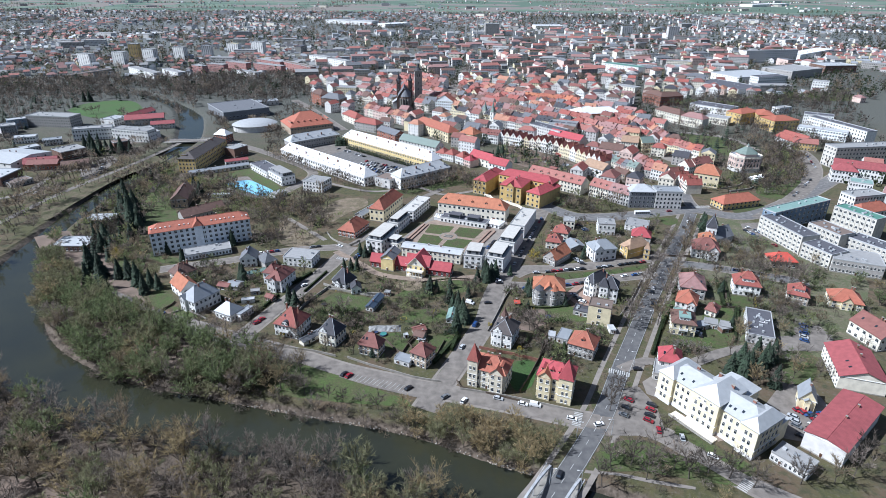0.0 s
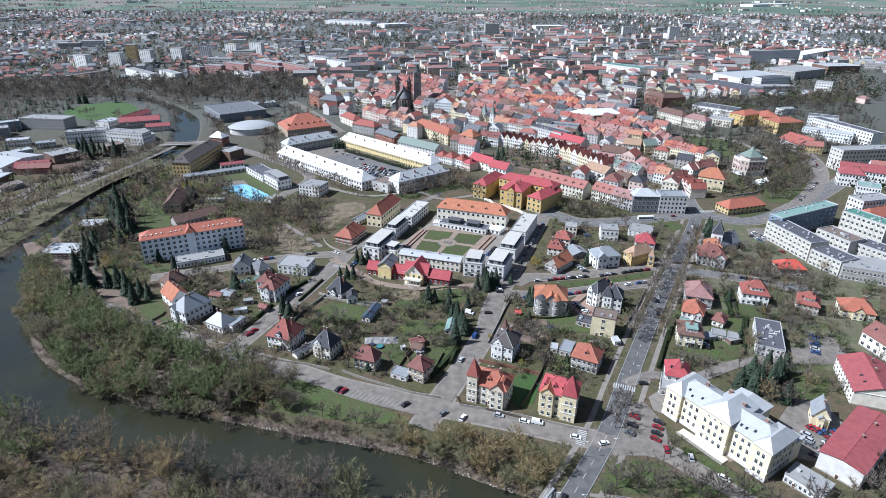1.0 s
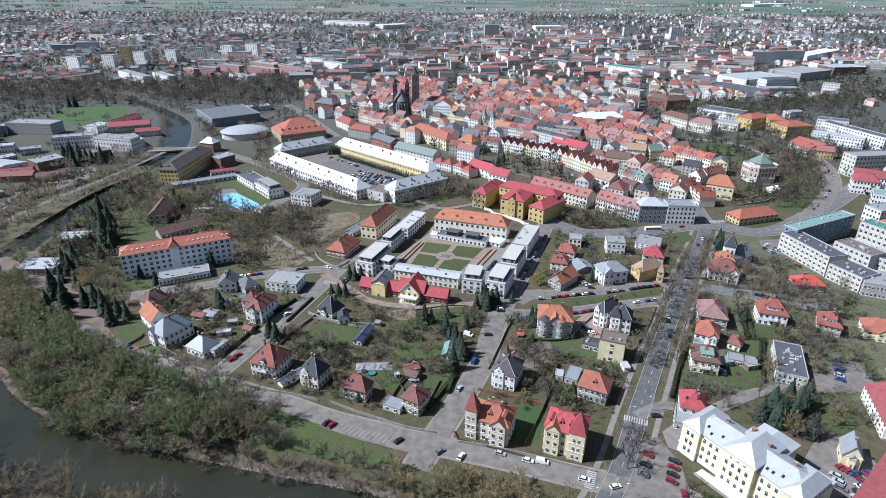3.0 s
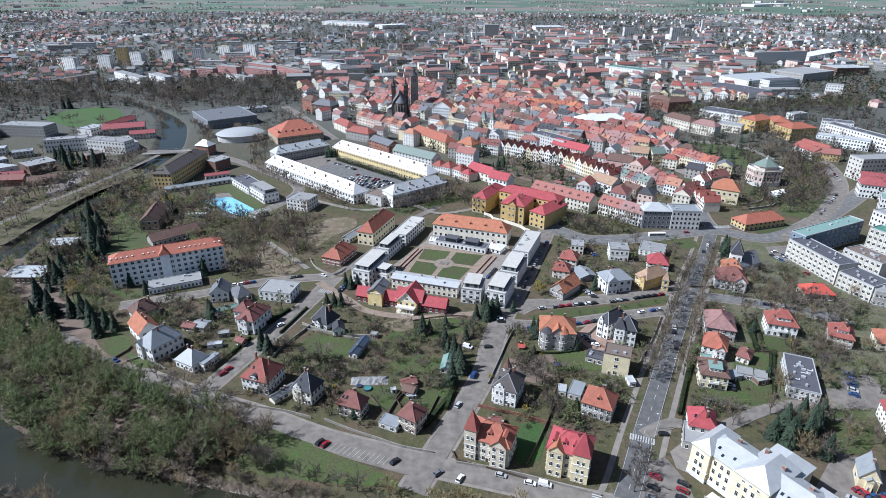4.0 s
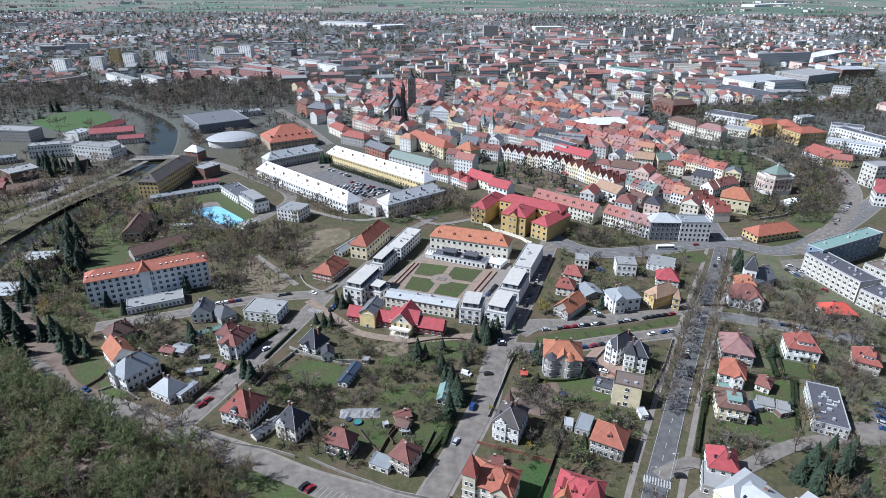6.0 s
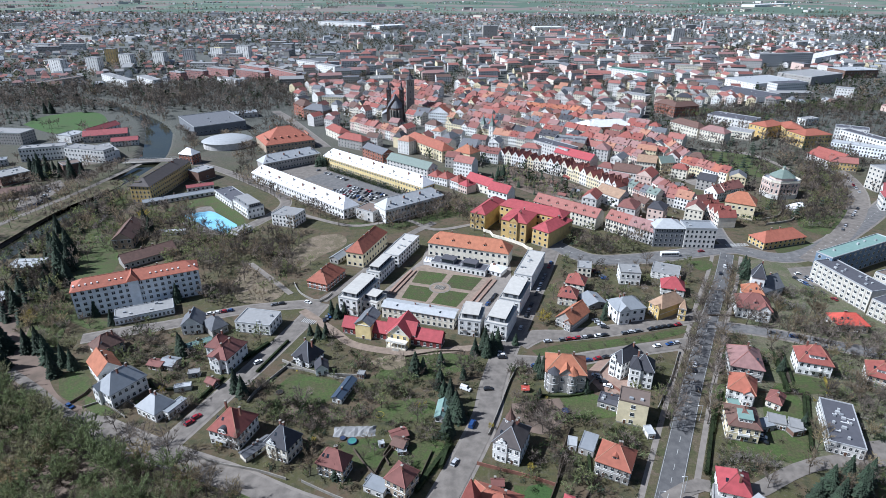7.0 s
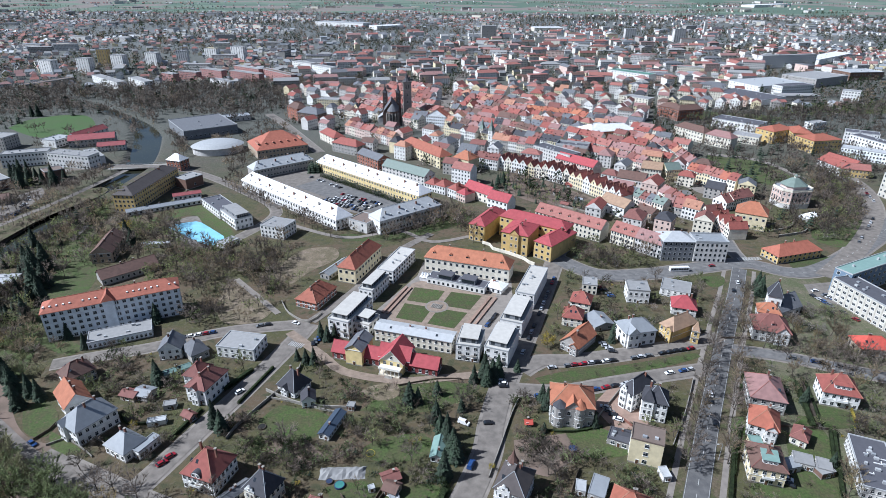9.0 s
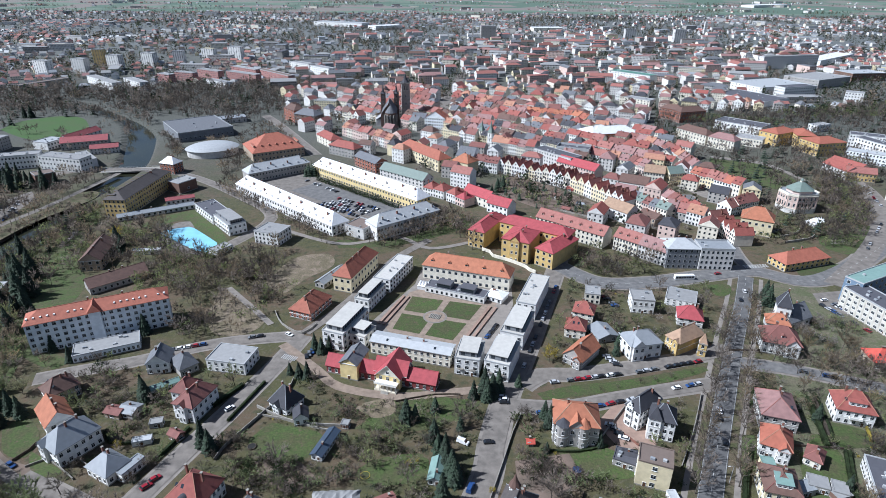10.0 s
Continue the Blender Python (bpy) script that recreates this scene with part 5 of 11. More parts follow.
    s = Shape()
    s.box(12.5, 22.4, d / 2, d / 2 + 6.5, -.6, 9.6, "school_cream", bottom=False)
    s.box(12.3, 22.6, d / 2, d / 2 + 6.7, 9.6, 9.95, "metal_light")
    part("annex", s, base)
    for cx, cy, up in ((-3.4, 4.6, 5.4), (3.8, 2.2, 5.2), (13.0, 3.0, 3.6), (-12.5, 3.4, 3.6)):
        s = Shape()
        s.box(cx - .65, cx + .65, cy - .4, cy + .4, h + 1.2, h + up, "chimney_brick")
        s.box(cx - .75, cx + .75, cy - .5, cy + .5, h + up, h + up + .15, "stone_wall")
        part("chimney", s, top, "red brick chimney stack")
    for cx, k in ((-12.6, .2), (-9.0, .38), (8.2, .3), (10.3, .3), (13.2, .4), (-15, .42)):
        s = Shape()
        s.box(-.45, .45, -.6, .6, -.02, .1, "glass")
        part("skylight", s, top, at=pose(cx, -d / 2 * (1 - k), h + 3.8 * k + .08, math.degrees(math.atan2(3.8, d / 2)), 0, 0))
    s = Shape()
    s.box(-11, 9, -d / 2 - 6.5, -d / 2 - 2.2, -.4, .55, "cream_stone")
    s.box(-11.2, 9.2, -d / 2 - 6.7, -d / 2 - 6.4, -.4, 1.1, "stone_wall")
    part("terrace", s, base, "raised beige terrace with a low parapet")


school(114.2, 190.2, -57.1)
house("sports_hall", "hall", 162.0, 180.9, -50.8, 14.5, 39.6, 8.4, "gablef", 1.3, "plaster_light", "crimson_dull", 1, 2, "", single=True, sides="")
house("link_building", "building", 133.8, 164.5, -52.4, 13.3, 9.0, 4.0, "flat", 0.4, "plaster_light", "grey_flat", 1, 8, "", single=True, sides="frl")
house("dormitory", "building", 191.6, 220.0, -108.2, 27.0, 19.0, 7.2, "gable", 4, "cream", "crimson_dull", 3, 9, "", single=True, sides="fl")
house("chapel", "chapel", 157.6, 198.9, -27.0, 6.3, 9.0, 6.0, "gable", 5, "cream_yellow", "metal_grey", 1, 1, "gabm", single=True, sides="frl")
house("office_building", "office", 240.7, 370.3, -76.7, 38.9, 14.0, 13.0, "flat", 0.5, "concrete", "dark_flat", 4, 11, "broad", single=True, sides="fl")
house("office_building", "office", 249.0, 340.9, -67.6, 20.2, 16.0, 10.0, "flat", 0.5, "concrete", "dark_flat", 3, 7, "broad", single=True, sides="fl")
house("office_building", "office", 263.9, 360.9, -69.5, 23.5, 14.0, 15.0, "flat", 0.5, "concrete", "brown_flat", 4, 7, "broad", single=True, sides="fl")
house("office_building", "office", 265.1, 405.4, 26.2, 62.5, 10.0, 15.0, "flat", 0.5, "glass_wall", "teal", 4, 12, "", single=False, sides="fl")
house("office_building", "office", 301.3, 388.9, -65.3, 29.9, 12.0, 16.0, "flat", 0.5, "concrete", "green_metal", 4, 9, "broad", single=True, sides="fl")
house("office_building", "office", 261.9, 329.2, -24.3, 27.6, 20.0, 9.0, "flat", 0.5, "plaster_grey", "grey_flat", 2, 14, "", single=True, sides="fl")
house("office_building", "office", 280.9, 341.5, -61.4, 27.4, 14.0, 13.0, "flat", 0.5, "concrete", "dark_flat", 4, 9, "broad", single=True, sides="fl")
house("detached_house", "house", 237.6, 442.2, 17.3, 35.8, 14.0, 5.6, "hip", 5, "ochre", "orange_red", 2, 9, "", single=False, sides="fl")
house("stable_building", "building", 23.4, 418.7, -18.6, 53.5, 13.0, 9.6, "hip", 6, "cream", "orange_tile", 2, 14, "dorm5", single=False, sides="fl")
house("apartment_block", "building", 58.6, 391.4, -21.7, 10.7, 34.7, 9.4, "flat", 0.4, "white", "pale_sheet", 3, 3, "", single=True, sides="fl")
house("apartment_block", "building", 46.0, 358.8, -21.7, 11.6, 24.0, 8.8, "flat", 0.4, "white", "pale_sheet", 2, 3, "pent", single=True, sides="fl")
house("apartment_block", "building", 35.6, 332.2, -21.4, 11.7, 20.4, 9.4, "flat", 0.4, "white", "pale_sheet", 3, 3, "pent", single=True, sides="fl")
house("apartment_block", "building", 20.5, 333.6, -13.1, 11.5, 15.8, 9.2, "flat", 0.4, "white", "pale_sheet", 3, 3, "pent", single=True, sides="fl")
house("entrance_wing", "building", -6.8, 342.0, -17.0, 40.1, 9.0, 7.3, "gable", 1.2, "cream", "metal_light", 2, 13, "", single=True, sides="fr")
house("apartment_block", "building", -41.1, 358.6, -21.4, 11.6, 26.3, 10.0, "flat", 0.4, "white", "pale_sheet", 3, 3, "pent", single=True, sides="fr")
house("apartment_block", "building", -32.5, 392.4, -21.2, 8.6, 21.3, 7.5, "flat", 0.4, "white", "pale_sheet", 2, 3, "pent", single=True, sides="fr")
house("apartment_block", "building", -21.4, 420.1, -21.1, 10.7, 33.1, 8.2, "flat", 0.4, "white", "pale_sheet", 3, 3, "", single=False, sides="fr")
house("apartment_block", "building", -33.1, 353.9, -25.2, 11.0, 11.0, 6.9, "flat", 0.4, "white", "pale_sheet", 2, 3, "pent", single=True, sides="fr")
house("apartment_building", "building", -44.1, 421.1, -19.6, 11.7, 36.1, 10.3, "hip", 6, "cream_yellow", "orange_red", 2, 3, "", single=False, sides="fr")
house("detached_house", "house", -64.5, 383.9, -22.4, 13.4, 20.5, 5.1, "hip", 6, "brick", "orange_red", 2, 4, "", single=True, sides="fr")
house("shed", "shed", -59.3, 418.7, -27.2, 6.6, 22.6, 3.5, "gable", 2, "plaster_grey", "metal_grey", 1, 2, "", single=False, sides="fr")
house("restaurant_hall", "restaurant", -19.8, 325.0, -16.1, 52.5, 8.0, 4.5, "gable", 4, "red_wood", "crimson", 1, 16, "", single=True, sides="fr")
house("restaurant_hall", "restaurant", -33.1, 329.4, -17.4, 8.4, 13.0, 8.7, "gablef", 3, "yellow", "grey_tile", 1, 1, "", single=True, sides="r", label="blank yellow stage house with a grey gabled roof")


def pavilion(x, y, rot):
    """The restaurant's middle: crossing crimson gables, and before it a two-storeyed cream veranda with columns, balustrades and steps."""
    base = root("restaurant_pavilion", x, y, rot, "cream restaurant pavilion with crossing crimson gables and a columned veranda", "restaurant")
    take(x, y, rot, 13, 19)
    w, d, h, rise = 11.3, 14.0, 6.6, 6.0
    s = Shape()
    s.box(-w / 2, w / 2, -d / 2, d / 2, -.4, h, "yellow", bottom=False)
    s.add([(-w / 2, -d / 2, h), (w / 2, -d / 2, h), (0, -d / 2, h + rise)], [(0, 1, 2)], "cream")
    s.add([(-w / 2, d / 2, h), (w / 2, d / 2, h), (0, d / 2, h + rise)], [(1, 0, 2)], "cream")
    for side in (-1, 1):
        xx = side * (w / 2 + 1.8)
        s.box(min(xx, side * w / 2), max(xx, side * w / 2), -3.6, 3.6, -.4, h - .4, "yellow", bottom=False)
        s.add([(xx, -3.6, h - .4), (xx, 3.6, h - .4), (xx, 0, h + rise - 1.4)], [(0, 1, 2) if side > 0 else (1, 0, 2)], "cream")
    part("wall", s, base)
    for name, run, half, z0, z1, turn in (("roof", d / 2 + .7, w / 2 + .7, h - .5, h + rise, 0), ("cross_roof", w / 2 + 2.4, 4.3, h - .8, h + rise - 1.2, 90)):
        s = Shape()
        for lift, mat in ((0, "crimson"), (-.2, "frame_white")):
            v = [(-half, -run, z0 + lift), (-half, run, z0 + lift), (0, run, z1 + lift), (0, -run, z1 + lift), (half, run, z0 + lift), (half, -run, z0 + lift)]
            f = [(0, 3, 2, 1), (3, 5, 4, 2)]
            s.add(v, f if not lift else [tuple(reversed(q)) for q in f], mat)
        for yy in (-run, run):
            s.add([(-half, yy, z0), (0, yy, z1), (half, yy, z0), (-half, yy, z0 - .3), (0, yy, z1 - .3), (half, yy, z0 - .3)], [(0, 1, 4, 3), (1, 2, 5, 4)], "frame_white")
        part(name, s, base, at=pose(0, 0, 0, 0, 0, turn))
    for px, pz in (((-3.4, 1.0), (0, 1.0), (3.4, 1.0), (-3.4, 4.2), (0, 4.2), (3.4, 4.2), (0, 7.6))):
        part("window", window_mesh(1.3, 1.8 if pz < 7 else 1.5), base, at=pose(px, -d / 2, pz))
    deck = Shape()
    deck.box(-5.2, 5.2, -d / 2 - 3.4, -d / 2 - .02, -.3, .9, "cream_stone")
    deck = part("veranda", deck, base)
    for i in range(6):
        s = Shape()
        xx = -4.8 + 1.92 * i
        for r, z0, z1 in ((.26, .9, 1.1), (.17, 1.1, 3.5), (.25, 3.5, 3.7)):
            ring = [(xx + r * math.cos(math.tau * j / 8), -d / 2 - 3.1 + r * math.sin(math.tau * j / 8)) for j in range(8)]
            s.add([(*q, z0) for q in ring] + [(*q, z1) for q in ring], [(j, (j + 1) % 8, 8 + (j + 1) % 8, 8 + j) for j in range(8)], "frame_white")
        part("column", s, deck)
    s = Shape()
    s.box(-5.3, 5.3, -d / 2 - 3.5, -d / 2 - .02, 3.7, 4.1, "cream")
    balcony = part("balcony", s, base)
    s = Shape()
    s.box(-5.3, 5.3, -d / 2 - 3.5, -d / 2 - 3.3, 4.85, 5.0, "frame_white")
    s.box(-5.3, 5.3, -d / 2 - 3.5, -d / 2 - 3.3, 4.1, 4.2, "frame_white")
    for i in range(28):
        xx = -5.2 + 10.4 * i / 27
        s.box(xx - .07, xx + .07, -d / 2 - 3.46, -d / 2 - 3.34, 4.2, 4.85, "frame_white")
    part("balustrade", s, balcony)
    for i in range(5):
        s = Shape()
        s.box(-1.8, 1.8, -d / 2 - 3.42 - .34 * (i + 1), -d / 2 - 3.42 - .34 * i, -.2, .75 - .17 * i, "stone_wall")
        part("step", s, deck)


pavilion(-14.6, 323.8, -18.3)
house("grammar_school_wing", "school", 39.5, 480.0, -30.1, 11.9, 34.5, 12.6, "hip", 4, "ochre", "crimson", 3, 3, "", single=False, sides="fl")
house("grammar_school_wing", "school", 59.5, 454.0, -27.8, 18.4, 22.0, 15.0, "hip", 4, "ochre", "crimson", 3, 4, "gabm", single=False, sides="fl")
house("grammar_school_wing", "school", 82.1, 447.6, -42.2, 13.1, 30.7, 11.8, "hip", 4, "ochre", "crimson", 3, 3, "", single=False, sides="fl")
house("grammar_school_wing", "school", 72.1, 468.8, -32.5, 49.0, 14.0, 15.0, "hip", 4, "ochre", "crimson", 3, 12, "", single=False, sides="fl")
house("barracks_wing", "barracks", -112.0, 532.9, -43.3, 131.7, 15.0, 8.6, "hip", 7, "white", "metal_white", 2, 36, "flues", single=False, sides="fr")
house("barracks_wing", "barracks", -143.2, 621.6, 38.4, 58.8, 15.0, 9.0, "hip", 6, "plaster_grey", "metal_light", 2, 20, "flues", single=False, sides="fr")
house("barracks_wing", "barracks", -56.1, 584.3, -42.9, 136.1, 15.0, 9.0, "hip", 7, "yellow", "metal_white", 2, 40, "flues", single=False, sides="fr")
house("barracks_wing", "barracks", -19.9, 497.3, 37.8, 54.4, 15.0, 11.1, "hip", 6, "white", "metal_light", 2, 20, "flues", single=False, sides="fr")
house("barracks_wing", "barracks", -49.1, 488.0, -32.9, 16.5, 16.0, 8.0, "flat", 0.5, "plaster_light", "brown_flat", 2, 2, "", single=False, sides="fr")
house("exhibition_hall", "hall", -164.9, 692.7, 29.7, 51.6, 42.0, 9.0, "hip", 13, "plaster_tan", "orange_red", 2, 14, "dorm7", single=False, sides="fr")
house("ice_arena", "hall", -275.6, 780.3, 35.9, 59.7, 70.0, 10.0, "flat", 0.6, "slate_wall", "grey_tile", 1, 12, "", single=False, sides="fr")
house("bath_house", "building", -166.4, 521.8, -49.7, 36.0, 15.0, 6.2, "flat", 0.5, "white", "dark_flat", 2, 9, "", single=False, sides="fr")
house("bath_house", "building", -145.4, 497.0, -49.7, 27.0, 13.0, 8.2, "flat", 0.5, "white", "grey_flat", 2, 8, "pent", single=True, sides="fr")
house("bath_house", "building", -109.1, 476.2, -20.5, 18.6, 16.0, 9.0, "flat", 0.4, "white", "grey_flat", 3, 6, "", single=False, sides="fr")
house("apartment_building", "building", -235.8, 553.4, -94.0, 71.2, 16.4, 14.2, "hip", 4.6, "ochre", "slate_brown", 4, 22, "dorm9", single=False, sides="fbr")
house("pump_house", "building", -213.1, 580.5, 59.4, 17.4, 14.0, 9.0, "flat", 0.5, "brown_wall", "grey_flat", 1, 1, "", single=False, sides="fr")
house("office_block", "office", -393.5, 642.6, 20.2, 39.5, 14.0, 13.0, "flat", 0.5, "white", "grey_flat", 3, 14, "", single=False, sides="fr")
house("office_block", "office", -345.4, 637.8, -15.0, 47.4, 14.0, 13.0, "flat", 0.5, "white", "grey_flat", 3, 12, "", single=False, sides="fr")
house("office_block", "office", -340.5, 596.3, 46.4, 15.5, 14.0, 10.0, "flat", 0.5, "brown_wall", "brown_flat", 1, 1, "", single=False, sides="fr")
house("town_house", "house", 159.3, 442.8, -2.0, 19.9, 16.0, 14.0, "hip", 4, "slate_wall", "metal_light", 4, 6, "", single=False, sides="fl")
house("town_house", "house", 180.1, 439.9, -4.2, 20.5, 14.0, 14.0, "flat", 1, "plaster_light", "metal_grey", 4, 7, "", single=False, sides="fl")
house("terraced_row", "house", 100.5, 485.4, -41.3, 53.0, 13.0, 10.0, "gable", 5, "cream", "haze_pale_red", 3, 16, "dorm7", single=False, sides="fl")
house("terraced_row", "house", 134.0, 461.8, -45.0, 17.0, 13.0, 10.0, "eaves", 5, "cream", "haze_pale_red", 3, 8, "dorm3", single=False, sides="fl")
house("terraced_row", "house", 147.2, 448.6, -45.0, 18.5, 13.0, 10.0, "eaves", 5, "plaster_light", "mauve_tile", 3, 8, "dorm3", single=False, sides="fl")
house("terraced_row", "house", 39.1, 552.1, -47.6, 26.7, 12.0, 8.0, "gable", 5, "cream", "crimson", 2, 5, "", single=False, sides="fl")
house("terraced_row", "house", 54.3, 530.5, -39.5, 18.9, 12.0, 8.0, "gable", 5, "white", "crimson", 2, 5, "", single=False, sides="fl")
house("detached_house", "house", 143.8, 520.0, -53.7, 23.1, 14.0, 9.0, "gable", 5, "white", "tan_tile", 2, 5, "", single=False, sides="fl")


def palace(x, y, rot):
    """A baroque palace on a chamfered plan: pilasters, three rows of windows, a roof terrace and a stepped green copper roof."""
    base = root("baroque_palace", x, y, rot, "pale pink baroque palace with a stepped green copper roof", "palace")
    take(x, y, rot, 27, 24)
    w, d, c, h = 13.0, 11.0, 5.0, 14.5
    plan = lambda k, z: [(px * k, py * k, z) for px, py in ((-w + c, -d), (w - c, -d), (w, -d + c), (w, d - c), (w - c, d), (-w + c, d), (-w, d - c), (-w, -d + c))]
    walls = lambda n=8: [(i, (i + 1) % n, n + (i + 1) % n, n + i) for i in range(n)]
    s = Shape()
    s.add(plan(1, -.5) + plan(1, h), walls(), "pink")
    s.add(plan(1.015, -.5) + plan(1.015, 4.2), walls(), "plaster_light")
    for z in (4.2, h - .2):
        s.add(plan(1.03, z - .5) + plan(1.03, z), walls() + [tuple(range(8, 16))], "cream")
    shell = part("wall", s, base)
    s = Shape()
    s.add(plan(1.0, h + .1), [tuple(range(8))], "metal_grey")
    s.add(plan(1.01, h) + plan(1.01, h + 1.1), walls(), "cream")
    s.add(plan(.97, h) + plan(.97, h + 1.1), [f[::-1] for f in walls()], "cream")
    part("parapet", s, base)
    s = Shape()
    s.add(plan(.66, h) + plan(.64, h + 2.6), walls(), "pink")
    attic = part("attic", s, base)
    s = Shape()
    s.add(plan(.72, h + 2.5) + plan(.4, h + 5.6) + plan(.16, h + 8.0), walls() + [tuple(8 + q for q in f) for f in walls()] + [tuple(range(16, 24))], "metal_green")
    roof_ob = part("roof", s, attic)
    s = Shape()
    s.box(-.9, .9, -.9, .9, h + 7.8, h + 9.4, "cream")
    pyramid(s, 0, 0, 1.5, h + 9.4, 2.0, "metal_green", 8)
    part("lantern", s, roof_ob)
    corners = plan(1, 0)
    for i in range(8):
        (xa, ya, _), (xb, yb, _) = corners[i], corners[(i + 1) % 8]
        run, ang = math.hypot(xb - xa, yb - ya), math.degrees(math.atan2(yb - ya, xb - xa))
        if i in (3, 4, 5):
            continue
        n = max(2, round(run / 3.2))
        for j in range(n):
            t = (j + .5) / n
            for z, tall in ((1.2, 1.9), (5.4, 3.0), (10.6, 2.2)):
                part("window", window_mesh(1.3, tall), shell, at=pose(xa + (xb - xa) * t, ya + (yb - ya) * t, z, 0, 0, ang))
        for j in range(n + 1):
            s = Shape()
            s.box(-.2, .2, -.2, .1, 4.2, h - .6, "pink")
            part("pilaster", s, shell, at=pose(xa + (xb - xa) * j / n, ya + (yb - ya) * j / n, 0, 0, 0, ang))


palace(290.5, 540.5, 6.0)
house("church_building", "church", 235.8, 495.0, -29.7, 20.9, 16.0, 12.0, "hip", 7, "cream_yellow", "orange_tile", 2, 5, "", single=False, sides="fl")
house("hospital_pavilion", "building", 383.4, 744.9, 27.4, 34.2, 22.0, 14.0, "hip", 4, "ochre", "orange_red", 3, 6, "", single=False, sides="fl")
house("hospital_pavilion", "building", 405.2, 735.0, -13.2, 19.8, 30.0, 14.0, "hip", 4, "ochre", "orange_red", 3, 6, "", single=False, sides="fl")
house("hospital_pavilion", "building", 408.7, 704.2, 12.1, 34.4, 26.0, 14.0, "hip", 4, "ochre", "orange_red", 3, 8, "", single=False, sides="fl")
house("hospital_pavilion", "building", 467.7, 723.2, -31.2, 31.7, 16.0, 15.0, "flat", 0.5, "white", "dark_flat", 4, 12, "", single=False, sides="fl")
house("town_house", "house", 392.3, 634.8, -71.6, 32.0, 14.0, 8.0, "gable", 5, "cream", "red_tile", 2, 9, "", single=False, sides="fl")
house("commercial_building", "building", 546.0, 1080.4, -70.2, 70.4, 99.6, 12.0, "flat", 0.6, "white", "metal_light", 3, 10, "", single=False, sides="fl")
house("commercial_building", "building", 661.7, 1140.7, -61.9, 61.8, 91.3, 14.0, "flat", 0.6, "plaster_grey", "grey_flat", 3, 10, "", single=False, sides="fl")
house("commercial_building", "building", 555.8, 1019.5, 15.9, 60.3, 20.0, 17.0, "flat", 0.6, "white", "dark_flat", 4, 14, "", single=False, sides="fl")
house("commercial_building", "building", 472.1, 988.2, -61.1, 83.6, 56.8, 8.0, "flat", 0.6, "white", "dark_flat", 1, 16, "", single=False, sides="fl")
house("commercial_building", "building", 718.4, 1337.0, 14.3, 133.8, 14.0, 25.0, "flat", 0.6, "white", "grey_flat", 6, 26, "", single=False, sides="fl")
house("commercial_building", "building", 869.5, 1447.7, 39.3, 195.1, 40.0, 11.0, "flat", 0.6, "white", "metal_white", 1, 8, "", single=False, sides="fl")
house("commercial_building", "building", 619.1, 975.4, -34.9, 23.0, 14.0, 16.0, "flat", 0.6, "white", "grey_flat", 4, 6, "", single=False, sides="fl")
house("commercial_building", "building", 773.2, 1195.9, 7.5, 67.5, 45.0, 14.0, "flat", 0.6, "brown_wall", "metal_light", 2, 12, "", single=False, sides="fl")
house("commercial_building", "building", 309.4, 864.3, -46.6, 28.4, 16.0, 14.0, "hip", 5, "brick", "brown_tile", 3, 8, "", single=False, sides="fl")
house("commercial_building", "building", 325.6, 851.4, 16.6, 38.3, 16.0, 14.0, "hip", 5, "brick", "brown_tile", 3, 9, "", single=False, sides="fl")
house("commercial_building", "building", 288.5, 935.6, -46.3, 39.1, 16.0, 13.0, "flat", 0.6, "cream", "grey_flat", 4, 8, "", single=False, sides="fl")
house("commercial_building", "building", 347.6, 1164.2, -50.4, 82.6, 24.0, 15.0, "flat", 0.6, "white", "green_metal", 4, 14, "", single=False, sides="fl")
house("tower_block", "building", 585.5, 1977.8, 3.8, 33.3, 16.0, 25.7, "flat", 0.6, "plaster_light", "grey_flat", 11, 5, "", single=False, sides="fl")
house("tower_block", "building", 687.8, 1851.9, 3.8, 32.9, 16.0, 34.5, "flat", 0.6, "plaster_light", "grey_flat", 12, 5, "", single=False, sides="fl")
house("commercial_building", "building", 148.2, 1925.3, 4.1, 43.3, 30.0, 35.8, "flat", 0.6, "plaster_grey", "grey_flat", 4, 4, "", single=False, sides="fl")
house("commercial_building", "building", 369.1, 2208.1, 3.9, 98.3, 60.0, 12.0, "flat", 0.6, "cream", "metal_white", 1, 10, "", single=False, sides="fl")
house("commercial_building", "building", -184.2, 2262.9, 33.1, 103.8, 60.0, 12.0, "flat", 0.6, "white", "metal_white", 1, 10, "", single=False, sides="fr")
house("commercial_building", "building", -354.4, 2377.8, -27.6, 214.1, 50.0, 14.0, "flat", 0.6, "white", "metal_light", 1, 12, "", single=False, sides="fr")
house("commercial_building", "building", 2117.2, 4146.5, 31.0, 402.1, 90.0, 14.0, "flat", 0.6, "white", "metal_white", 1, 10, "", single=False, sides="fl")
house("tower_block", "apartment tower", -715.9, 1206.6, -24.5, 34.3, 14.0, 25.0, "flat", 0.6, "white", "grey_flat", 10, 5, "", single=False, sides="fr")
house("tower_block", "apartment tower", -653.8, 1218.3, -14.6, 27.3, 14.0, 27.4, "flat", 0.6, "white", "grey_flat", 11, 5, "", single=False, sides="fr")
house("tower_block", "apartment tower", -679.3, 1331.9, 2.6, 20.8, 14.0, 31.0, "flat", 0.6, "ochre", "grey_flat", 12, 4, "", single=False, sides="fr")
house("tower_block", "apartment tower", -620.1, 1275.5, -16.0, 27.6, 14.0, 26.7, "flat", 0.6, "white", "grey_flat", 11, 5, "", single=False, sides="fr")
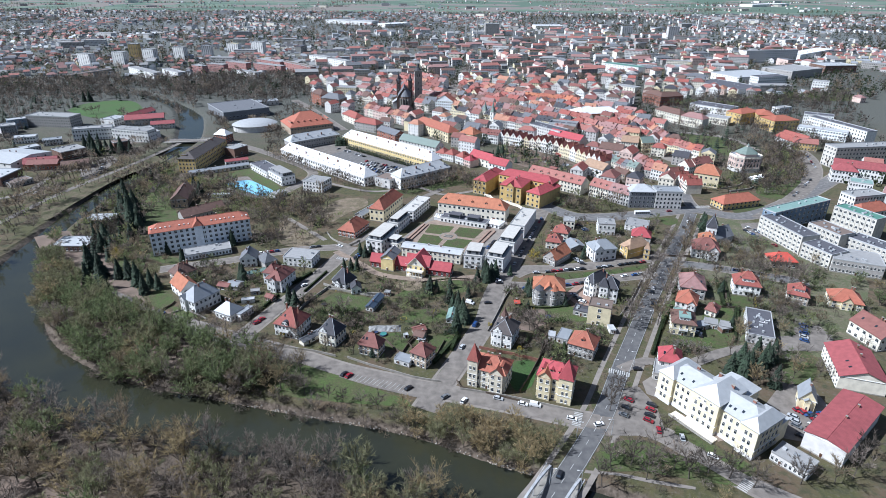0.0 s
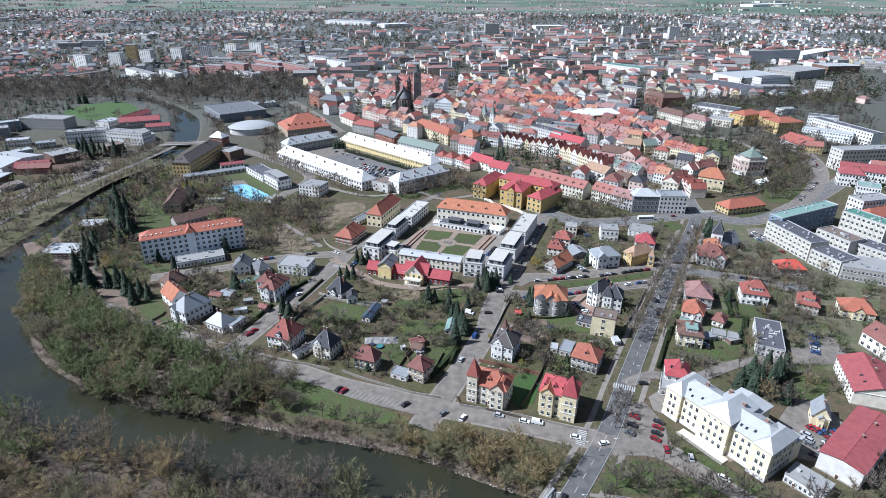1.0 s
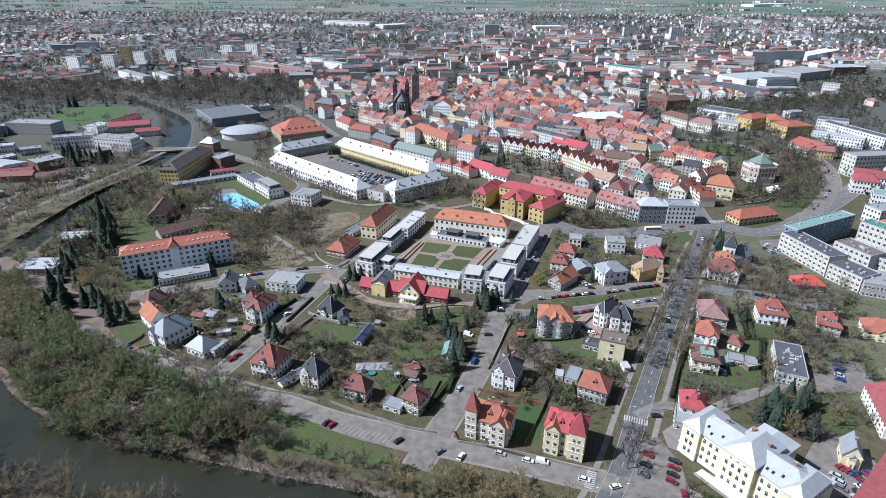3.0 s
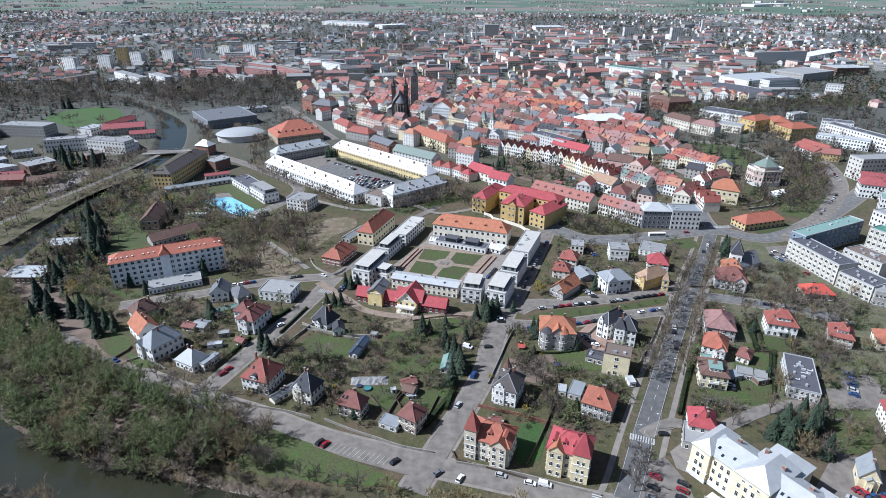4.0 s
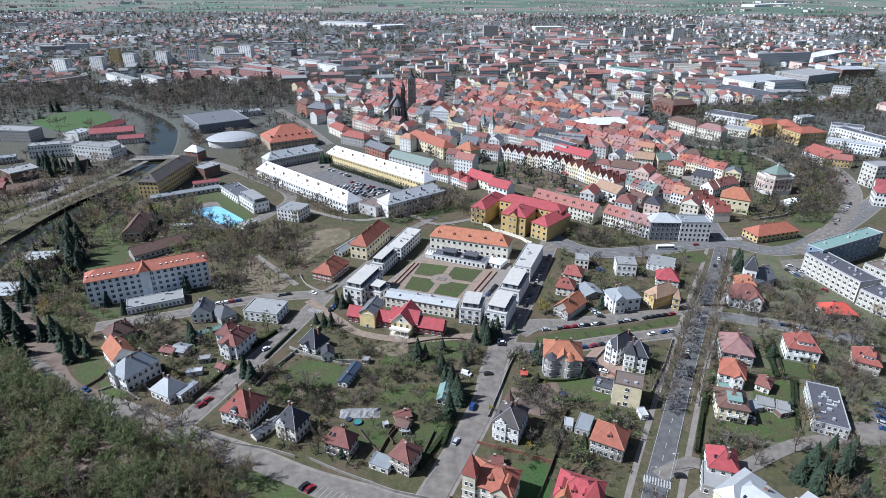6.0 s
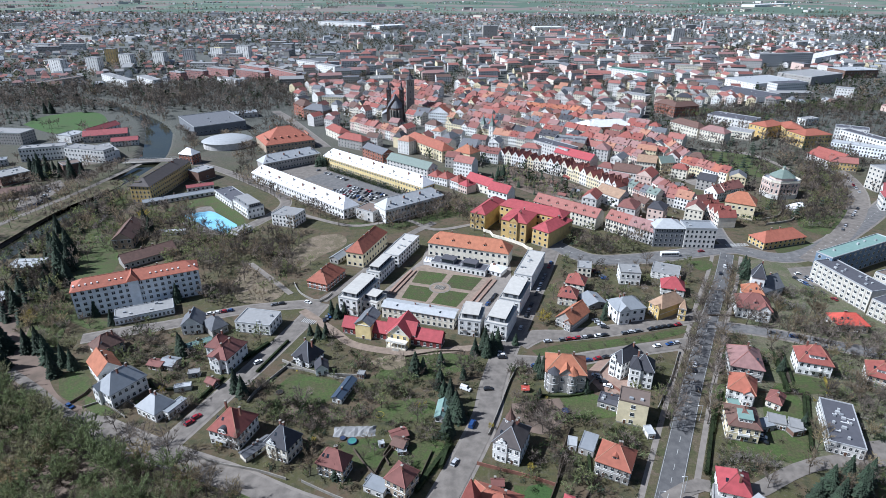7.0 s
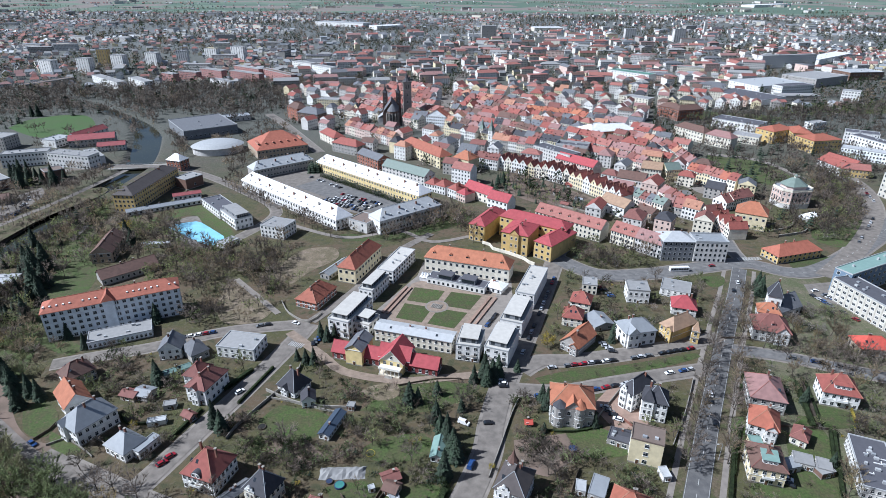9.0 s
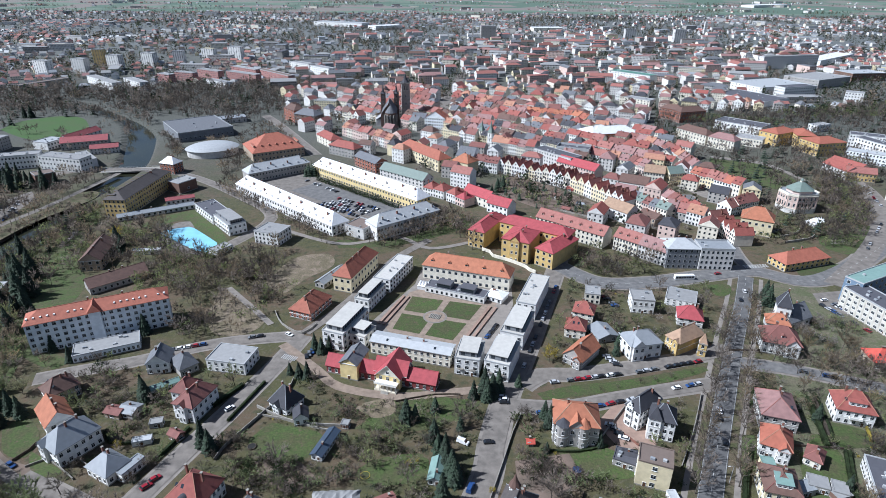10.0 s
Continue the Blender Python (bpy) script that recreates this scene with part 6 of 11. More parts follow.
house("tower_block", "apartment tower", -575.7, 1322.7, -17.4, 27.4, 14.0, 25.6, "flat", 0.6, "white", "grey_flat", 11, 5, "", single=False, sides="fr")
house("tower_block", "apartment tower", -531.5, 1360.7, 2.6, 21.5, 14.0, 25.4, "flat", 0.6, "white", "grey_flat", 11, 5, "", single=False, sides="fr")
house("tower_block", "apartment tower", -484.1, 1401.8, -18.0, 29.8, 14.0, 26.1, "flat", 0.6, "white", "cream_roof", 11, 5, "", single=False, sides="fr")
house("tower_block", "apartment tower", -433.8, 1421.9, -17.8, 31.1, 14.0, 27.6, "flat", 0.6, "white", "grey_flat", 11, 5, "", single=False, sides="fr")
house("apartment_slab", "building", -432.8, 1145.2, -25.3, 42.3, 12.0, 15.0, "flat", 0.6, "brick_red", "grey_flat", 5, 12, "", single=False, sides="fr")
house("apartment_slab", "building", -401.1, 1172.5, -33.6, 58.3, 12.0, 15.0, "flat", 0.6, "brick_red", "grey_flat", 5, 12, "", single=False, sides="fr")
house("apartment_slab", "building", -332.6, 1142.0, -33.9, 76.7, 12.0, 15.0, "flat", 0.6, "brick_red", "grey_flat", 5, 16, "", single=False, sides="fr")
house("apartment_slab", "building", -346.9, 1202.2, -38.8, 76.5, 12.0, 15.0, "flat", 0.6, "brick_red", "grey_flat", 5, 14, "", single=False, sides="fr")
house("apartment_slab", "building", -279.8, 1150.4, -47.5, 111.3, 12.0, 15.0, "flat", 0.6, "brick_red", "brown_flat", 5, 16, "", single=False, sides="fr")
house("apartment_slab", "building", -461.3, 1131.5, -33.7, 32.4, 12.0, 14.0, "flat", 0.6, "brick_red", "grey_flat", 5, 7, "", single=False, sides="fr")
house("apartment_slab", "building", -544.8, 1086.7, -43.2, 113.0, 14.0, 12.0, "flat", 0.6, "white", "grey_flat", 3, 12, "", single=False, sides="fr")
house("apartment_slab", "building", -488.2, 1078.9, -44.4, 70.1, 14.0, 12.0, "flat", 0.6, "white", "grey_flat", 3, 10, "", single=False, sides="fr")
house("apartment_slab", "building", -639.2, 1078.4, 65.8, 86.4, 14.0, 9.0, "flat", 0.6, "plaster_tan", "brown_flat", 3, 16, "", single=False, sides="fr")
house("apartment_slab", "building", -260.5, 1274.0, -40.3, 59.5, 14.0, 15.0, "flat", 0.6, "white", "grey_flat", 4, 10, "", single=False, sides="fr")
house("apartment_slab", "building", -210.6, 1218.0, -44.4, 60.5, 14.0, 15.0, "flat", 0.6, "white", "grey_flat", 4, 10, "", single=False, sides="fr")
house("apartment_slab", "building", -355.7, 1086.6, -36.7, 54.3, 12.0, 10.0, "flat", 0.6, "white", "grey_flat", 3, 10, "", single=False, sides="fr")
house("town_house", "house", -176.6, 843.6, -49.0, 26.6, 16.0, 16.0, "hip", 5, "brick", "brown_tile", 4, 4, "", single=False, sides="fr")
house("town_house", "house", -154.3, 821.7, -28.7, 31.8, 18.0, 14.0, "hip", 6, "brown_wall", "grey_tile", 4, 8, "", single=False, sides="fr")
house("town_house", "house", -148.1, 912.1, -13.2, 31.2, 14.0, 13.0, "flat", 0.6, "cream_yellow", "grey_flat", 4, 9, "", single=False, sides="fr")
house("town_house", "house", 119.8, 652.9, -51.8, 46.5, 16.0, 14.0, "flat", 0.6, "plaster_light", "dark_flat", 4, 14, "", single=False, sides="fl")
house("town_house", "house", 139.5, 670.1, -22.1, 31.5, 16.0, 14.0, "flat", 2, "plaster_grey", "dark_flat", 4, 14, "", single=False, sides="fl")
house("town_house", "house", 198.5, 752.1, 12.1, 53.1, 22.0, 11.0, "hip", 6, "brick", "metal_white", 2, 14, "", single=False, sides="fl")
house("town_house", "house", 182.9, 754.0, -58.4, 29.8, 40.0, 11.0, "hip", 6, "brick", "metal_white", 2, 6, "", single=False, sides="fl")
house("town_house", "house", -23.7, 602.6, -39.8, 51.8, 14.0, 9.0, "gable", 5, "plaster_light", "metal_green", 3, 12, "", single=False, sides="fr")
house("town_house", "house", -59.4, 643.6, -48.5, 34.3, 14.0, 10.0, "gable", 4, "brick", "grey_tile", 3, 8, "", single=False, sides="fr")
house("town_house", "house", 135.9, 626.6, -47.8, 42.0, 14.0, 10.0, "gable", 5, "pink", "crimson", 3, 14, "", single=False, sides="fl")
house("town_house", "house", -8.7, 663.1, -54.3, 68.1, 15.0, 12.0, "hip", 6, "cream_yellow", "orange_red", 3, 14, "", single=False, sides="fr")
house("town_house", "house", 30.0, 629.5, -41.1, 18.8, 16.0, 13.0, "hip", 6, "cream_yellow", "orange_tile", 2, 3, "", single=False, sides="fl")
house("town_house", "house", -113.9, 730.8, -54.6, 35.3, 14.0, 9.0, "hip", 5, "cream", "red_tile", 3, 5, "", single=False, sides="fr")
house("town_house", "house", -89.7, 689.1, -33.9, 33.8, 14.0, 10.0, "hip", 5, "plaster_grey", "red_tile", 3, 8, "", single=False, sides="fr")
house("town_house", "house", 199.0, 606.0, -23.1, 17.0, 14.0, 11.0, "gable", 5, "cream", "tan_tile", 3, 7, "", single=False, sides="fl")
house("town_house", "house", 214.6, 603.5, 12.0, 14.0, 13.0, 11.0, "gable", 5, "cream_yellow", "metal_green", 3, 6, "", single=False, sides="fl")
house("town_house", "house", 173.1, 579.9, -30.2, 23.0, 14.0, 10.0, "gable", 5, "plaster_light", "brown_tile", 2, 10, "", single=False, sides="fl")
house("industrial_building", "building", -476.1, 705.2, -7.8, 57.8, 20.0, 13.0, "flat", 0.6, "plaster_grey", "grey_flat", 4, 18, "", single=False, sides="fr")
house("industrial_building", "building", -495.7, 652.1, 36.4, 14.2, 16.0, 13.0, "flat", 0.6, "slate_wall", "grey_flat", 4, 6, "", single=False, sides="fr")
house("industrial_building", "building", -380.5, 572.4, 53.8, 23.6, 22.0, 8.0, "flat", 0.6, "brown_wall", "grey_flat", 1, 6, "", single=False, sides="fr")
house("industrial_building", "building", -385.7, 536.0, 20.4, 27.8, 14.0, 6.0, "gable", 4, "brick", "crimson_dull", 1, 8, "", single=False, sides="fr")
house("industrial_building", "building", -395.4, 490.7, 89.4, 27.6, 24.0, 8.0, "flat", 0.6, "brown_wall", "metal_light", 1, 6, "", single=False, sides="fr")
house("industrial_building", "building", -371.4, 717.7, 22.1, 44.0, 20.0, 8.0, "gable", 4, "plaster_grey", "crimson_dull", 2, 12, "", single=False, sides="fr")
house("pavilion", "building", -252.6, 398.1, 8.1, 17.2, 9.0, 4.0, "flat", 0.4, "plaster_light", "metal_light", 1, 5, "", single=False, sides="fr")
house("pavilion", "building", -250.3, 352.4, 6.0, 19.7, 6.0, 3.5, "flat", 0.4, "plaster_grey", "metal_white", 1, 4, "", single=True, sides="fr")
house("mill_house", "house", -243.2, 630.1, -19.3, 15.5, 12.0, 10.0, "hip", 5, "brick", "metal_white", 3, 4, "", single=False, sides="fr")
house("city_building", "building", 464.2, 673.8, -75.5, 81.8, 14.0, 15.0, "flat", 0.6, "white", "dark_flat", 4, 22, "", single=False, sides="fl")
house("city_building", "building", 414.0, 558.1, 7.8, 71.9, 16.0, 20.0, "flat", 0.6, "concrete", "grey_flat", 5, 20, "", single=False, sides="fl")
house("city_building", "building", 364.4, 506.1, -24.2, 19.5, 14.0, 12.0, "hip", 5, "white", "crimson_dull", 3, 8, "", single=False, sides="fl")
house("city_building", "building", 356.3, 470.3, -31.6, 16.3, 14.0, 12.0, "flat", 0.6, "white", "teal", 3, 8, "", single=False, sides="fl")
house("city_building", "building", 337.8, 439.8, 13.8, 29.3, 14.0, 12.0, "flat", 0.6, "plaster_light", "grey_flat", 3, 10, "", single=False, sides="fl")
house("city_building", "building", 326.5, 414.8, 18.0, 31.7, 14.0, 9.0, "hip", 5, "plaster_light", "orange_red", 2, 8, "", single=False, sides="fl")
house("apartment_block", "building", 16.2, 401.2, -22.4, 36.2, 9.0, 4.0, "flat", 0.3, "white", "dark_flat", 1, 12, "", single=False, sides="fl")
for k, (bx, by) in enumerate(((9.6, 404.0), (23.0, 398.6))):
    ob = root("roof_pavilion", bx, by, -22.4, "dark glazed roof box over a low hall", "roof structure", z=4.1)
    s = Shape()
    s.box(-4.2, 4.2, -3, 3, 0, 2.6, "slate_wall")
    s.box(-4.5, 4.5, -3.3, 3.3, 2.6, 2.9, "dark_flat")
    part("body", s, ob)
    s = Shape()
    s.box(-3.9, 3.9, -3.06, -2.98, .3, 2.3, "glass")
    part("glazing", s, ob)
house("apartment_block", "building", 38.9, 396.2, -31.3, 10.1, 9.0, 3.5, "hip", 1.5, "white", "metal_white", 1, 3, "", single=False, sides="fl")
house("greenhouse", "greenhouse", 5.1, 267.3, -9.3, 4.5, 10.3, 3.0, "gable", 1.5, "plaster_light", "teal", 1, 2, "", single=True, sides="frl")
house("garden_shed", "shed", -38.1, 280.9, -18.7, 4.4, 14.5, 3.0, "gable", 1.2, "white", "blue_sheet", 1, 2, "", single=True, sides="frl")
house("garden_shed", "shed", -98.2, 286.0, -28.0, 4.9, 3.6, 2.8, "gable", 1.3, "brown_wall", "brown_red", 1, 1, "", single=True, sides="frl")
house("garage", "garage", -50.9, 296.1, 13.8, 5.6, 6.0, 4.0, "gable", 2.5, "white", "dark_slate", 1, 2, "", single=True, sides="frl")
house("detached_house", "house", -59.2, 305.7, -32.8, 10.3, 10.0, 3.9, "hip", 7, "white", "dark_slate", 2, 4, "gabm", single=True, sides="frl")
house("garage_row", "garage", 77.1, 273.5, -26.0, 8.9, 7.0, 3.0, "flat", 0.3, "plaster_grey", "dark_flat", 1, 2, "", single=True, sides="frl")
house("carport", "carport", -18.2, 228.0, -24.7, 8.2, 6.0, 2.6, "flat", 0.2, "plaster_light", "metal_grey", 1, 2, "", single=True, sides="frl")
house("garden_hut", "shed", -11.4, 248.6, -23.9, 5.0, 5.0, 2.8, "gable", 1.5, "plaster_tan", "brown_tile", 1, 1, "", single=True, sides="frl")
house("garage_row", "garage", 142.8, 261.5, -22.1, 6.7, 6.0, 3.0, "flat", 0.2, "plaster_grey", "grey_flat", 1, 4, "", single=True, sides="frl")
house("garage_row", "garage", 149.1, 258.8, -23.3, 5.0, 6.0, 3.0, "flat", 0.2, "plaster_grey", "grey_flat", 1, 3, "", single=True, sides="frl")
house("detached_house", "house", 220.1, 248.5, -77.2, 18.2, 13.0, 8.0, "gable", 5, "cream", "brown_red", 2, 5, "", single=True, sides="frl")
house("hospital_pavilion", "building", 370.9, 802.0, -47.0, 54.6, 28.0, 10.0, "flat", 0.6, "white", "dark_flat", 2, 14, "", single=False, sides="fl")
house("town_house", "house", 293.2, 750.2, -62.6, 40.6, 14.0, 12.0, "hip", 5, "cream", "brown_tile", 3, 10, "", single=False, sides="fl")
house("town_house", "house", 312.0, 719.0, -53.3, 29.2, 14.0, 12.0, "hip", 5, "cream", "mauve_tile", 3, 9, "", single=False, sides="fl")
house("town_house", "house", 348.2, 734.5, -37.6, 27.2, 16.0, 9.0, "flat", 0.6, "cream", "grey_flat", 2, 9, "", single=False, sides="fl")
house("bath_house", "building", -211.6, 525.5, 31.3, 54.0, 7.0, 3.5, "gable", 1.5, "plaster_light", "metal_grey", 1, 14, "", single=False, sides="fr")
house("bath_house", "building", -203.7, 550.5, 26.5, 21.3, 7.0, 4.0, "gable", 1.5, "plaster_light", "crimson_dull", 1, 6, "", single=False, sides="fr")
house("bath_house", "building", -139.1, 457.8, 57.2, 12.9, 8.0, 3.5, "flat", 0.3, "white", "grey_flat", 1, 4, "", single=False, sides="fr")
house("industrial_building", "building", -407.5, 713.5, 72.9, 22.2, 20.0, 8.0, "flat", 0.5, "white", "metal_light", 2, 6, "", single=False, sides="fr")
house("industrial_building", "building", -390.7, 743.7, 75.0, 45.2, 12.0, 7.0, "gable", 4, "white", "crimson_dull", 2, 8, "", single=False, sides="fr")
house("industrial_building", "building", -339.8, 696.1, 20.5, 26.0, 12.0, 6.0, "gable", 3, "plaster_light", "crimson_dull", 2, 8, "", single=False, sides="fr")
house("industrial_building", "building", -336.5, 655.8, -47.4, 36.9, 10.0, 8.0, "flat", 0.4, "white", "grey_flat", 2, 4, "", single=False, sides="fr")
house("industrial_building", "building", -256.6, 404.1, 5.9, 19.2, 9.0, 3.0, "flat", 0.3, "plaster_light", "metal_light", 1, 8, "", single=False, sides="fr")
house("industrial_building", "building", -249.9, 356.2, 0.4, 23.5, 16.0, 4.0, "flat", 0.3, "brown_wall", "metal_light", 1, 8, "", single=True, sides="fr")
house("industrial_building", "building", -268.2, 829.8, 27.5, 63.6, 18.0, 6.0, "flat", 0.4, "plaster_light", "metal_grey", 1, 10, "", single=False, sides="fr")
house("industrial_building", "building", -508.1, 667.0, 47.6, 15.5, 14.0, 10.0, "flat", 0.4, "plaster_light", "metal_light", 3, 6, "", single=False, sides="fr")
house("industrial_building", "building", -513.1, 691.4, 40.3, 19.1, 12.0, 11.0, "flat", 0.4, "glass_wall", "metal_light", 3, 7, "", single=False, sides="fr")
house("industrial_building", "building", -419.5, 546.9, -15.7, 44.7, 44.1, 8.0, "gable", 3, "white", "metal_light", 2, 3, "", single=False, sides="fr")
house("industrial_building", "building", -425.0, 579.8, 56.0, 15.8, 12.0, 8.0, "flat", 0.3, "plaster_light", "metal_light", 2, 6, "", single=False, sides="fr")
house("industrial_building", "building", -380.2, 531.8, 8.8, 27.0, 14.0, 6.0, "gable", 3, "brick", "brown_red", 1, 8, "", single=False, sides="fr")
house("industrial_building", "building", -352.8, 534.9, 29.2, 23.2, 14.0, 5.0, "gable", 2.5, "plaster_tan", "brown_tile", 1, 8, "", single=False, sides="fr")
house("industrial_building", "building", -374.3, 484.5, 58.7, 18.2, 12.0, 4.0, "flat", 0.3, "plaster_grey", "brown_flat", 1, 6, "", single=False, sides="fr")
house("industrial_building", "building", -426.0, 618.3, 32.8, 18.2, 12.0, 6.0, "flat", 0.3, "plaster_light", "metal_grey", 2, 6, "", single=False, sides="fr")
house("industrial_building", "building", -460.1, 625.1, 20.6, 22.1, 12.0, 7.0, "flat", 0.3, "white", "metal_light", 2, 8, "", single=False, sides="fr")
house("town_house", "house", 381.8, 629.4, -81.5, 29.6, 13.0, 8.0, "gable", 4, "white", "red_tile", 2, 8, "", single=False, sides="fl")
house("town_house", "house", 390.9, 615.4, -22.1, 23.4, 13.0, 8.0, "gable", 4, "ochre", "haze_pale_red", 2, 8, "", single=False, sides="fl")
house("city_building", "building", 438.7, 664.0, -39.3, 49.7, 13.0, 11.0, "flat", 0.5, "white_blue", "metal_light", 3, 18, "", single=False, sides="fl")
house("city_building", "building", 382.1, 513.8, -29.7, 40.2, 14.0, 12.0, "gable", 5, "white", "crimson_dull", 3, 16, "", single=False, sides="fl")
house("city_building", "building", 465.6, 802.7, 20.8, 22.8, 12.0, 8.0, "flat", 0.4, "white", "grey_flat", 2, 5, "", single=False, sides="fl")
house("city_building", "building", 413.0, 561.8, -39.7, 18.8, 14.0, 16.0, "flat", 0.5, "white", "metal_light", 4, 8, "", single=False, sides="fl")


def tent(x, y, rot, w, d):
    """A marquee of white sheeting: low walls and a sagging ridged roof."""
    ob = root("marquee", x, y, rot, "white canvas marquee on a garden terrace", "marquee")
    take(x, y, rot, w, d)
    s = Shape()
    s.box(-w / 2, w / 2, -d / 2, d / 2, 0, 2.6, "metal_white")
    part("side_wall", s, ob)
    s = Shape()
    n = 4
    for i in range(n):
        x0, x1 = -w / 2 + w * i / n, -w / 2 + w * (i + 1) / n
        s.add([(x0, -d / 2 - .3, 2.5), (x1, -d / 2 - .3, 2.5), (x1, d / 2 + .3, 2.5), (x0, d / 2 + .3, 2.5), ((x0 + x1) / 2, 0, 4.9)], [(0, 1, 4), (1, 2, 4), (2, 3, 4), (3, 0, 4)], "metal_white")
    part("roof", s, ob)


tent(288.0, 508.5, 28, 15, 8)
tent(-2.5, 409.0, -20, 7, 6)


# ---- the formal garden inside the apartment court ----
GARDEN = [(-10.4, 400.2), (31.7, 389.6), (13.4, 353.0), (-19.6, 364.2)]


def garden_point(u, v):
    a, b, c, d = [Vector(p) for p in GARDEN]
    p = (a * (1 - u) + b * u) * (1 - v) + (d * (1 - u) + c * u) * v
    return (p.x, p.y)


def court_garden():
    for u0, u1 in ((.03, .455), (.545, .97)):
        for v0, v1 in ((.03, .455), (.545, .97)):
            pts = []
            for (ua, va), (ub, vb) in (((u0, v0), (u1, v0)), ((u1, v0), (u1, v1)), ((u1, v1), (u0, v1)), ((u0, v1), (u0, v0))):
                for i in range(8):
                    pts.append(garden_point(ua + (ub - ua) * i / 8, va + (vb - va) * i / 8))
            field("lawn", pts, "lawn", 0.09, "square green lawn of the formal court garden", "lawn")
    cx, cy = garden_point(.5, .5)
    for r, z, mat in ((6.6, .12, "paving"), (5.6, .14, "gravel_path")):
        field("round_plaza", [(cx + r * math.cos(a * .3927), cy + r * math.sin(a * .3927)) for a in range(16)], mat, z, "round paved plaza at the court garden's centre", "plaza")
    fountain = root("bench_block", cx, cy, -20, "low rows of grey stone seats on the plaza", "bench")
    for i in range(7):
        s = Shape()
        s.box(-3 + i * .9, -2.5 + i * .9, -2.2, 2.2, .14, .6, "stone_wall")
        part("seat_row", s, fountain)


court_garden()
for hedge_line in (((-11.6, 398.0), (-23.4, 368.4)), ((-14.2, 398.6), (-26.0, 369.4)), ((34.4, 387.0), (17.6, 352.0)), ((37.6, 386.0), (20.6, 351.0))):
    ribbon("garden_wall", hedge_line, 1.5, "brick_paving", .03, "low terracotta-coloured planting strip along the court", "planting strip", thick=.9, step=4)


# ---- towers and domes ----
def tower(name, x, y, rot, half, h, rise, wall, cover, label, category, lantern=0.0, bands=3):
    base = root(name, x, y, rot, label, category)
    take(x, y, rot, half * 2, half * 2)
    s = Shape()
    s.box(-half, half, -half, half, -.5, h, wall)
    for i in range(1, bands + 1):
        z = h * i / bands
        s.box(-half - .25, half + .25, -half - .25, half + .25, z - .5, z, "stone_wall")
    part("shaft", s, base)
    s = Shape()
    pyramid(s, 0, 0, half * 1.5, h, rise, cover)
    if lantern:
        pyramid(s, 0, 0, half * .7, h + rise * .55, rise * .9, cover, 8)
    s.box(-.1, .1, -.1, .1, h + rise, h + rise + 2.5, "fence_dark")
    part("spire", s, base)
    for i in range(bands):
        for ang in (0, 90, 270):
            part("window", window_mesh(1.2, 2.6), base, at=pose(0, 0, 0, 0, 0, ang) @ pose(0, -half, h * (i + .35) / bands))
    return base


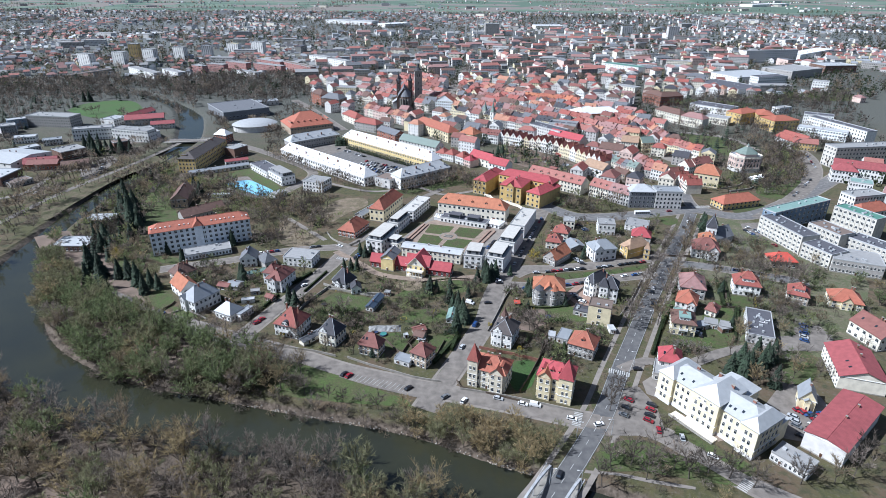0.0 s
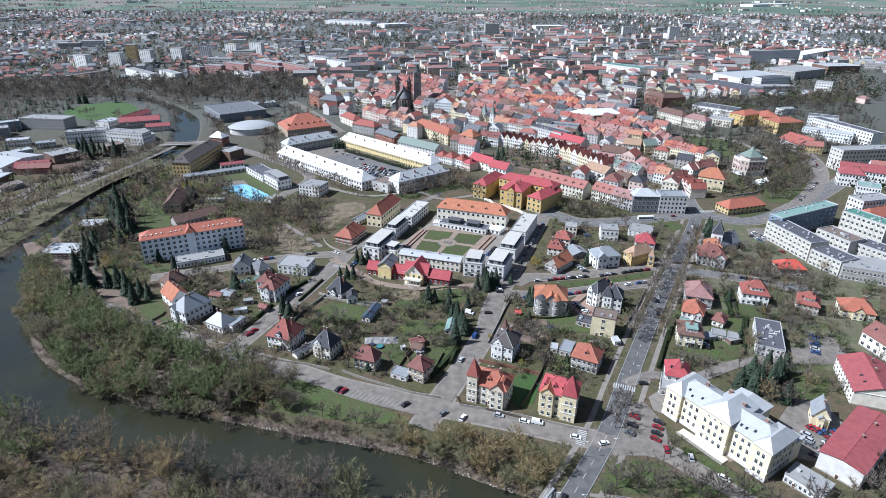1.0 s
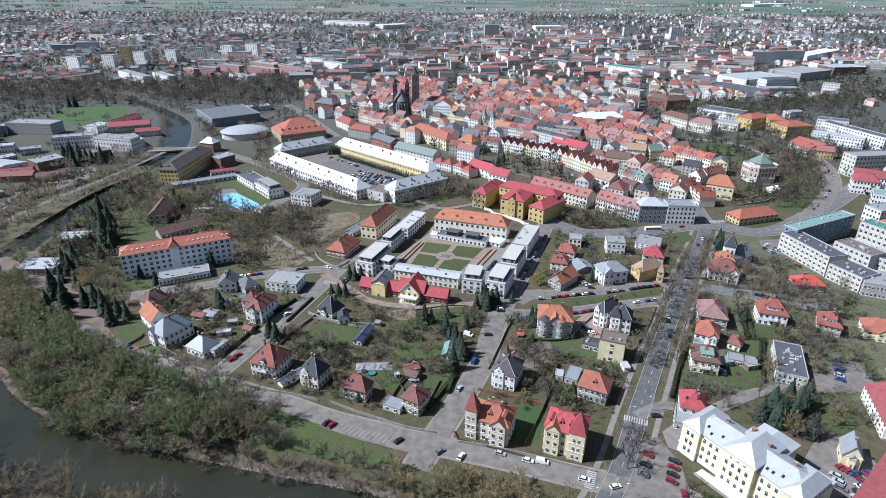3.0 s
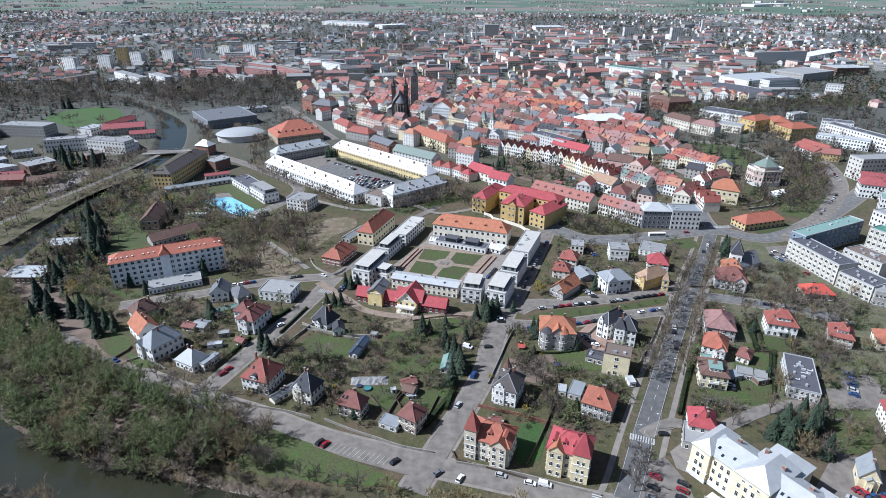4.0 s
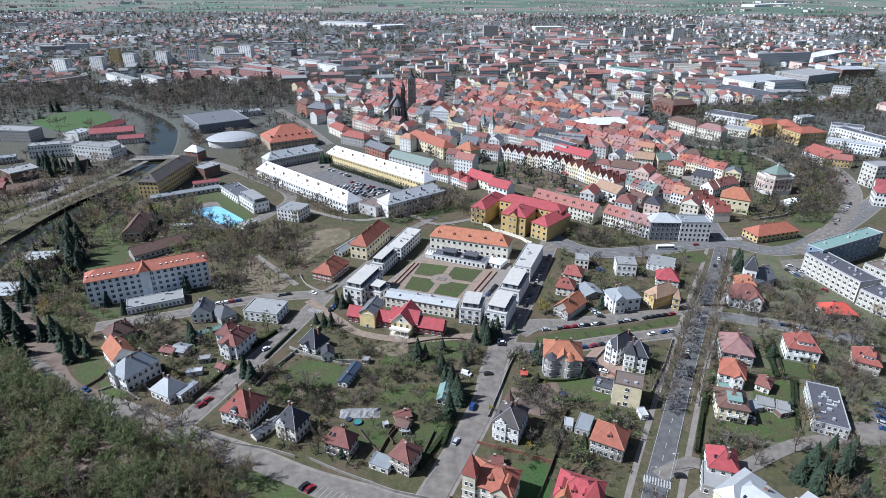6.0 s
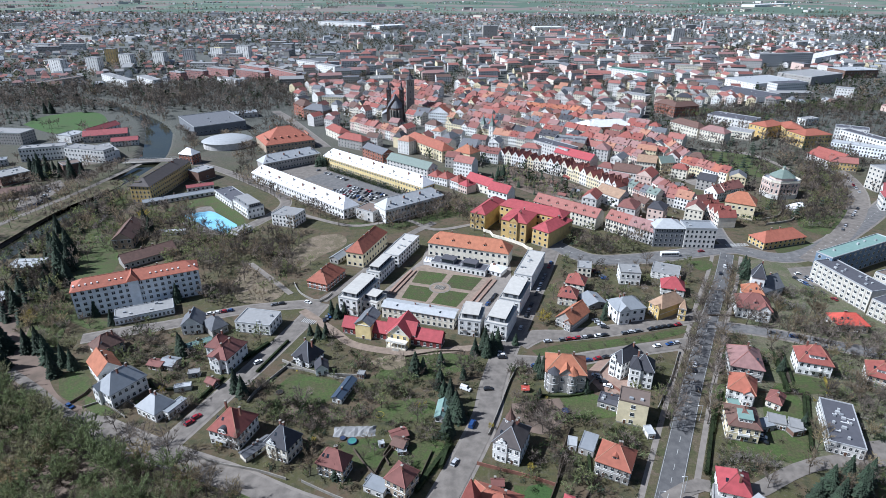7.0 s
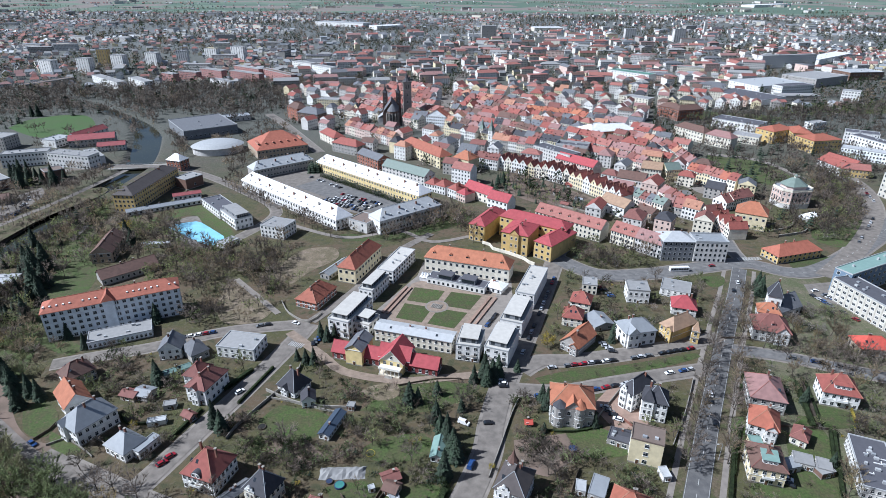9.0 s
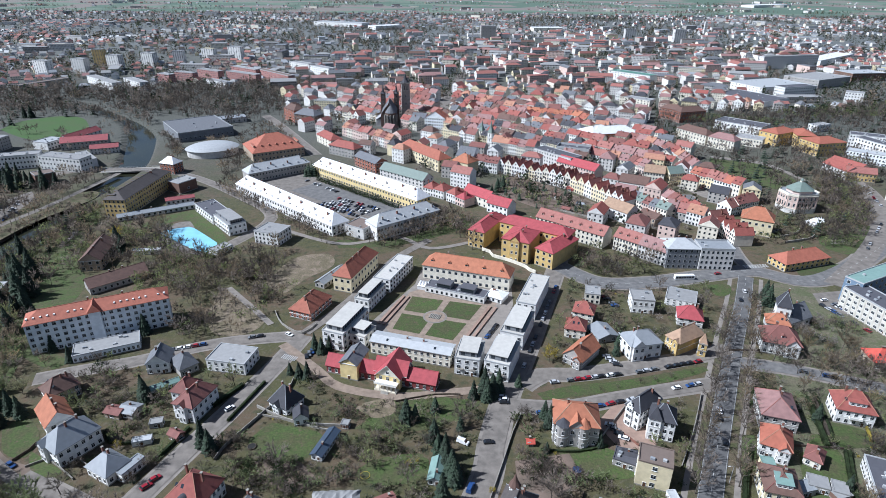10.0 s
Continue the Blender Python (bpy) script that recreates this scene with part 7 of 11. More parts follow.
def gothic_church(x, y, rot):
    """A brick hall church: a steep nave, a buttressed choir towards the river, a side chapel, and two slender west towers."""
    base = root("gothic_church", x, y, rot, "dark brick gothic church with two slender spired towers", "church")
    take(x, y - 16, rot, 24, 44)
    s = Shape()
    s.box(-8.5, 8.5, -30, 2, -.5, 17, "soot_brick")
    s.add([(-8.5, -30, 17), (8.5, -30, 17), (0, -30, 29)], [(0, 1, 2)], "soot_brick")
    nave = part("nave", s, base)
    s = Shape()
    s.add([(-9.2, -30.6, 16.6), (9.2, -30.6, 16.6), (9.2, 2, 16.6), (-9.2, 2, 16.6), (0, -30.6, 29.4), (0, 2, 29.4)], [(3, 0, 4, 5), (1, 2, 5, 4)], "grey_tile")
    part("roof", s, base)
    n, r = 6, 6.4
    ring = lambda q, z: [(2.0 + q * math.cos(math.pi + math.pi * i / n), -30 + q * math.sin(math.pi + math.pi * i / n), z) for i in range(n + 1)]
    s = Shape()
    s.add(ring(r, -.5) + ring(r, 18), [(i, i + 1, n + 2 + i, n + 1 + i) for i in range(n)], "soot_brick")
    choir = part("choir", s, base)
    s = Shape()
    s.add(ring(r + .5, 17.8) + [(2.0, -29, 28)], [(i, i + 1, n + 1) for i in range(n)], "grey_tile")
    part("choir_roof", s, choir)
    for i in range(n + 1):
        a = math.pi + math.pi * i / n
        s = Shape()
        s.box(-.55, .55, -1.9, .3, -.5, 15.5, "stone_wall")
        part("buttress", s, choir, at=pose(2.0 + math.cos(a) * r, -30 + math.sin(a) * r, 0, 0, 0, math.degrees(a) + 90))
    for i in range(n):
        a = math.pi + math.pi * (i + .5) / n
        part("window", window_mesh(1.3, 9.5), choir, at=pose(2.0 + math.cos(a) * r * .965, -30 + math.sin(a) * r * .965, 5, 0, 0, math.degrees(a) + 90))
    for side in (-1, 1):
        for i in range(5):
            s = Shape()
            s.box(-.6, .6, -1.6, .2, -.5, 14.5, "soot_brick")
            part("buttress", s, nave, at=pose(side * 8.5, -27 + i * 6.4, 0, 0, 0, 90 * side))
    s = Shape()
    s.box(-16, -8.5, -26, -8, -.5, 8.5, "plaster_light")
    part("chapel", s, base)
    s = Shape()
    s.add([(-16.5, -26.5, 8.3), (-8.5, -26.5, 13), (-8.5, -7.5, 13), (-16.5, -7.5, 8.3)], [(0, 1, 2, 3)], "metal_light")
    part("chapel_roof", s, base, "pale grey lean-to roof")
    for side in (-1, 1):
        cx, cy, half, h = side * 8.3, 4.0, 2.9, 34.0
        s = Shape()
        s.box(cx - half, cx + half, cy - half, cy + half, -.5, h, "soot_brick")
        for z in (12, 20, 27, h):
            s.box(cx - half - .25, cx + half + .25, cy - half - .25, cy + half + .25, z - .4, z, "dark_stone")
        shaft = part("tower", s, base)
        s = Shape()
        pyramid(s, cx, cy, half * 1.25, h, 4.0, "dark_slate", 8)
        pyramid(s, cx, cy, half * .62, h + 1.5, 11.5, "dark_slate", 8)
        for a in range(4):
            pyramid(s, cx + (half - .5) * (1 if a % 2 else -1), cy + (half - .5) * (1 if a > 1 else -1), .7, h, 4.2, "dark_slate", 4)
        part("spire", s, shaft, "needle spire with corner pinnacles")
        for z, tall in ((14, 4), (22, 3.6), (29, 3.8)):
            for ang in (0, 270):
                part("window", window_mesh(1.2, tall), shaft, at=pose(cx, cy, 0, 0, 0, ang) @ pose(0, -half, z))


gothic_church(-56.2, 841.7, 2)


def stone_tower(x, y, rot):
    """A free-standing stone bell tower with a gallery and a two-tier lantern roof."""
    base = root("bell_tower", x, y, rot, "tall grey sandstone bell tower with a dark lantern roof", "tower")
    take(x, y, rot, 12, 12)
    half, s = 5.0, Shape()
    s.box(-half, half, -half, half, -.5, 46, "tower_stone")
    for z in (9, 18, 27, 36, 46):
        s.box(-half - .4, half + .4, -half - .4, half + .4, z - .7, z, "stone_wall")
    shaft = part("shaft", s, base)
    s = Shape()
    s.box(-half - .8, half + .8, -half - .8, half + .8, 46, 46.5, "stone_wall")
    for i in range(9):
        for ax, ay in ((i - 4, -half - .7), (i - 4, half + .7), (-half - .7, i - 4), (half + .7, i - 4)):
            kx, ky = (ax * 1.35, ay) if abs(ay) > 5 else (ax, ay * 1.35)
            s.box(kx - .12, kx + .12, ky - .12, ky + .12, 46.5, 47.5, "stone_wall")
    part("gallery", s, base)
    s = Shape()
    pyramid(s, 0, 0, half * 1.15, 46.5, 7, "dark_slate", 8)
    pyramid(s, 0, 0, 2.4, 51, 7.5, "dark_slate", 8)
    s.box(-.12, .12, -.12, .12, 58, 62, "fence_dark")
    part("spire", s, base, "dark tiered lantern roof with a finial")
    for z, tall in ((11, 3), (20, 3), (29, 3), (38, 5)):
        for ang in (0, 270):
            for k in ((-1.6, 1.6) if z > 35 else (0,)):
                part("window", window_mesh(1.3, tall), shaft, at=pose(0, 0, 0, 0, 0, ang) @ pose(k, -half, z))


stone_tower(-37.0, 852.0, 8)
tower("clock_tower", *(61.0, 718.7), -42, 2.6, 17, 9, "white", "metal_green", "white clock tower with a green onion roof", "tower", 1)
tower("clock_tower", *(52.3, 734.9), -42, 2.6, 15, 8, "cream", "metal_green", "cream church tower with a green roof", "tower", 1)
tower("villa_turret", *(134.1, 342.7), -25, 1.8, 7.4, 5, "ochre", "tan_tile", "small ochre corner turret with a pointed roof", "turret", 0, 2)
tower("factory_chimney", *(64.7, 1824.7), 0, 2.0, 55, 1, "plaster_light", "plaster_light", "tall pale factory chimney on the horizon", "chimney", 0, 3)
tower("factory_chimney", *(95.8, 1781.2), 0, 2.0, 62, 1, "plaster_light", "plaster_light", "tall pale factory chimney on the horizon", "chimney", 0, 3)
tower("water_tower", *(864.7, 2098.1), 0, 4.0, 40, 4, "plaster_light", "grey_flat", "slender pale tower among distant houses", "tower", 0, 3)


def dome_hall(x, y, rx, ry, rot):
    """A round sports arena: a drum with a shallow sheet-metal dome."""
    base = root("round_arena", x, y, rot, "round sports arena under a shallow silver dome", "arena")
    take(x, y, rot, rx * 2, ry * 2)
    n, s = 40, Shape()
    ring = lambda k, z: [(rx * k * math.cos(math.tau * i / n), ry * k * math.sin(math.tau * i / n), z) for i in range(n)]
    s.add(ring(1, -.5) + ring(1, 7), [(i, (i + 1) % n, n + (i + 1) % n, n + i) for i in range(n)], "plaster_light")
    part("drum", s, base)
    s = Shape()
    levels = [(1.06, 7.0), (.98, 8.0), (.82, 9.6), (.6, 10.9), (.34, 11.7), (.1, 12.0)]
    v = sum((ring(k, z) for k, z in levels), [])
    f = [(a * n + i, a * n + (i + 1) % n, a * n + n + (i + 1) % n, a * n + n + i) for a in range(len(levels) - 1) for i in range(n)]
    s.add(v + [(0, 0, 12.05)], f + [((len(levels) - 1) * n + i, (len(levels) - 1) * n + (i + 1) % n, len(v)) for i in range(n)], "metal_light")
    part("dome", s, base)


dome_hall(*(-227.4, 692.6), 25, 20, 20)


# ---- bridges ----
def bridge(x, y, rot, length, width, arch):
    base = root("road_bridge", x, y, rot, "pale steel and concrete road bridge over the river", "bridge")
    take(x, y, rot, length, width)
    s = Shape()
    s.box(-length / 2, length / 2, -width / 2, width / 2, -1.1, .04, "stone_wall")
    part("deck", s, base)
    for side in (-1, 1):
        s = Shape()
        n = 18
        for i in range(n + 1):
            xx = -length / 2 + length * i / n
            s.box(xx - .06, xx + .06, side * width / 2 - .06, side * width / 2 + .06, .04, 1.15, "bridge_steel")
        s.box(-length / 2, length / 2, side * width / 2 - .08, side * width / 2 + .08, 1.1, 1.22, "bridge_steel")
        part("railing", s, base)
        if arch:
            s = Shape()
            yy = side * (width / 2 - 1.6)
            pts = [(-length / 2 + length * i / n, 5.2 * math.sin(math.pi * i / n)) for i in range(n + 1)]
            for (xa, za), (xb, zb) in zip(pts, pts[1:]):
                s.add([(xa, yy - .45, za), (xb, yy - .45, zb), (xb, yy + .45, zb), (xa, yy + .45, za), (xa, yy - .45, za + .9), (xb, yy - .45, zb + .9), (xb, yy + .45, zb + .9), (xa, yy + .45, za + .9)],
                      [(0, 1, 5, 4), (2, 3, 7, 6), (4, 5, 6, 7), (3, 2, 1, 0)], "bridge_steel")
            part("arch", s, base, "pale grey steel arch")
            for i in range(2, n - 1, 2):
                s = Shape()
                s.box(pts[i][0] - .12, pts[i][0] + .12, yy - .12, yy + .12, 0, pts[i][1], "bridge_steel")
                part("hanger", s, base)
    for k in (-1, 1):
        s = Shape()
        s.box(k * length * .3 - 1, k * length * .3 + 1, -width / 2 + .5, width / 2 - .5, -6, -1.1, "stone_wall")
        part("pier", s, base)


bridge(33.4, 139.4, -122.2, 48.0, 15, True)
bridge(-281.3, 637.8, 11.0, 59.7, 12, False)

# ---- cars ----
def car_meshes(paint, van):
    L, W, H, belt = (5.0, 1.95, 2.1, 1.15) if van else (4.3, 1.78, 1.46, .86)
    body = Shape()
    prof = [(-L / 2, .32), (-L / 2, belt - .08), (-L / 2 + .5, belt), (L / 2 - 1.1, belt), (L / 2 - .15, belt - .18), (L / 2, .6), (L / 2, .32)]
    n = len(prof)
    v = [(x, -W / 2, z) for x, z in prof] + [(x, W / 2, z) for x, z in prof]
    body.add(v, [(i, (i + 1) % n, n + (i + 1) % n, n + i)[::-1] for i in range(n)] + [tuple(range(n))[::-1], tuple(range(n, 2 * n))], paint)
    cabin = Shape()
    x0, x1, x2, x3 = (-L / 2 + .05, -L / 2 + .15, L / 2 - 1.6, L / 2 - .8) if van else (-L / 2 + .25, -L / 2 + .75, .45, 1.15)
    w0, w1 = W / 2 - .04, W / 2 - .2
    low = [(x0, -w0, belt), (x3, -w0, belt), (x3, w0, belt), (x0, w0, belt)]
    top = [(x1, -w1, H - .06), (x2, -w1, H - .06), (x2, w1, H - .06), (x1, w1, H - .06)]
    side = paint if van else "glass"
    cabin.add(low + top, [(0, 1, 5, 4), (2, 3, 7, 6), (3, 0, 4, 7)], side)
    cabin.add(low + top, [(1, 2, 6, 5)], "glass")
    cabin.add([(x1 - .04, -w1, H - .06), (x2 + .04, -w1, H - .06), (x2 + .04, w1, H - .06), (x1 - .04, w1, H - .06), (x1, -w1 + .08, H), (x2, -w1 + .08, H), (x2, w1 - .08, H), (x1, w1 - .08, H)],
              [(0, 1, 5, 4), (1, 2, 6, 5), (2, 3, 7, 6), (3, 0, 4, 7), (4, 5, 6, 7)], paint)
    wheel = Shape()
    k = 10
    rim = [(.32 * math.cos(math.tau * i / k), y, .32 + .32 * math.sin(math.tau * i / k)) for y in (-.1, .1) for i in range(k)]
    wheel.add(rim, [(i, (i + 1) % k, k + (i + 1) % k, k + i) for i in range(k)] + [tuple(range(k))[::-1], tuple(range(k, 2 * k))], "tyre")
    return body.mesh("body"), cabin.mesh("cabin"), wheel.mesh("wheel"), L, W


CARS = {}
CAR_WORDS = {"car_white": "white", "car_silver": "silver-grey", "car_black": "black", "car_red": "dark red", "car_blue": "dark blue", "car_grey": "grey"}


def car(x, y, rot, paint, van=False, z=0.19):
    """A parked car, its nose along +x before it is turned."""
    far = y > 430
    if (paint, van, far) not in CARS:
        body, cabin, wheel, L, W = car_meshes(paint, van)
        ob = root("van" if van else "car", x, y, rot, f"{CAR_WORDS[paint]} parked {'van' if van else 'car'} on the asphalt", "van" if van else "car", "parked cars", z=z)
        part("body", body, ob)
        part("cabin", cabin, ob)
        for sx in () if far else (-L * .31, L * .31):
            for sy in (-W / 2 + .08, W / 2 - .08):
                part("wheel", wheel, ob, at=pose(sx, sy, 0))
        CARS[paint, van, far] = ob
        return ob
    return copy_thing(CARS[paint, van, far], pose(x, y, z, 0, 0, rot))


PAINTS = ["car_white", "car_silver", "car_black", "car_grey", "car_red", "car_blue", "car_black", "car_grey", "car_silver"]


def car_row(a, b, n, turn=0.0, skip=0.15, seed=1, paints=None):
    """Cars parked at even places from a to b; turn: degrees between the row and each car."""
    rng = random.Random(seed)
    ang = math.degrees(math.atan2(b[1] - a[1], b[0] - a[0]))
    for i in range(n):
        if rng.random() < skip:
            continue
        t = (i + .5) / n + rng.uniform(-.06, .06) / n
        car(a[0] + (b[0] - a[0]) * t, a[1] + (b[1] - a[1]) * t, ang + turn + rng.uniform(-3, 3) + rng.choice((0, 180)), rng.choice(paints or PAINTS), z=.2)


car(*(-45.5, 217.8), 55, "car_black", z=.2)
car(*(-43.2, 216.7), 55, "car_red", z=.2)
car(*(-15.1, 207.9), 45, "car_black", z=.2)
car(*(1.4, 202.3), 40, "car_grey", z=.2)
car(*(9.5, 199.7), 60, "car_white", z=.2)
car(*(24.7, 201.3), -20, "car_silver", z=.2)
car(*(35.0, 197.7), -18, "car_white", z=.2)
car(*(40.3, 197.0), -18, "car_white", True, z=.2)
car(*(54.5, 188.7), -18, "car_white", z=.2)
car(*(65.1, 185.4), 15, "car_white", z=.2)
car(*(43.9, 158.6), 62, "car_black", z=.2)
car(*(92.3, 222.9), 0, "car_black", z=.2)
car(*(105.1, 168.0), -35, "car_white", z=.2)
car(*(-99.0, 261.4), 50, "car_red", z=.2)
car(*(-97.5, 264.9), 50, "car_red", z=.2)
car(*(-82.8, 302.9), 50, "car_white", z=.2)
car(*(9.8, 240.2), 62, "car_silver", z=.2)
car(*(17.4, 260.7), 68, "car_blue", True, z=.2)
car(*(25.7, 283.3), 5, "car_black", z=.2)
car(*(15.5, 283.3), -30, "car_white", True, z=.2)
car(*(125.2, 301.8), 75, "car_white", z=.2)
car(*(123.2, 297.5), 75, "car_black", z=.2)
car(*(119.3, 283.6), 75, "car_black", z=.2)
car(*(178.4, 395.2), 70, "car_black", z=.2)
car(*(185.4, 405.1), 70, "car_white", z=.2)
car(*(179.3, 427.1), 10, "car_red", z=.2)
car(*(49.2, 300.2), 0, "car_blue", z=.2)
car(*(-154.2, 271.5), -30, "car_blue", z=.2)
car(*(-70.7, 358.8), -30, "car_white", z=.2)
car(*(-21.5, 232.7), 60, "car_grey", z=.2)
car_row((72.6, 304.1), (91.9, 309.3), 4, 0, 0.1, 2)
car_row((75.7, 294.4), (80.4, 284.2), 4, 40, 0.0, 3)
car_row((56.8, 320.4), (90.7, 326.7), 9, 0, 0.15, 4)
car_row((97.7, 327.9), (131.7, 336.7), 9, 0, 0.1, 5)
car_row((110.5, 316.2), (124.7, 319.7), 4, 0, 0.1, 6)
car_row((45.3, 330.4), (76.3, 412.8), 14, 0, 0.15, 7)
car_row((33.6, 311.4), (34.6, 304.1), 4, 80, 0.1, 8)
car_row((29.9, 356.0), (36.8, 369.2), 4, 0, 0.1, 9)
car_row((-126.0, 344.8), (-110.0, 350.1), 5, 0, 0.1, 10)
car_row((-90.6, 355.6), (-80.0, 358.7), 3, 0, 0.1, 11)
car_row((-58.5, 339.0), (-54.6, 347.4), 4, 40, 0.0, 12)
car_row((152.3, 195.8), (157.1, 190.6), 5, 60, 0.1, 14)
car_row((153.7, 185.4), (161.7, 192.3), 5, 70, 0.1, 15)
car_row((193.6, 263.9), (183.9, 245.3), 5, 80, 0.0, 16, ["car_blue", "car_blue", "car_silver"])
car_row((134.5, 258.1), (131.1, 247.5), 4, 80, 0.2, 17)
car_row((171.7, 330.2), (199.8, 320.3), 9, 0, 0.3, 18)
car_row((221.0, 390.4), (230.5, 361.8), 8, 0, 0.25, 19)
car_row((100.7, 399.4), (104.7, 386.8), 5, 60, 0.2, 20)
car_row((86.7, 341.6), (91.1, 332.6), 4, 50, 0.1, 21)
for row in range(5):
    a, b = Vector((-77.9, 559.9)), Vector((-41.0, 534.7))
    off = Vector((-92.8, 545.4)) - a
    car_row(tuple(a + off * (row / 4)), tuple(b + off * (row / 4)), 13, 90, 0.2, 30 + row)
car_row((-114.7, 606.3), (-79.1, 573.7), 8, 80, 0.3, 40)
car_row((236.0, 590.0), (249.0, 567.0), 9, 70, 0.2, 41)
car_row((148.7, 192.4), (144.6, 177.7), 5, 60, 0.1, 56)
car_row((159.7, 191.8), (148.0, 179.0), 5, 60, 0.1, 57)
car_row((225.7, 395.9), (233.5, 381.7), 6, 70, 0.2, 58)
car_row((295.6, 461.7), (340.0, 510.6), 7, 0, 0.2, 50)
car_row((362.5, 542.1), (383.1, 598.0), 6, 0, 0.2, 51)
car_row((-320.9, 508.6), (-318.5, 525.8), 6, 80, 0.1, 52)
car_row((-344.6, 458.0), (-346.2, 492.0), 6, 0, 0.3, 53)
car_row((82.8, 203.1), (75.5, 188.5), 3, 80, 0.0, 54, ["car_black", "car_red", "car_grey"])
car_row((91.7, 199.6), (85.4, 186.0), 4, 80, 0.0, 55, ["car_black", "car_grey", "car_black", "car_red"])
car(*(88.7, 182.2), 80, "car_red", z=.2)
car(*(96.8, 178.0), 80, "car_silver", z=.2)
car_row((-320.0, 513.6), (-333.0, 549.5), 12, 80, 0.2, 42)


def bus(x, y, rot):
    ob = root("bus", x, y, rot, "white city bus at a stop on the wide junction", "bus", z=.2)
    s = Shape()
    s.box(-6, 6, -1.25, 1.25, .35, 3.0, "car_white")
    s.box(-5.8, 5.8, -1.15, 1.15, 3.0, 3.12, "car_white")
    part("body", s, ob)
    for side in (-1, 1):
        for i in range(7):
            s = Shape()
            s.box(-5.6 + i * 1.6, -4.2 + i * 1.6, side * 1.26 - .02, side * 1.26 + .02, 1.3, 2.5, "glass")
            part("window", s, ob)


bus(*(155.5, 420.3), 3)

# parking bay lines along the riverside road
def bay_lines(a, b, n, turn):
    s = Shape()
    ang = math.atan2(b[1] - a[1], b[0] - a[0]) + radians(turn)
    c, q = math.cos(ang), math.sin(ang)
    for i in range(n):
        x, y = a[0] + (b[0] - a[0]) * i / (n - 1), a[1] + (b[1] - a[1]) * i / (n - 1)
        p = [(x - c * 2.4 - q * .09, y - q * 2.4 + c * .09), (x - c * 2.4 + q * .09, y - q * 2.4 - c * .09), (x + c * 2.4 + q * .09, y + q * 2.4 - c * .09), (x + c * 2.4 - q * .09, y + q * 2.4 + c * .09)]
        s.add([(u, v, .29) for u, v in p], [(0, 1, 2, 3)], "paint_white")
    tagged(new("bay_marking", s.mesh("bay_marking")), "white parking bay lines on pale asphalt", "road marking", kind="structure")


bay_lines((-40.1, 215.7), (-16.5, 207.6), 13, 75)


# ---- walls and fences ----
HEDGES = []


def garden_fence(pts, height, mat, label, width=.28):
    if mat in ("hedge_green", "shrub_brown", "willow_yellow"):
        HEDGES.append((pts, height, width, mat))
        height *= .8
        width *= .7
    ribbon("garden_wall", pts, width, mat, 0.0, label, "wall", thick=height, step=4)


garden_fence([(-79.2, 274.3), (-77.9, 280.1), (-71.8, 292.6), (-61.6, 312.8), (-60.2, 323.0)], 1.5, "stone_wall", "pale rendered garden wall along a street")
garden_fence([(18.2, 239.6), (27.1, 236.5), (35.8, 233.7), (46.2, 229.3)], 1.6, "chimney_brick", "red brick garden wall with piers")
garden_fence([(54.0, 247.3), (46.2, 229.3), (39.8, 215.9), (34.3, 205.8)], 1.6, "fence_dark", "weathered brown timber garden fence")
garden_fence([(62.9, 233.9), (53.6, 220.4)], 1.4, "fence_dark", "weathered brown timber garden fence")
garden_fence([(-46.3, 231.1), (-33.1, 224.4), (-21.9, 219.7), (-13.1, 215.8), (-0.6, 212.7)], 1.2, "stone_wall", "low pale street wall before gardens")
garden_fence([(-93.3, 244.5), (-78.8, 239.3), (-64.3, 236.2), (-52.0, 232.0)], 1.2, "stone_wall", "low pale street wall before gardens")
garden_fence([(8.2, 207.7), (24.4, 204.0), (38.9, 199.6), (59.6, 192.5)], 1.2, "stone_wall", "low pale street wall before villas")
garden_fence([(40.5, 299.5), (36.1, 289.5), (30.3, 273.0), (23.7, 254.8)], 1.3, "stone_wall", "low stone garden wall along a street")
garden_fence([(-83.9, 381.9), (-76.7, 368.8), (-64.3, 359.8), (-58.8, 368.9)], 1.3, "stone_wall", "white curved garden wall at a corner")
garden_fence([(121.7, 312.3), (110.2, 291.2), (97.0, 270.2)], 1.4, "stone_wall", "pale garden wall beside the avenue")
garden_fence([(-70.0, 299.4), (-58.9, 296.6), (-41.4, 290.7), (-34.3, 289.4)], 1.0, "stone_wall", "low white garden wall beside a lawn")
garden_fence([(171.9, 312.4), (167.1, 296.2), (161.7, 281.8)], 2.0, "hedge_green", "clipped dark green boundary hedge", 1.6)
garden_fence([(114.6, 256.0), (122.5, 270.2), (129.3, 281.8)], 1.6, "hedge_green", "clipped dark green boundary hedge", 1.4)
garden_fence([(153.5, 257.2), (159.9, 270.2), (164.3, 278.8)], 1.6, "hedge_green", "clipped dark green boundary hedge", 1.4)
garden_fence([(-4.2, 226.8), (2.2, 238.9), (8.1, 248.8)], 2.2, "hedge_green", "tall dark green hedge beside the street", 2.2)
garden_fence([(15.5, 312.1), (4.3, 312.1), (-12.8, 307.6)], 1.0, "fence_dark", "low brown garden fence")
garden_fence([(-29.6, 247.0), (-24.0, 238.8), (-18.8, 232.7)], 1.2, "fence_dark", "low brown garden fence")
garden_fence([(-14.9, 238.9), (-17.5, 243.7), (-15.6, 248.8), (-8.4, 247.1)], 1.2, "fence_dark", "low brown garden fence")
garden_fence([(-127.2, 264.8), (-134.1, 269.6), (-143.2, 274.3), (-148.4, 270.7)], 1.0, "stone_wall", "low stone garden wall")
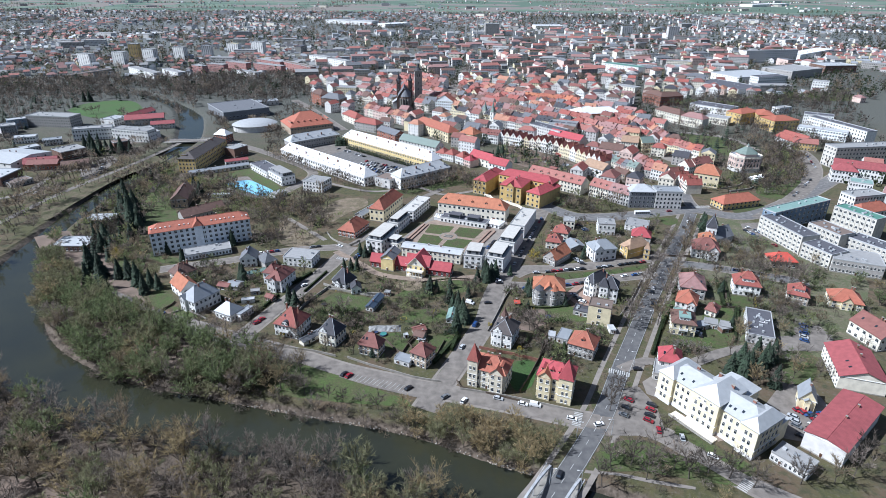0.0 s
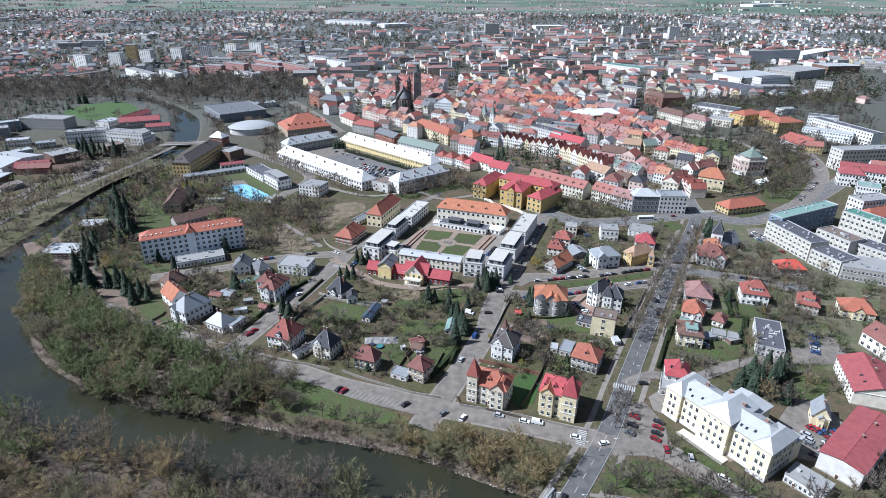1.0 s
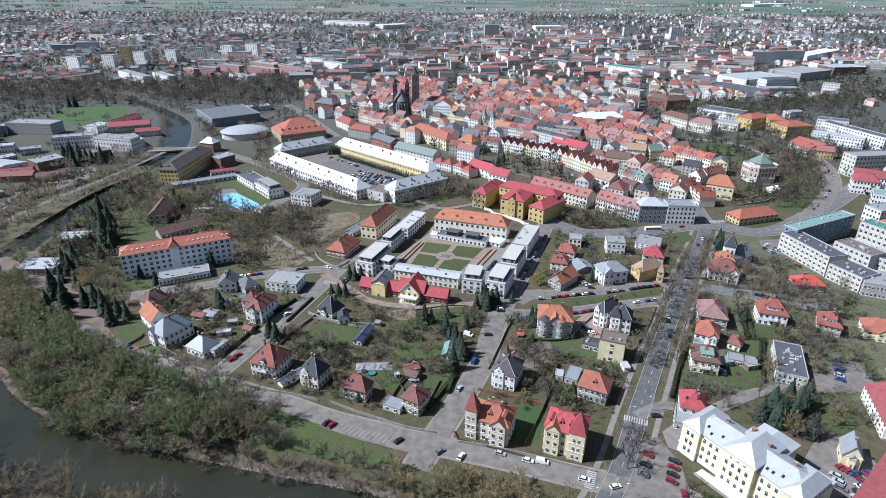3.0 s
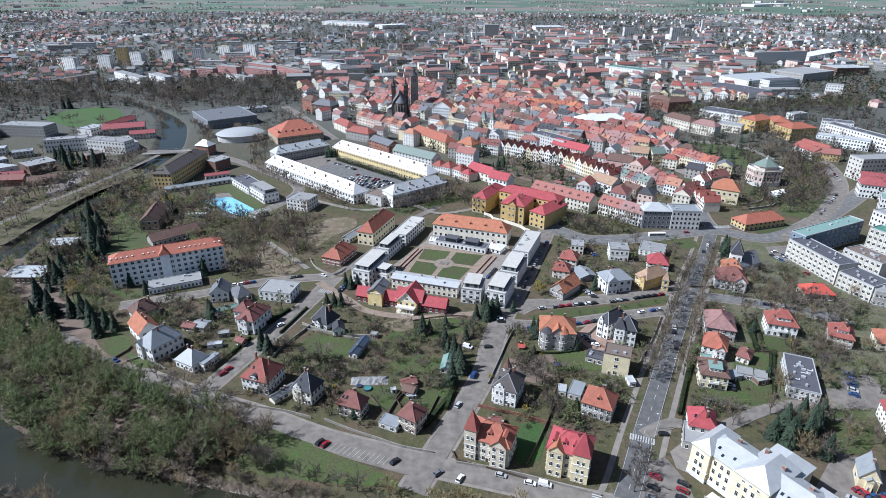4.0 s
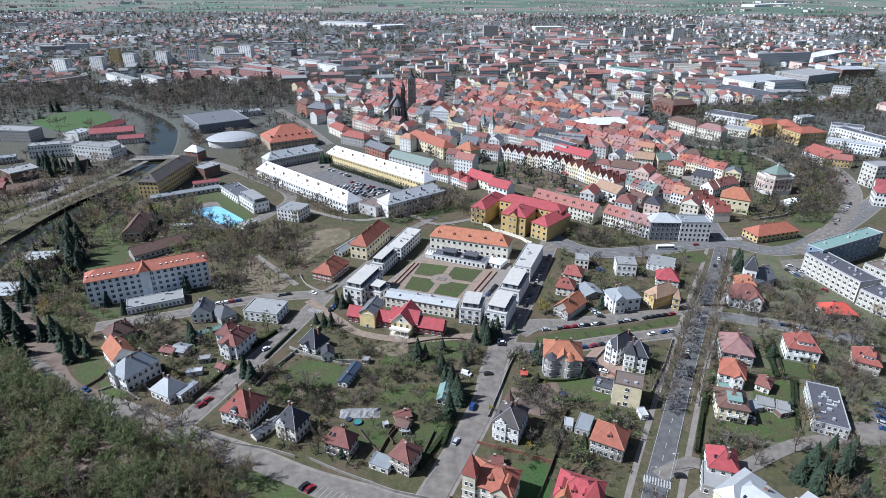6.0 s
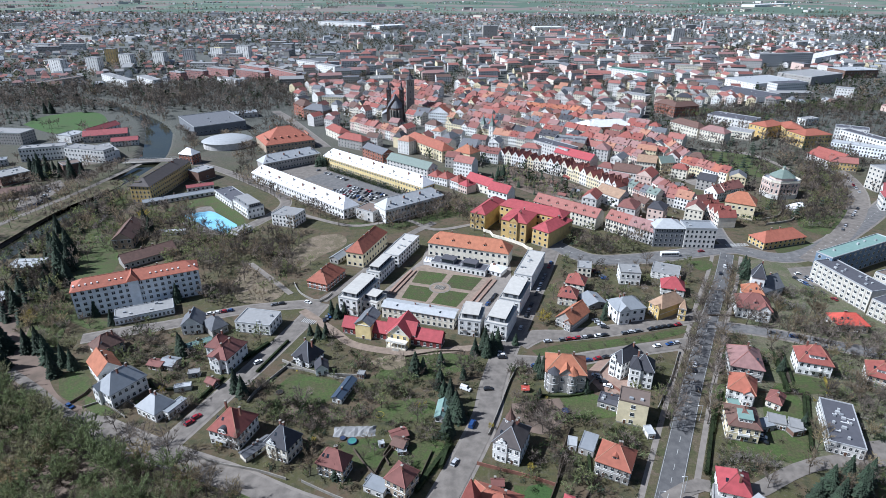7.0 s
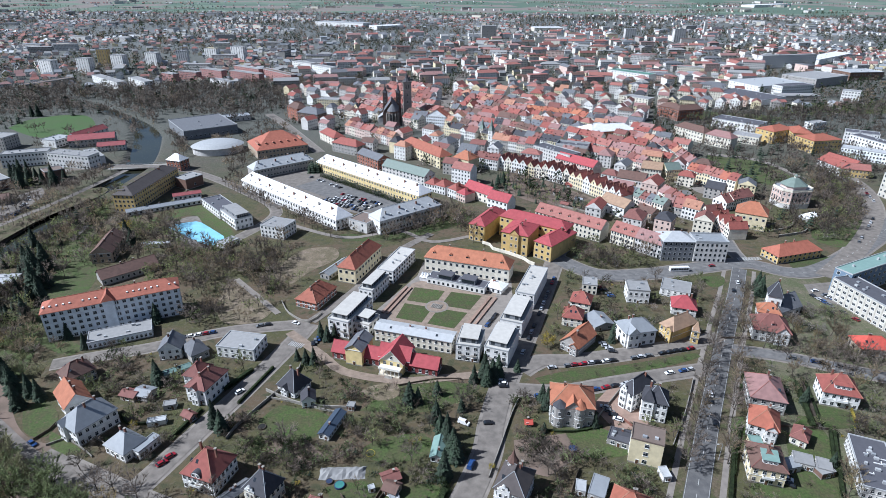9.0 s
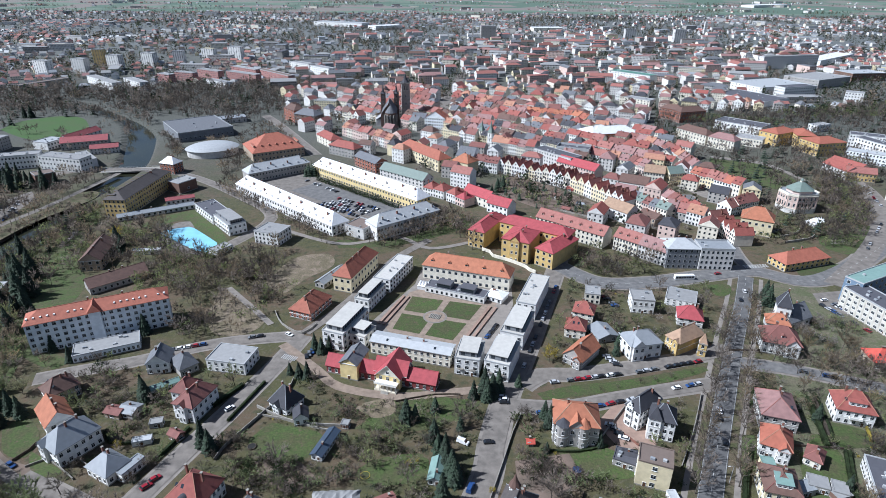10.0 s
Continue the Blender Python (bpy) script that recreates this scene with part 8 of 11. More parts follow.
garden_fence([(34.8, 461.2), (39.6, 457.3), (41.1, 451.4), (51.0, 444.4), (60.4, 435.6), (62.7, 430.8), (65.9, 427.7)], 2.2, "cream", "cream-rendered wall before the yellow school", .4)
garden_fence([(84.6, 281.7), (81.5, 286.4), (77.1, 291.1)], 1.2, "chimney_brick", "brick yard wall")


garden_fence([(6.6, 213.8), (8.2, 209.0), (19.5, 205.1), (34.3, 199.6)], 1.3, "fence_dark", "dark iron fence before a corner villa", .12)
# hedges and fences between garden plots
def plot_edge(pts, tall, mat, thick):
    garden_fence(pts, tall, mat, "clipped evergreen hedge between gardens" if thick > .9 else "weathered timber fence between gardens" if mat == "fence_dark" else "low pale wall between gardens", thick)


plot_edge([(167.3, 309.4), (158.6, 280.7)], 2.4, "hedge_green", 2.0)
plot_edge([(170.6, 309.4), (161.0, 281.8)], 2.0, "shrub_brown", 1.2)
plot_edge([(165.4, 278.0), (155.3, 258.7), (149.0, 246.3)], 1.8, "hedge_green", 1.5)
plot_edge([(118.7, 265.4), (103.3, 234.9)], 2.0, "hedge_green", 1.6)
plot_edge([(151.2, 324.0), (135.2, 296.0)], 1.6, "hedge_green", 1.4)
plot_edge([(149.2, 345.7), (173.9, 345.8)], 1.2, "fence_dark", .2)
plot_edge([(-13.3, 249.0), (-18.0, 240.2), (-20.3, 232.1)], 1.4, "fence_dark", .25)
plot_edge([(1.2, 246.0), (-3.3, 232.1)], 1.2, "fence_dark", .2)
plot_edge([(-71.5, 304.1), (-53.3, 294.6), (-32.0, 292.2)], 1.5, "stone_wall", .4)
plot_edge([(4.5, 237.5), (6.7, 246.0), (7.9, 253.7)], 2.4, "hedge_green", 2.0)
plot_edge([(45.6, 279.6), (59.1, 278.5), (72.3, 281.6)], 1.2, "hedge_green", 1.0)
plot_edge([(46.6, 229.6), (51.8, 246.1), (57.6, 258.5)], 1.5, "fence_dark", .25)
plot_edge([(-128.1, 289.0), (-122.9, 283.1), (-109.0, 283.1)], 1.3, "hedge_green", 1.2)
plot_edge([(-90.4, 304.1), (-82.0, 318.2)], 2.2, "hedge_green", 2.0)
plot_edge([(-81.1, 295.4), (-72.7, 320.7)], 1.6, "hedge_green", 1.2)
plot_edge([(-101.6, 273.7), (-95.4, 291.2)], 1.7, "hedge_green", 1.5)
plot_edge([(186.8, 304.9), (178.1, 283.8)], 1.6, "willow_yellow", .9)
plot_edge([(100.5, 223.4), (105.8, 234.9)], 1.8, "hedge_green", 1.5)
plot_edge([(-138.5, 279.2), (-126.3, 271.8), (-117.4, 264.2)], 1.1, "stone_wall", .3)
plot_edge([(-151.8, 283.0), (-152.1, 279.2), (-155.1, 273.6)], 1.2, "fence_dark", .2)
plot_edge([(164.5, 279.9), (145.4, 281.8)], 1.2, "fence_dark", .2)
plot_edge([(85.9, 304.6), (69.0, 283.6)], 1.3, "stone_wall", .3)
plot_edge([(62.4, 249.1), (59.5, 232.2)], 1.6, "hedge_green", 1.4)


def street_lamp(x, y, rot):
    """A tall tapered pole with a short arm and a flat lamp head."""
    ob = root("street_lamp", x, y, rot, "slim grey steel street lamp on the pavement", "street lamp", "street lamps of the avenue")
    s = Shape()
    s.box(-.09, .09, -.09, .09, 0, 4.5, "bridge_steel")
    s.box(-.06, .06, -.06, .06, 4.5, 8.2, "bridge_steel")
    part("pole", s, ob)
    s = Shape()
    s.box(-.04, 1.6, -.04, .04, 8.1, 8.2, "bridge_steel")
    part("arm", s, ob)
    s = Shape()
    s.box(1.3, 2.1, -.16, .16, 8.0, 8.14, "frame_white")
    part("lamp_head", s, ob)


for x, y, rot in ((*(39.4, 154.3), 0), (*(50.7, 153.4), 180), (*(54.2, 178.2), 0), (*(68.8, 179.9), 180), (*(79.5, 219.8), 0), (*(91.6, 226.2), 180), (*(98.9, 260.2), 0), (*(112.2, 263.6), 180)):
    street_lamp(x, y, rot)


def tarp(x, y, rot, w, d):
    """A long vegetable bed under a crumpled pale cover."""
    r = random.Random(3)
    s = Shape()
    nx, ny = 14, 4
    pts = [(-w / 2 + w * i / nx + r.uniform(-.2, .2), -d / 2 + d * j / ny + r.uniform(-.2, .2), 0.02 if i in (0, nx) or j in (0, ny) else r.uniform(.4, 1.3)) for j in range(ny + 1) for i in range(nx + 1)]
    s.add(pts, [(j * (nx + 1) + i, j * (nx + 1) + i + 1, (j + 1) * (nx + 1) + i + 1, (j + 1) * (nx + 1) + i) for j in range(ny) for i in range(nx)], "grey_flat")
    ob = root("covered_bed", x, y, rot, "long vegetable bed under crumpled pale grey sheeting", "garden bed")
    part("cover", s, ob)
    take(x, y, rot, w, d)


tarp(*(-30.4, 257.1), 2, 17, 6)


def shed(x, y, rot, w, d, h, wall, cover, pitched=True, words="small garden shed"):
    house("garden_shed", "shed", x, y, rot, w, d, h, "gable" if pitched else "flat", 1.1 if pitched else .2, wall, cover, 1, 1, label=f"{words} with a {ROOFS[cover][1]} roof".replace("flat roof", "felt roof"))


shed(*(-12.3, 253.6), 25, 6, 5, 2.6, "brown_wall", "brown_red", True, "dark timber garden shed")
shed(*(-18.8, 249.0), 20, 2.2, 2, 1.9, "white", "metal_light", False, "small white garden hut")
shed(*(-10.4, 245.1), 10, 3.4, 2.4, 1.8, "brown_wall", "metal_grey", False, "low timber garden hut")
shed(*(-128.9, 299.5), -15, 7, 5, 2.8, "plaster_tan", "brown_red", True, "weathered garden shed")
shed(*(-123.2, 300.4), -15, 7, 6.5, 3.0, "plaster_grey", "metal_grey", True, "patched garden shed")
shed(*(-110.3, 283.1), 15, 7, 3, 2.4, "white", "metal_light", False, "low white garden shed")
shed(*(-109.2, 293.2), 15, 5, 3.5, 2.4, "plaster_grey", "grey_flat", False, "grey block garden shed")
shed(*(-116.4, 317.1), 35, 12, 3, 2.2, "plaster_light", "teal", True, "long turquoise greenhouse")
shed(*(-32.1, 292.6), -10, 3.2, 3, 2.3, "brown_wall", "grey_flat", False, "small dark garden shed")
shed(*(25.0, 229.0), 0, 4, 3, 2.6, "white", "brown_red", True, "small white garden shed")
shed(*(42.0, 282.7), 0, 2.6, 2.2, 1.8, "red_wood", "bright_red", True, "bright red children's garden hut")
shed(*(56.1, 249.1), -15, 3.5, 5, 2.6, "plaster_light", "metal_light", False, "pale garden hut")
shed(*(135.4, 259.4), 12, 9, 5, 2.6, "plaster_grey", "metal_grey", False, "long garage")
shed(*(148.1, 257.1), 14, 6, 5, 2.6, "brown_wall", "grey_flat", False, "small carport hut")
shed(*(88.4, 255.4), 5, 3, 5, 2.6, "white", "metal_light", False, "white lean-to hut")
for x, y, wall, cover in ((*(156.7, 502.2), "brown_wall", "brown_tile"), (*(166.7, 504.5), "plaster_tan", "metal_grey"), (*(175.7, 500.3), "brown_wall", "brown_red"), (*(119.8, 543.6), "plaster_grey", "metal_grey"), (*(104.1, 564.5), "brown_wall", "brown_tile"), (*(106.0, 533.6), "plaster_tan", "brown_red"), (*(119.4, 581.5), "red_wood", "red_tile"), (*(129.3, 519.7), "white", "metal_light")):
    if is_free(x, y, 2):
        shed(x, y, -35, 6.5, 4.5, 2.7, wall, cover, True, "small shed in a terraced garden")
garden_fence([(98.9, 536.0), (120.0, 520.7), (132.6, 510.7)], 1.4, "stone_wall", "rough stone terrace wall in a garden slope", .5)
garden_fence([(98.9, 561.7), (119.6, 538.6), (131.1, 526.7)], 1.4, "stone_wall", "rough stone terrace wall in a garden slope", .5)
garden_fence([(152.5, 513.1), (165.9, 496.0), (176.6, 485.9)], 1.6, "stone_wall", "rough stone terrace wall in a garden slope", .5)
shed(*(-66.9, 246.1), 50, 12, 4, 2.8, "cream", "grey_tile", True, "long low garage between villas")
shed(*(127.7, 268.9), -12, 4.5, 4, 5.4, "cream_yellow", "teal", False, "low yellow wing of a villa")
shed(*(80.0, 274.4), -18, 8, 5, 2.8, "plaster_tan", "dark_slate", True, "dark-roofed outbuilding")
shed(*(-187.3, 454.4), 5, 18, 4, 3, "plaster_light", "metal_light", False, "long pale pool cabin row")


def disc(name, x, y, r, tall, rim, top_mat, label, category):
    """A round pool or trampoline: a low drum with a rim and a round top."""
    ob = root(name, x, y, 0, label, category)
    n, s = 18, Shape()
    ring = lambda q, z: [(q * math.cos(math.tau * i / n), q * math.sin(math.tau * i / n), z) for i in range(n)]
    s.add(ring(r, 0) + ring(r, tall) + ring(r * .9, tall), [(i, (i + 1) % n, n + (i + 1) % n, n + i) for i in range(n)] + [(n + i, n + (i + 1) % n, 2 * n + (i + 1) % n, 2 * n + i) for i in range(n)], rim)
    part("rim", s, ob)
    s = Shape()
    s.add(ring(r * .9, tall - .05), [tuple(range(n))], top_mat)
    part("surface", s, ob)


disc("trampoline", *(57.6, 269.1), 1.9, .8, "fence_dark", "trampoline_blue", "round dark blue trampoline on a lawn", "trampoline")
disc("paddling_pool", *(-30.6, 251.1), 1.9, .9, "trampoline_blue", "pool_teal", "round turquoise garden pool on grass", "pool")
disc("paddling_pool", *(-34.6, 252.9), 1.3, .7, "fence_dark", "trampoline_blue", "small covered round garden pool", "pool")
disc("trampoline", *(-67.0, 281.0), 1.7, .7, "fence_dark", "tyre", "round black trampoline on a lawn", "trampoline")
disc("flower_ring", *(-21.2, 266.9), 1.9, .25, "willow_yellow", "lawn", "round yellow-edged flower bed", "flower bed")


# ---- the old town: terraced houses along its streets, then the blocks behind ----
TOWN_WALLS = ["white", "cream", "white", "cream_yellow", "cream", "white", "cream", "pink", "white", "cream_yellow"]
TOWN_ROOFS = ["haze_pale_red", "brown_red", "red_tile", "brown_red", "red_tile", "brown_tile", "haze_pale_orange", "mauve_tile", "brown_red", "grey_tile", "dark_slate"]
TOWN_COUNT = [0]


def town_house(x, y, rot, w, d, h, roof, rise, wall, cover):
    """A terraced town house: its walls are the thing, roof and far-off windows its parts."""
    ob = new("terraced_house", wall_shape(w, d, h, roof, rise, wall).mesh("terraced_house"))
    ob.matrix_basis = pose(x, y, 0, 0, 0, rot)
    shape = "hipped" if roof == "hip" else "gabled"
    tagged(ob, f"{WALLS[wall][1]} town house with a {shape} {ROOFS[cover][1]} roof", "house", "old town houses")
    take(x, y, rot, w - 1, d, 0.3)
    top = roof_shape(w, d, h, roof, rise, cover, 0.25)
    rng = random.Random(int(x * 13 + y * 7))
    for i in range(2):
        cx, cy = rng.uniform(-.3, .3) * w, rng.uniform(-.15, .15) * d
        top.box(cx - .4, cx + .4, cy - .4, cy + .4, h + rise * .5, h + rise + .8, "chimney_brick")
    if roof in ("gable", "eaves") and rng.random() < .6:
        for i in range(2):
            xx = (-.25 + .5 * i) * w
            top.box(xx - .6, xx + .6, -d * .36, -d * .2, h + rise * .25, h + rise * .25 + 1.2, cover)
            top.box(xx - .42, xx + .42, -d * .36 - .05, -d * .35, h + rise * .25 + .15, h + rise * .25 + .95, "glass")
    part("roof", top, ob)
    s = Shape()
    for px, py, pz, ang, ww, wh in facade_places(w, d, h, max(2, round(h / 3.3)), max(2, round(w / 2.7)), "fr" if x < 0 else "fl"):
        window_quad(s, (px, py, pz), math.cos(radians(ang)), math.sin(radians(ang)), ww, wh)
    if roof == "gablef":
        window_quad(s, (0, -d / 2, h + rise * .2), 1, 0, 1.0, 1.4)
    part("glazing", s, ob, kind="stuff")
    TOWN_COUNT[0] += 1
    return ob


def terrace(pts, width, h, roof, walls, roofs, depth=13, rise=5.0, seed=0):
    """Town houses wall to wall along a line of eaves, their fronts on its right-hand side."""
    rng = random.Random(seed)
    line = [Vector(p) for p in pts]
    for a, b in zip(line, line[1:]):
        run = (b - a).length
        n = max(1, round(run / width))
        e = (b - a) / run
        nrm = Vector((-e.y, e.x))
        ang = math.degrees(math.atan2(e.y, e.x))
        for i in range(n):
            hh, dd = h + rng.uniform(-.9, 1.2), depth + rng.uniform(-1.5, 1.5)
            c = a + e * run * (i + .5) / n + nrm * dd / 2
            if is_free(c.x, c.y, -4):
                town_house(c.x, c.y, ang, run / n, dd, hh, roof, rise + rng.uniform(-.6, .8), rng.choice(walls), rng.choice(roofs))


REDS = ["haze_pale_red", "red_tile", "brown_red", "haze_pale_orange", "mauve_tile"]
terrace([(60.0, 631.2), (97.6, 602.4), (118.6, 582.1), (135.7, 553.5), (149.6, 530.1)], 7.5, 10, "gablef", ["white", "cream", "white", "cream_yellow"], ["brown_red", "red_tile", "brown_red"], 14, 5, 1)
terrace([(35.1, 640.0), (59.5, 625.8)], 8, 10, "eaves", ["white"], ["brown_red"], 13, 4, 2)
terrace([(-105.7, 767.6), (-72.8, 734.0), (-46.3, 710.3)], 9, 11, "eaves", ["white", "cream", "pink"], REDS, 14, 5, 3)
terrace([(229.9, 603.9), (256.0, 564.6)], 8.5, 10.5, "eaves", ["cream_yellow", "cream", "white", "cream_yellow"], ["orange_red", "red_tile", "haze_pale_red", "orange_red"], 13, 5, 4)
terrace([(177.7, 518.4), (190.1, 509.3), (199.1, 500.4)], 9, 9, "eaves", ["white", "cream", "plaster_grey"], REDS, 12, 5, 5)
terrace([(202.2, 504.9), (206.3, 488.7), (207.5, 467.8)], 8, 8, "gablef", ["white", "cream", "pink"], ["brown_red", "red_tile"], 13, 5, 6)
terrace([(156.5, 543.0), (169.7, 518.1), (175.4, 510.0)], 8, 10, "eaves", ["cream", "plaster_light", "pink"], ["metal_green", "brown_red", "grey_tile"], 12, 4, 7)
terrace([(154.7, 663.0), (184.2, 640.2), (193.4, 618.8)], 9, 10, "eaves", TOWN_WALLS, REDS, 14, 5, 8)
terrace([(210.0, 728.0), (235.0, 693.6), (240.6, 626.4)], 10, 10, "eaves", TOWN_WALLS, REDS, 14, 5, 9)
terrace([(34.4, 794.4), (84.9, 764.4), (109.4, 733.7)], 10, 11, "eaves", TOWN_WALLS, TOWN_ROOFS, 14, 5, 10)
terrace([(60.6, 704.3), (101.3, 678.7)], 9, 11, "eaves", ["cream", "white", "plaster_grey"], REDS, 14, 5, 11)
terrace([(11.7, 555.0), (25.8, 539.2)], 9, 8, "hip", ["white", "pink"], ["crimson", "red_tile"], 12, 4, 12)
terrace([(-8.0, 571.7), (9.4, 557.7)], 9, 7, "hip", ["white", "pink"], ["red_tile"], 12, 4, 13)
terrace([(230.4, 522.5), (259.9, 539.0)], 9, 8, "eaves", ["white", "cream"], ["mauve_tile", "brown_red"], 12, 5, 14)
terrace([(206.8, 514.0), (202.4, 541.0), (198.3, 554.2)], 9, 8, "eaves", ["white", "cream"], REDS, 12, 5, 15)
terrace([(115.7, 849.6), (168.3, 824.5), (181.7, 806.2)], 12, 12, "eaves", TOWN_WALLS, ["orange_tile", "orange_red"], 16, 5, 16)
terrace([(155.6, 513.5), (163.8, 500.1)], 8, 6, "eaves", ["plaster_tan", "brick"], ["brown_tile"], 10, 3, 17)

CANAL = [(p.x, p.y) for p in RIVER]
PARK = [(231.6, 662.9), (293.1, 900.4), (622.2, 907.4), (471.2, 597.3), (325.4, 485.1), (248.8, 484.5), (275.6, 580.3)]
WOODS = [(-823.5, 995.9), (-429.6, 1064.3), (-278.3, 1111.7), (-189.7, 890.2), (-246.4, 808.6), (-340.1, 869.7), (-411.9, 851.6), (-565.1, 865.1), (-676.5, 786.6)]


def inside(x, y, poly):
    c, n = False, len(poly)
    for i in range(n):
        (xa, ya), (xb, yb) = poly[i], poly[i - 1]
        if (ya > y) != (yb > y) and x < (xb - xa) * (y - ya) / (yb - ya) + xa:
            c = not c
    return c


def off_road(x, y, margin=0.0):
    p = Vector((x, y))
    for line, half in ROAD_LINES:
        for q in line:
            if abs(q.x - x) < 30 and abs(q.y - y) < 30 and (q - p).length < half + 4 + margin:
                return False
    return True


def wet(x, y, half=20):
    for px, py in CANAL:
        if abs(px - x) < half + 8 and abs(py - y) < half + 8 and math.hypot(px - x, py - y) < half:
            return True
    return False


def dry_spot(x, y, half=20):
    return not wet(x, y, half)


SLOPE = [(53.2, 608.2), (70.4, 624.9), (117.4, 571.5), (135.7, 548.9), (130.2, 509.6), (86.5, 528.6), (54.4, 564.0)]
CORE = [(-94.6, 709.7), (-192.5, 840.0), (-190.8, 967.6), (-145.4, 1115.5), (319.6, 1128.9), (283.5, 849.2), (272.0, 573.1), (220.4, 484.3), (164.9, 465.0), (128.8, 504.1), (66.9, 592.8), (12.2, 592.2), (-14.3, 641.2)]
RIGHT_EDGE = [(394.2, 561.5), (493.4, 604.6), (389.9, 401.8), (318.6, 379.9), (335.5, 436.0)]
# the market square with the town hall on its far side
field("square", [(-27.0, 797.0), (-19.0, 803.0), (16.0, 793.0), (28.0, 789.0), (36.0, 770.0), (-8.0, 767.0)], "paving", 0.06, "pale paved market square of the old town", "square")
take(4.0, 782.0, -10.0, 52.0, 24.0, 0.0)
house("town_hall", "building", 3.0, 808.5, -17.0, 25.0, 16.0, 14.0, "gablef", 8, "white_blue", "orange_red", 4, 9, "", single=False, sides="fr", label="white-blue town hall with a steep red tile roof")
house("town_hall_annex", "building", -17.5, 815.0, -17.0, 17.0, 15.0, 12.5, "eaves", 4.5, "white_blue", "grey_tile", 4, 6, "", single=False, sides="fr")
# blocks of the old town behind the named rows
OLD_TOWN = [(-121.3, 841.3), (-105.9, 949.0), (-65.2, 1063.9), (118.3, 1068.8), (268.3, 978.6), (261.1, 803.5), (257.9, 644.6), (181.5, 626.2), (109.4, 670.9), (37.8, 718.4), (-47.1, 803.6)]
rng = random.Random(5)
axis, across = Vector((math.cos(radians(-42)), math.sin(radians(-42)))), Vector((math.sin(radians(42)), math.cos(radians(42))))
centre = Vector((30, 720))
for row in range(-14, 26):
    u = -500.0 + rng.uniform(0, 30)
    step_back, tall, until, turned = rng.uniform(-2, 2), rng.uniform(10, 12.5), 0.0, 0.0
    while u < 500:
        if u > until:
            # a side street, then a new block with its own eaves height and bend
            u += rng.uniform(5, 9)
            until, tall, turned = u + rng.uniform(55, 105), rng.uniform(9.5, 13), rng.uniform(-6, 6)
        w = rng.uniform(9, 17)
        p = centre + across * (row * 25 + step_back) + axis * (u + w / 2)
        u += w
        if TOWN_COUNT[0] < 295 and inside(p.x, p.y, OLD_TOWN) and is_free(p.x, p.y, 1.5) and off_road(p.x, p.y):
            d = rng.uniform(11, 14)
            town_house(p.x, p.y, -42 + turned, w + .4, d, tall + rng.uniform(-1.2, 1.2), rng.choice(("eaves", "eaves", "eaves", "gablef" if w < 12 else "hip")), rng.uniform(3.6, 5.6), rng.choice(TOWN_WALLS), rng.choice(TOWN_ROOFS))


# ---- the wide city: thousands of houses, joined district by district ----
class Bulk:
    """Many alike forms joined into one mesh."""

    def __init__(self, mats):
        self.mats, self.v, self.f, self.m, self.n = mats, [], [], [], 0

    def add(self, verts, faces, mat):
        self.v.append(np.asarray(verts, float))
        self.f += [tuple(self.n + i for i in f) for f in faces]
        self.m += [self.mats.index(mat)] * len(faces)
        self.n += len(verts)

    def place(self, name, label, category):
        me = bpy.data.meshes.new(name)
        if self.n:
            me.from_pydata(np.concatenate(self.v).tolist(), [], self.f)
        for k in self.mats:
            me.materials.append(MATS[k])
        me.polygons.foreach_set("material_index", self.m)
        me.update()
        return tagged(new(name, me), label, category, kind="stuff")


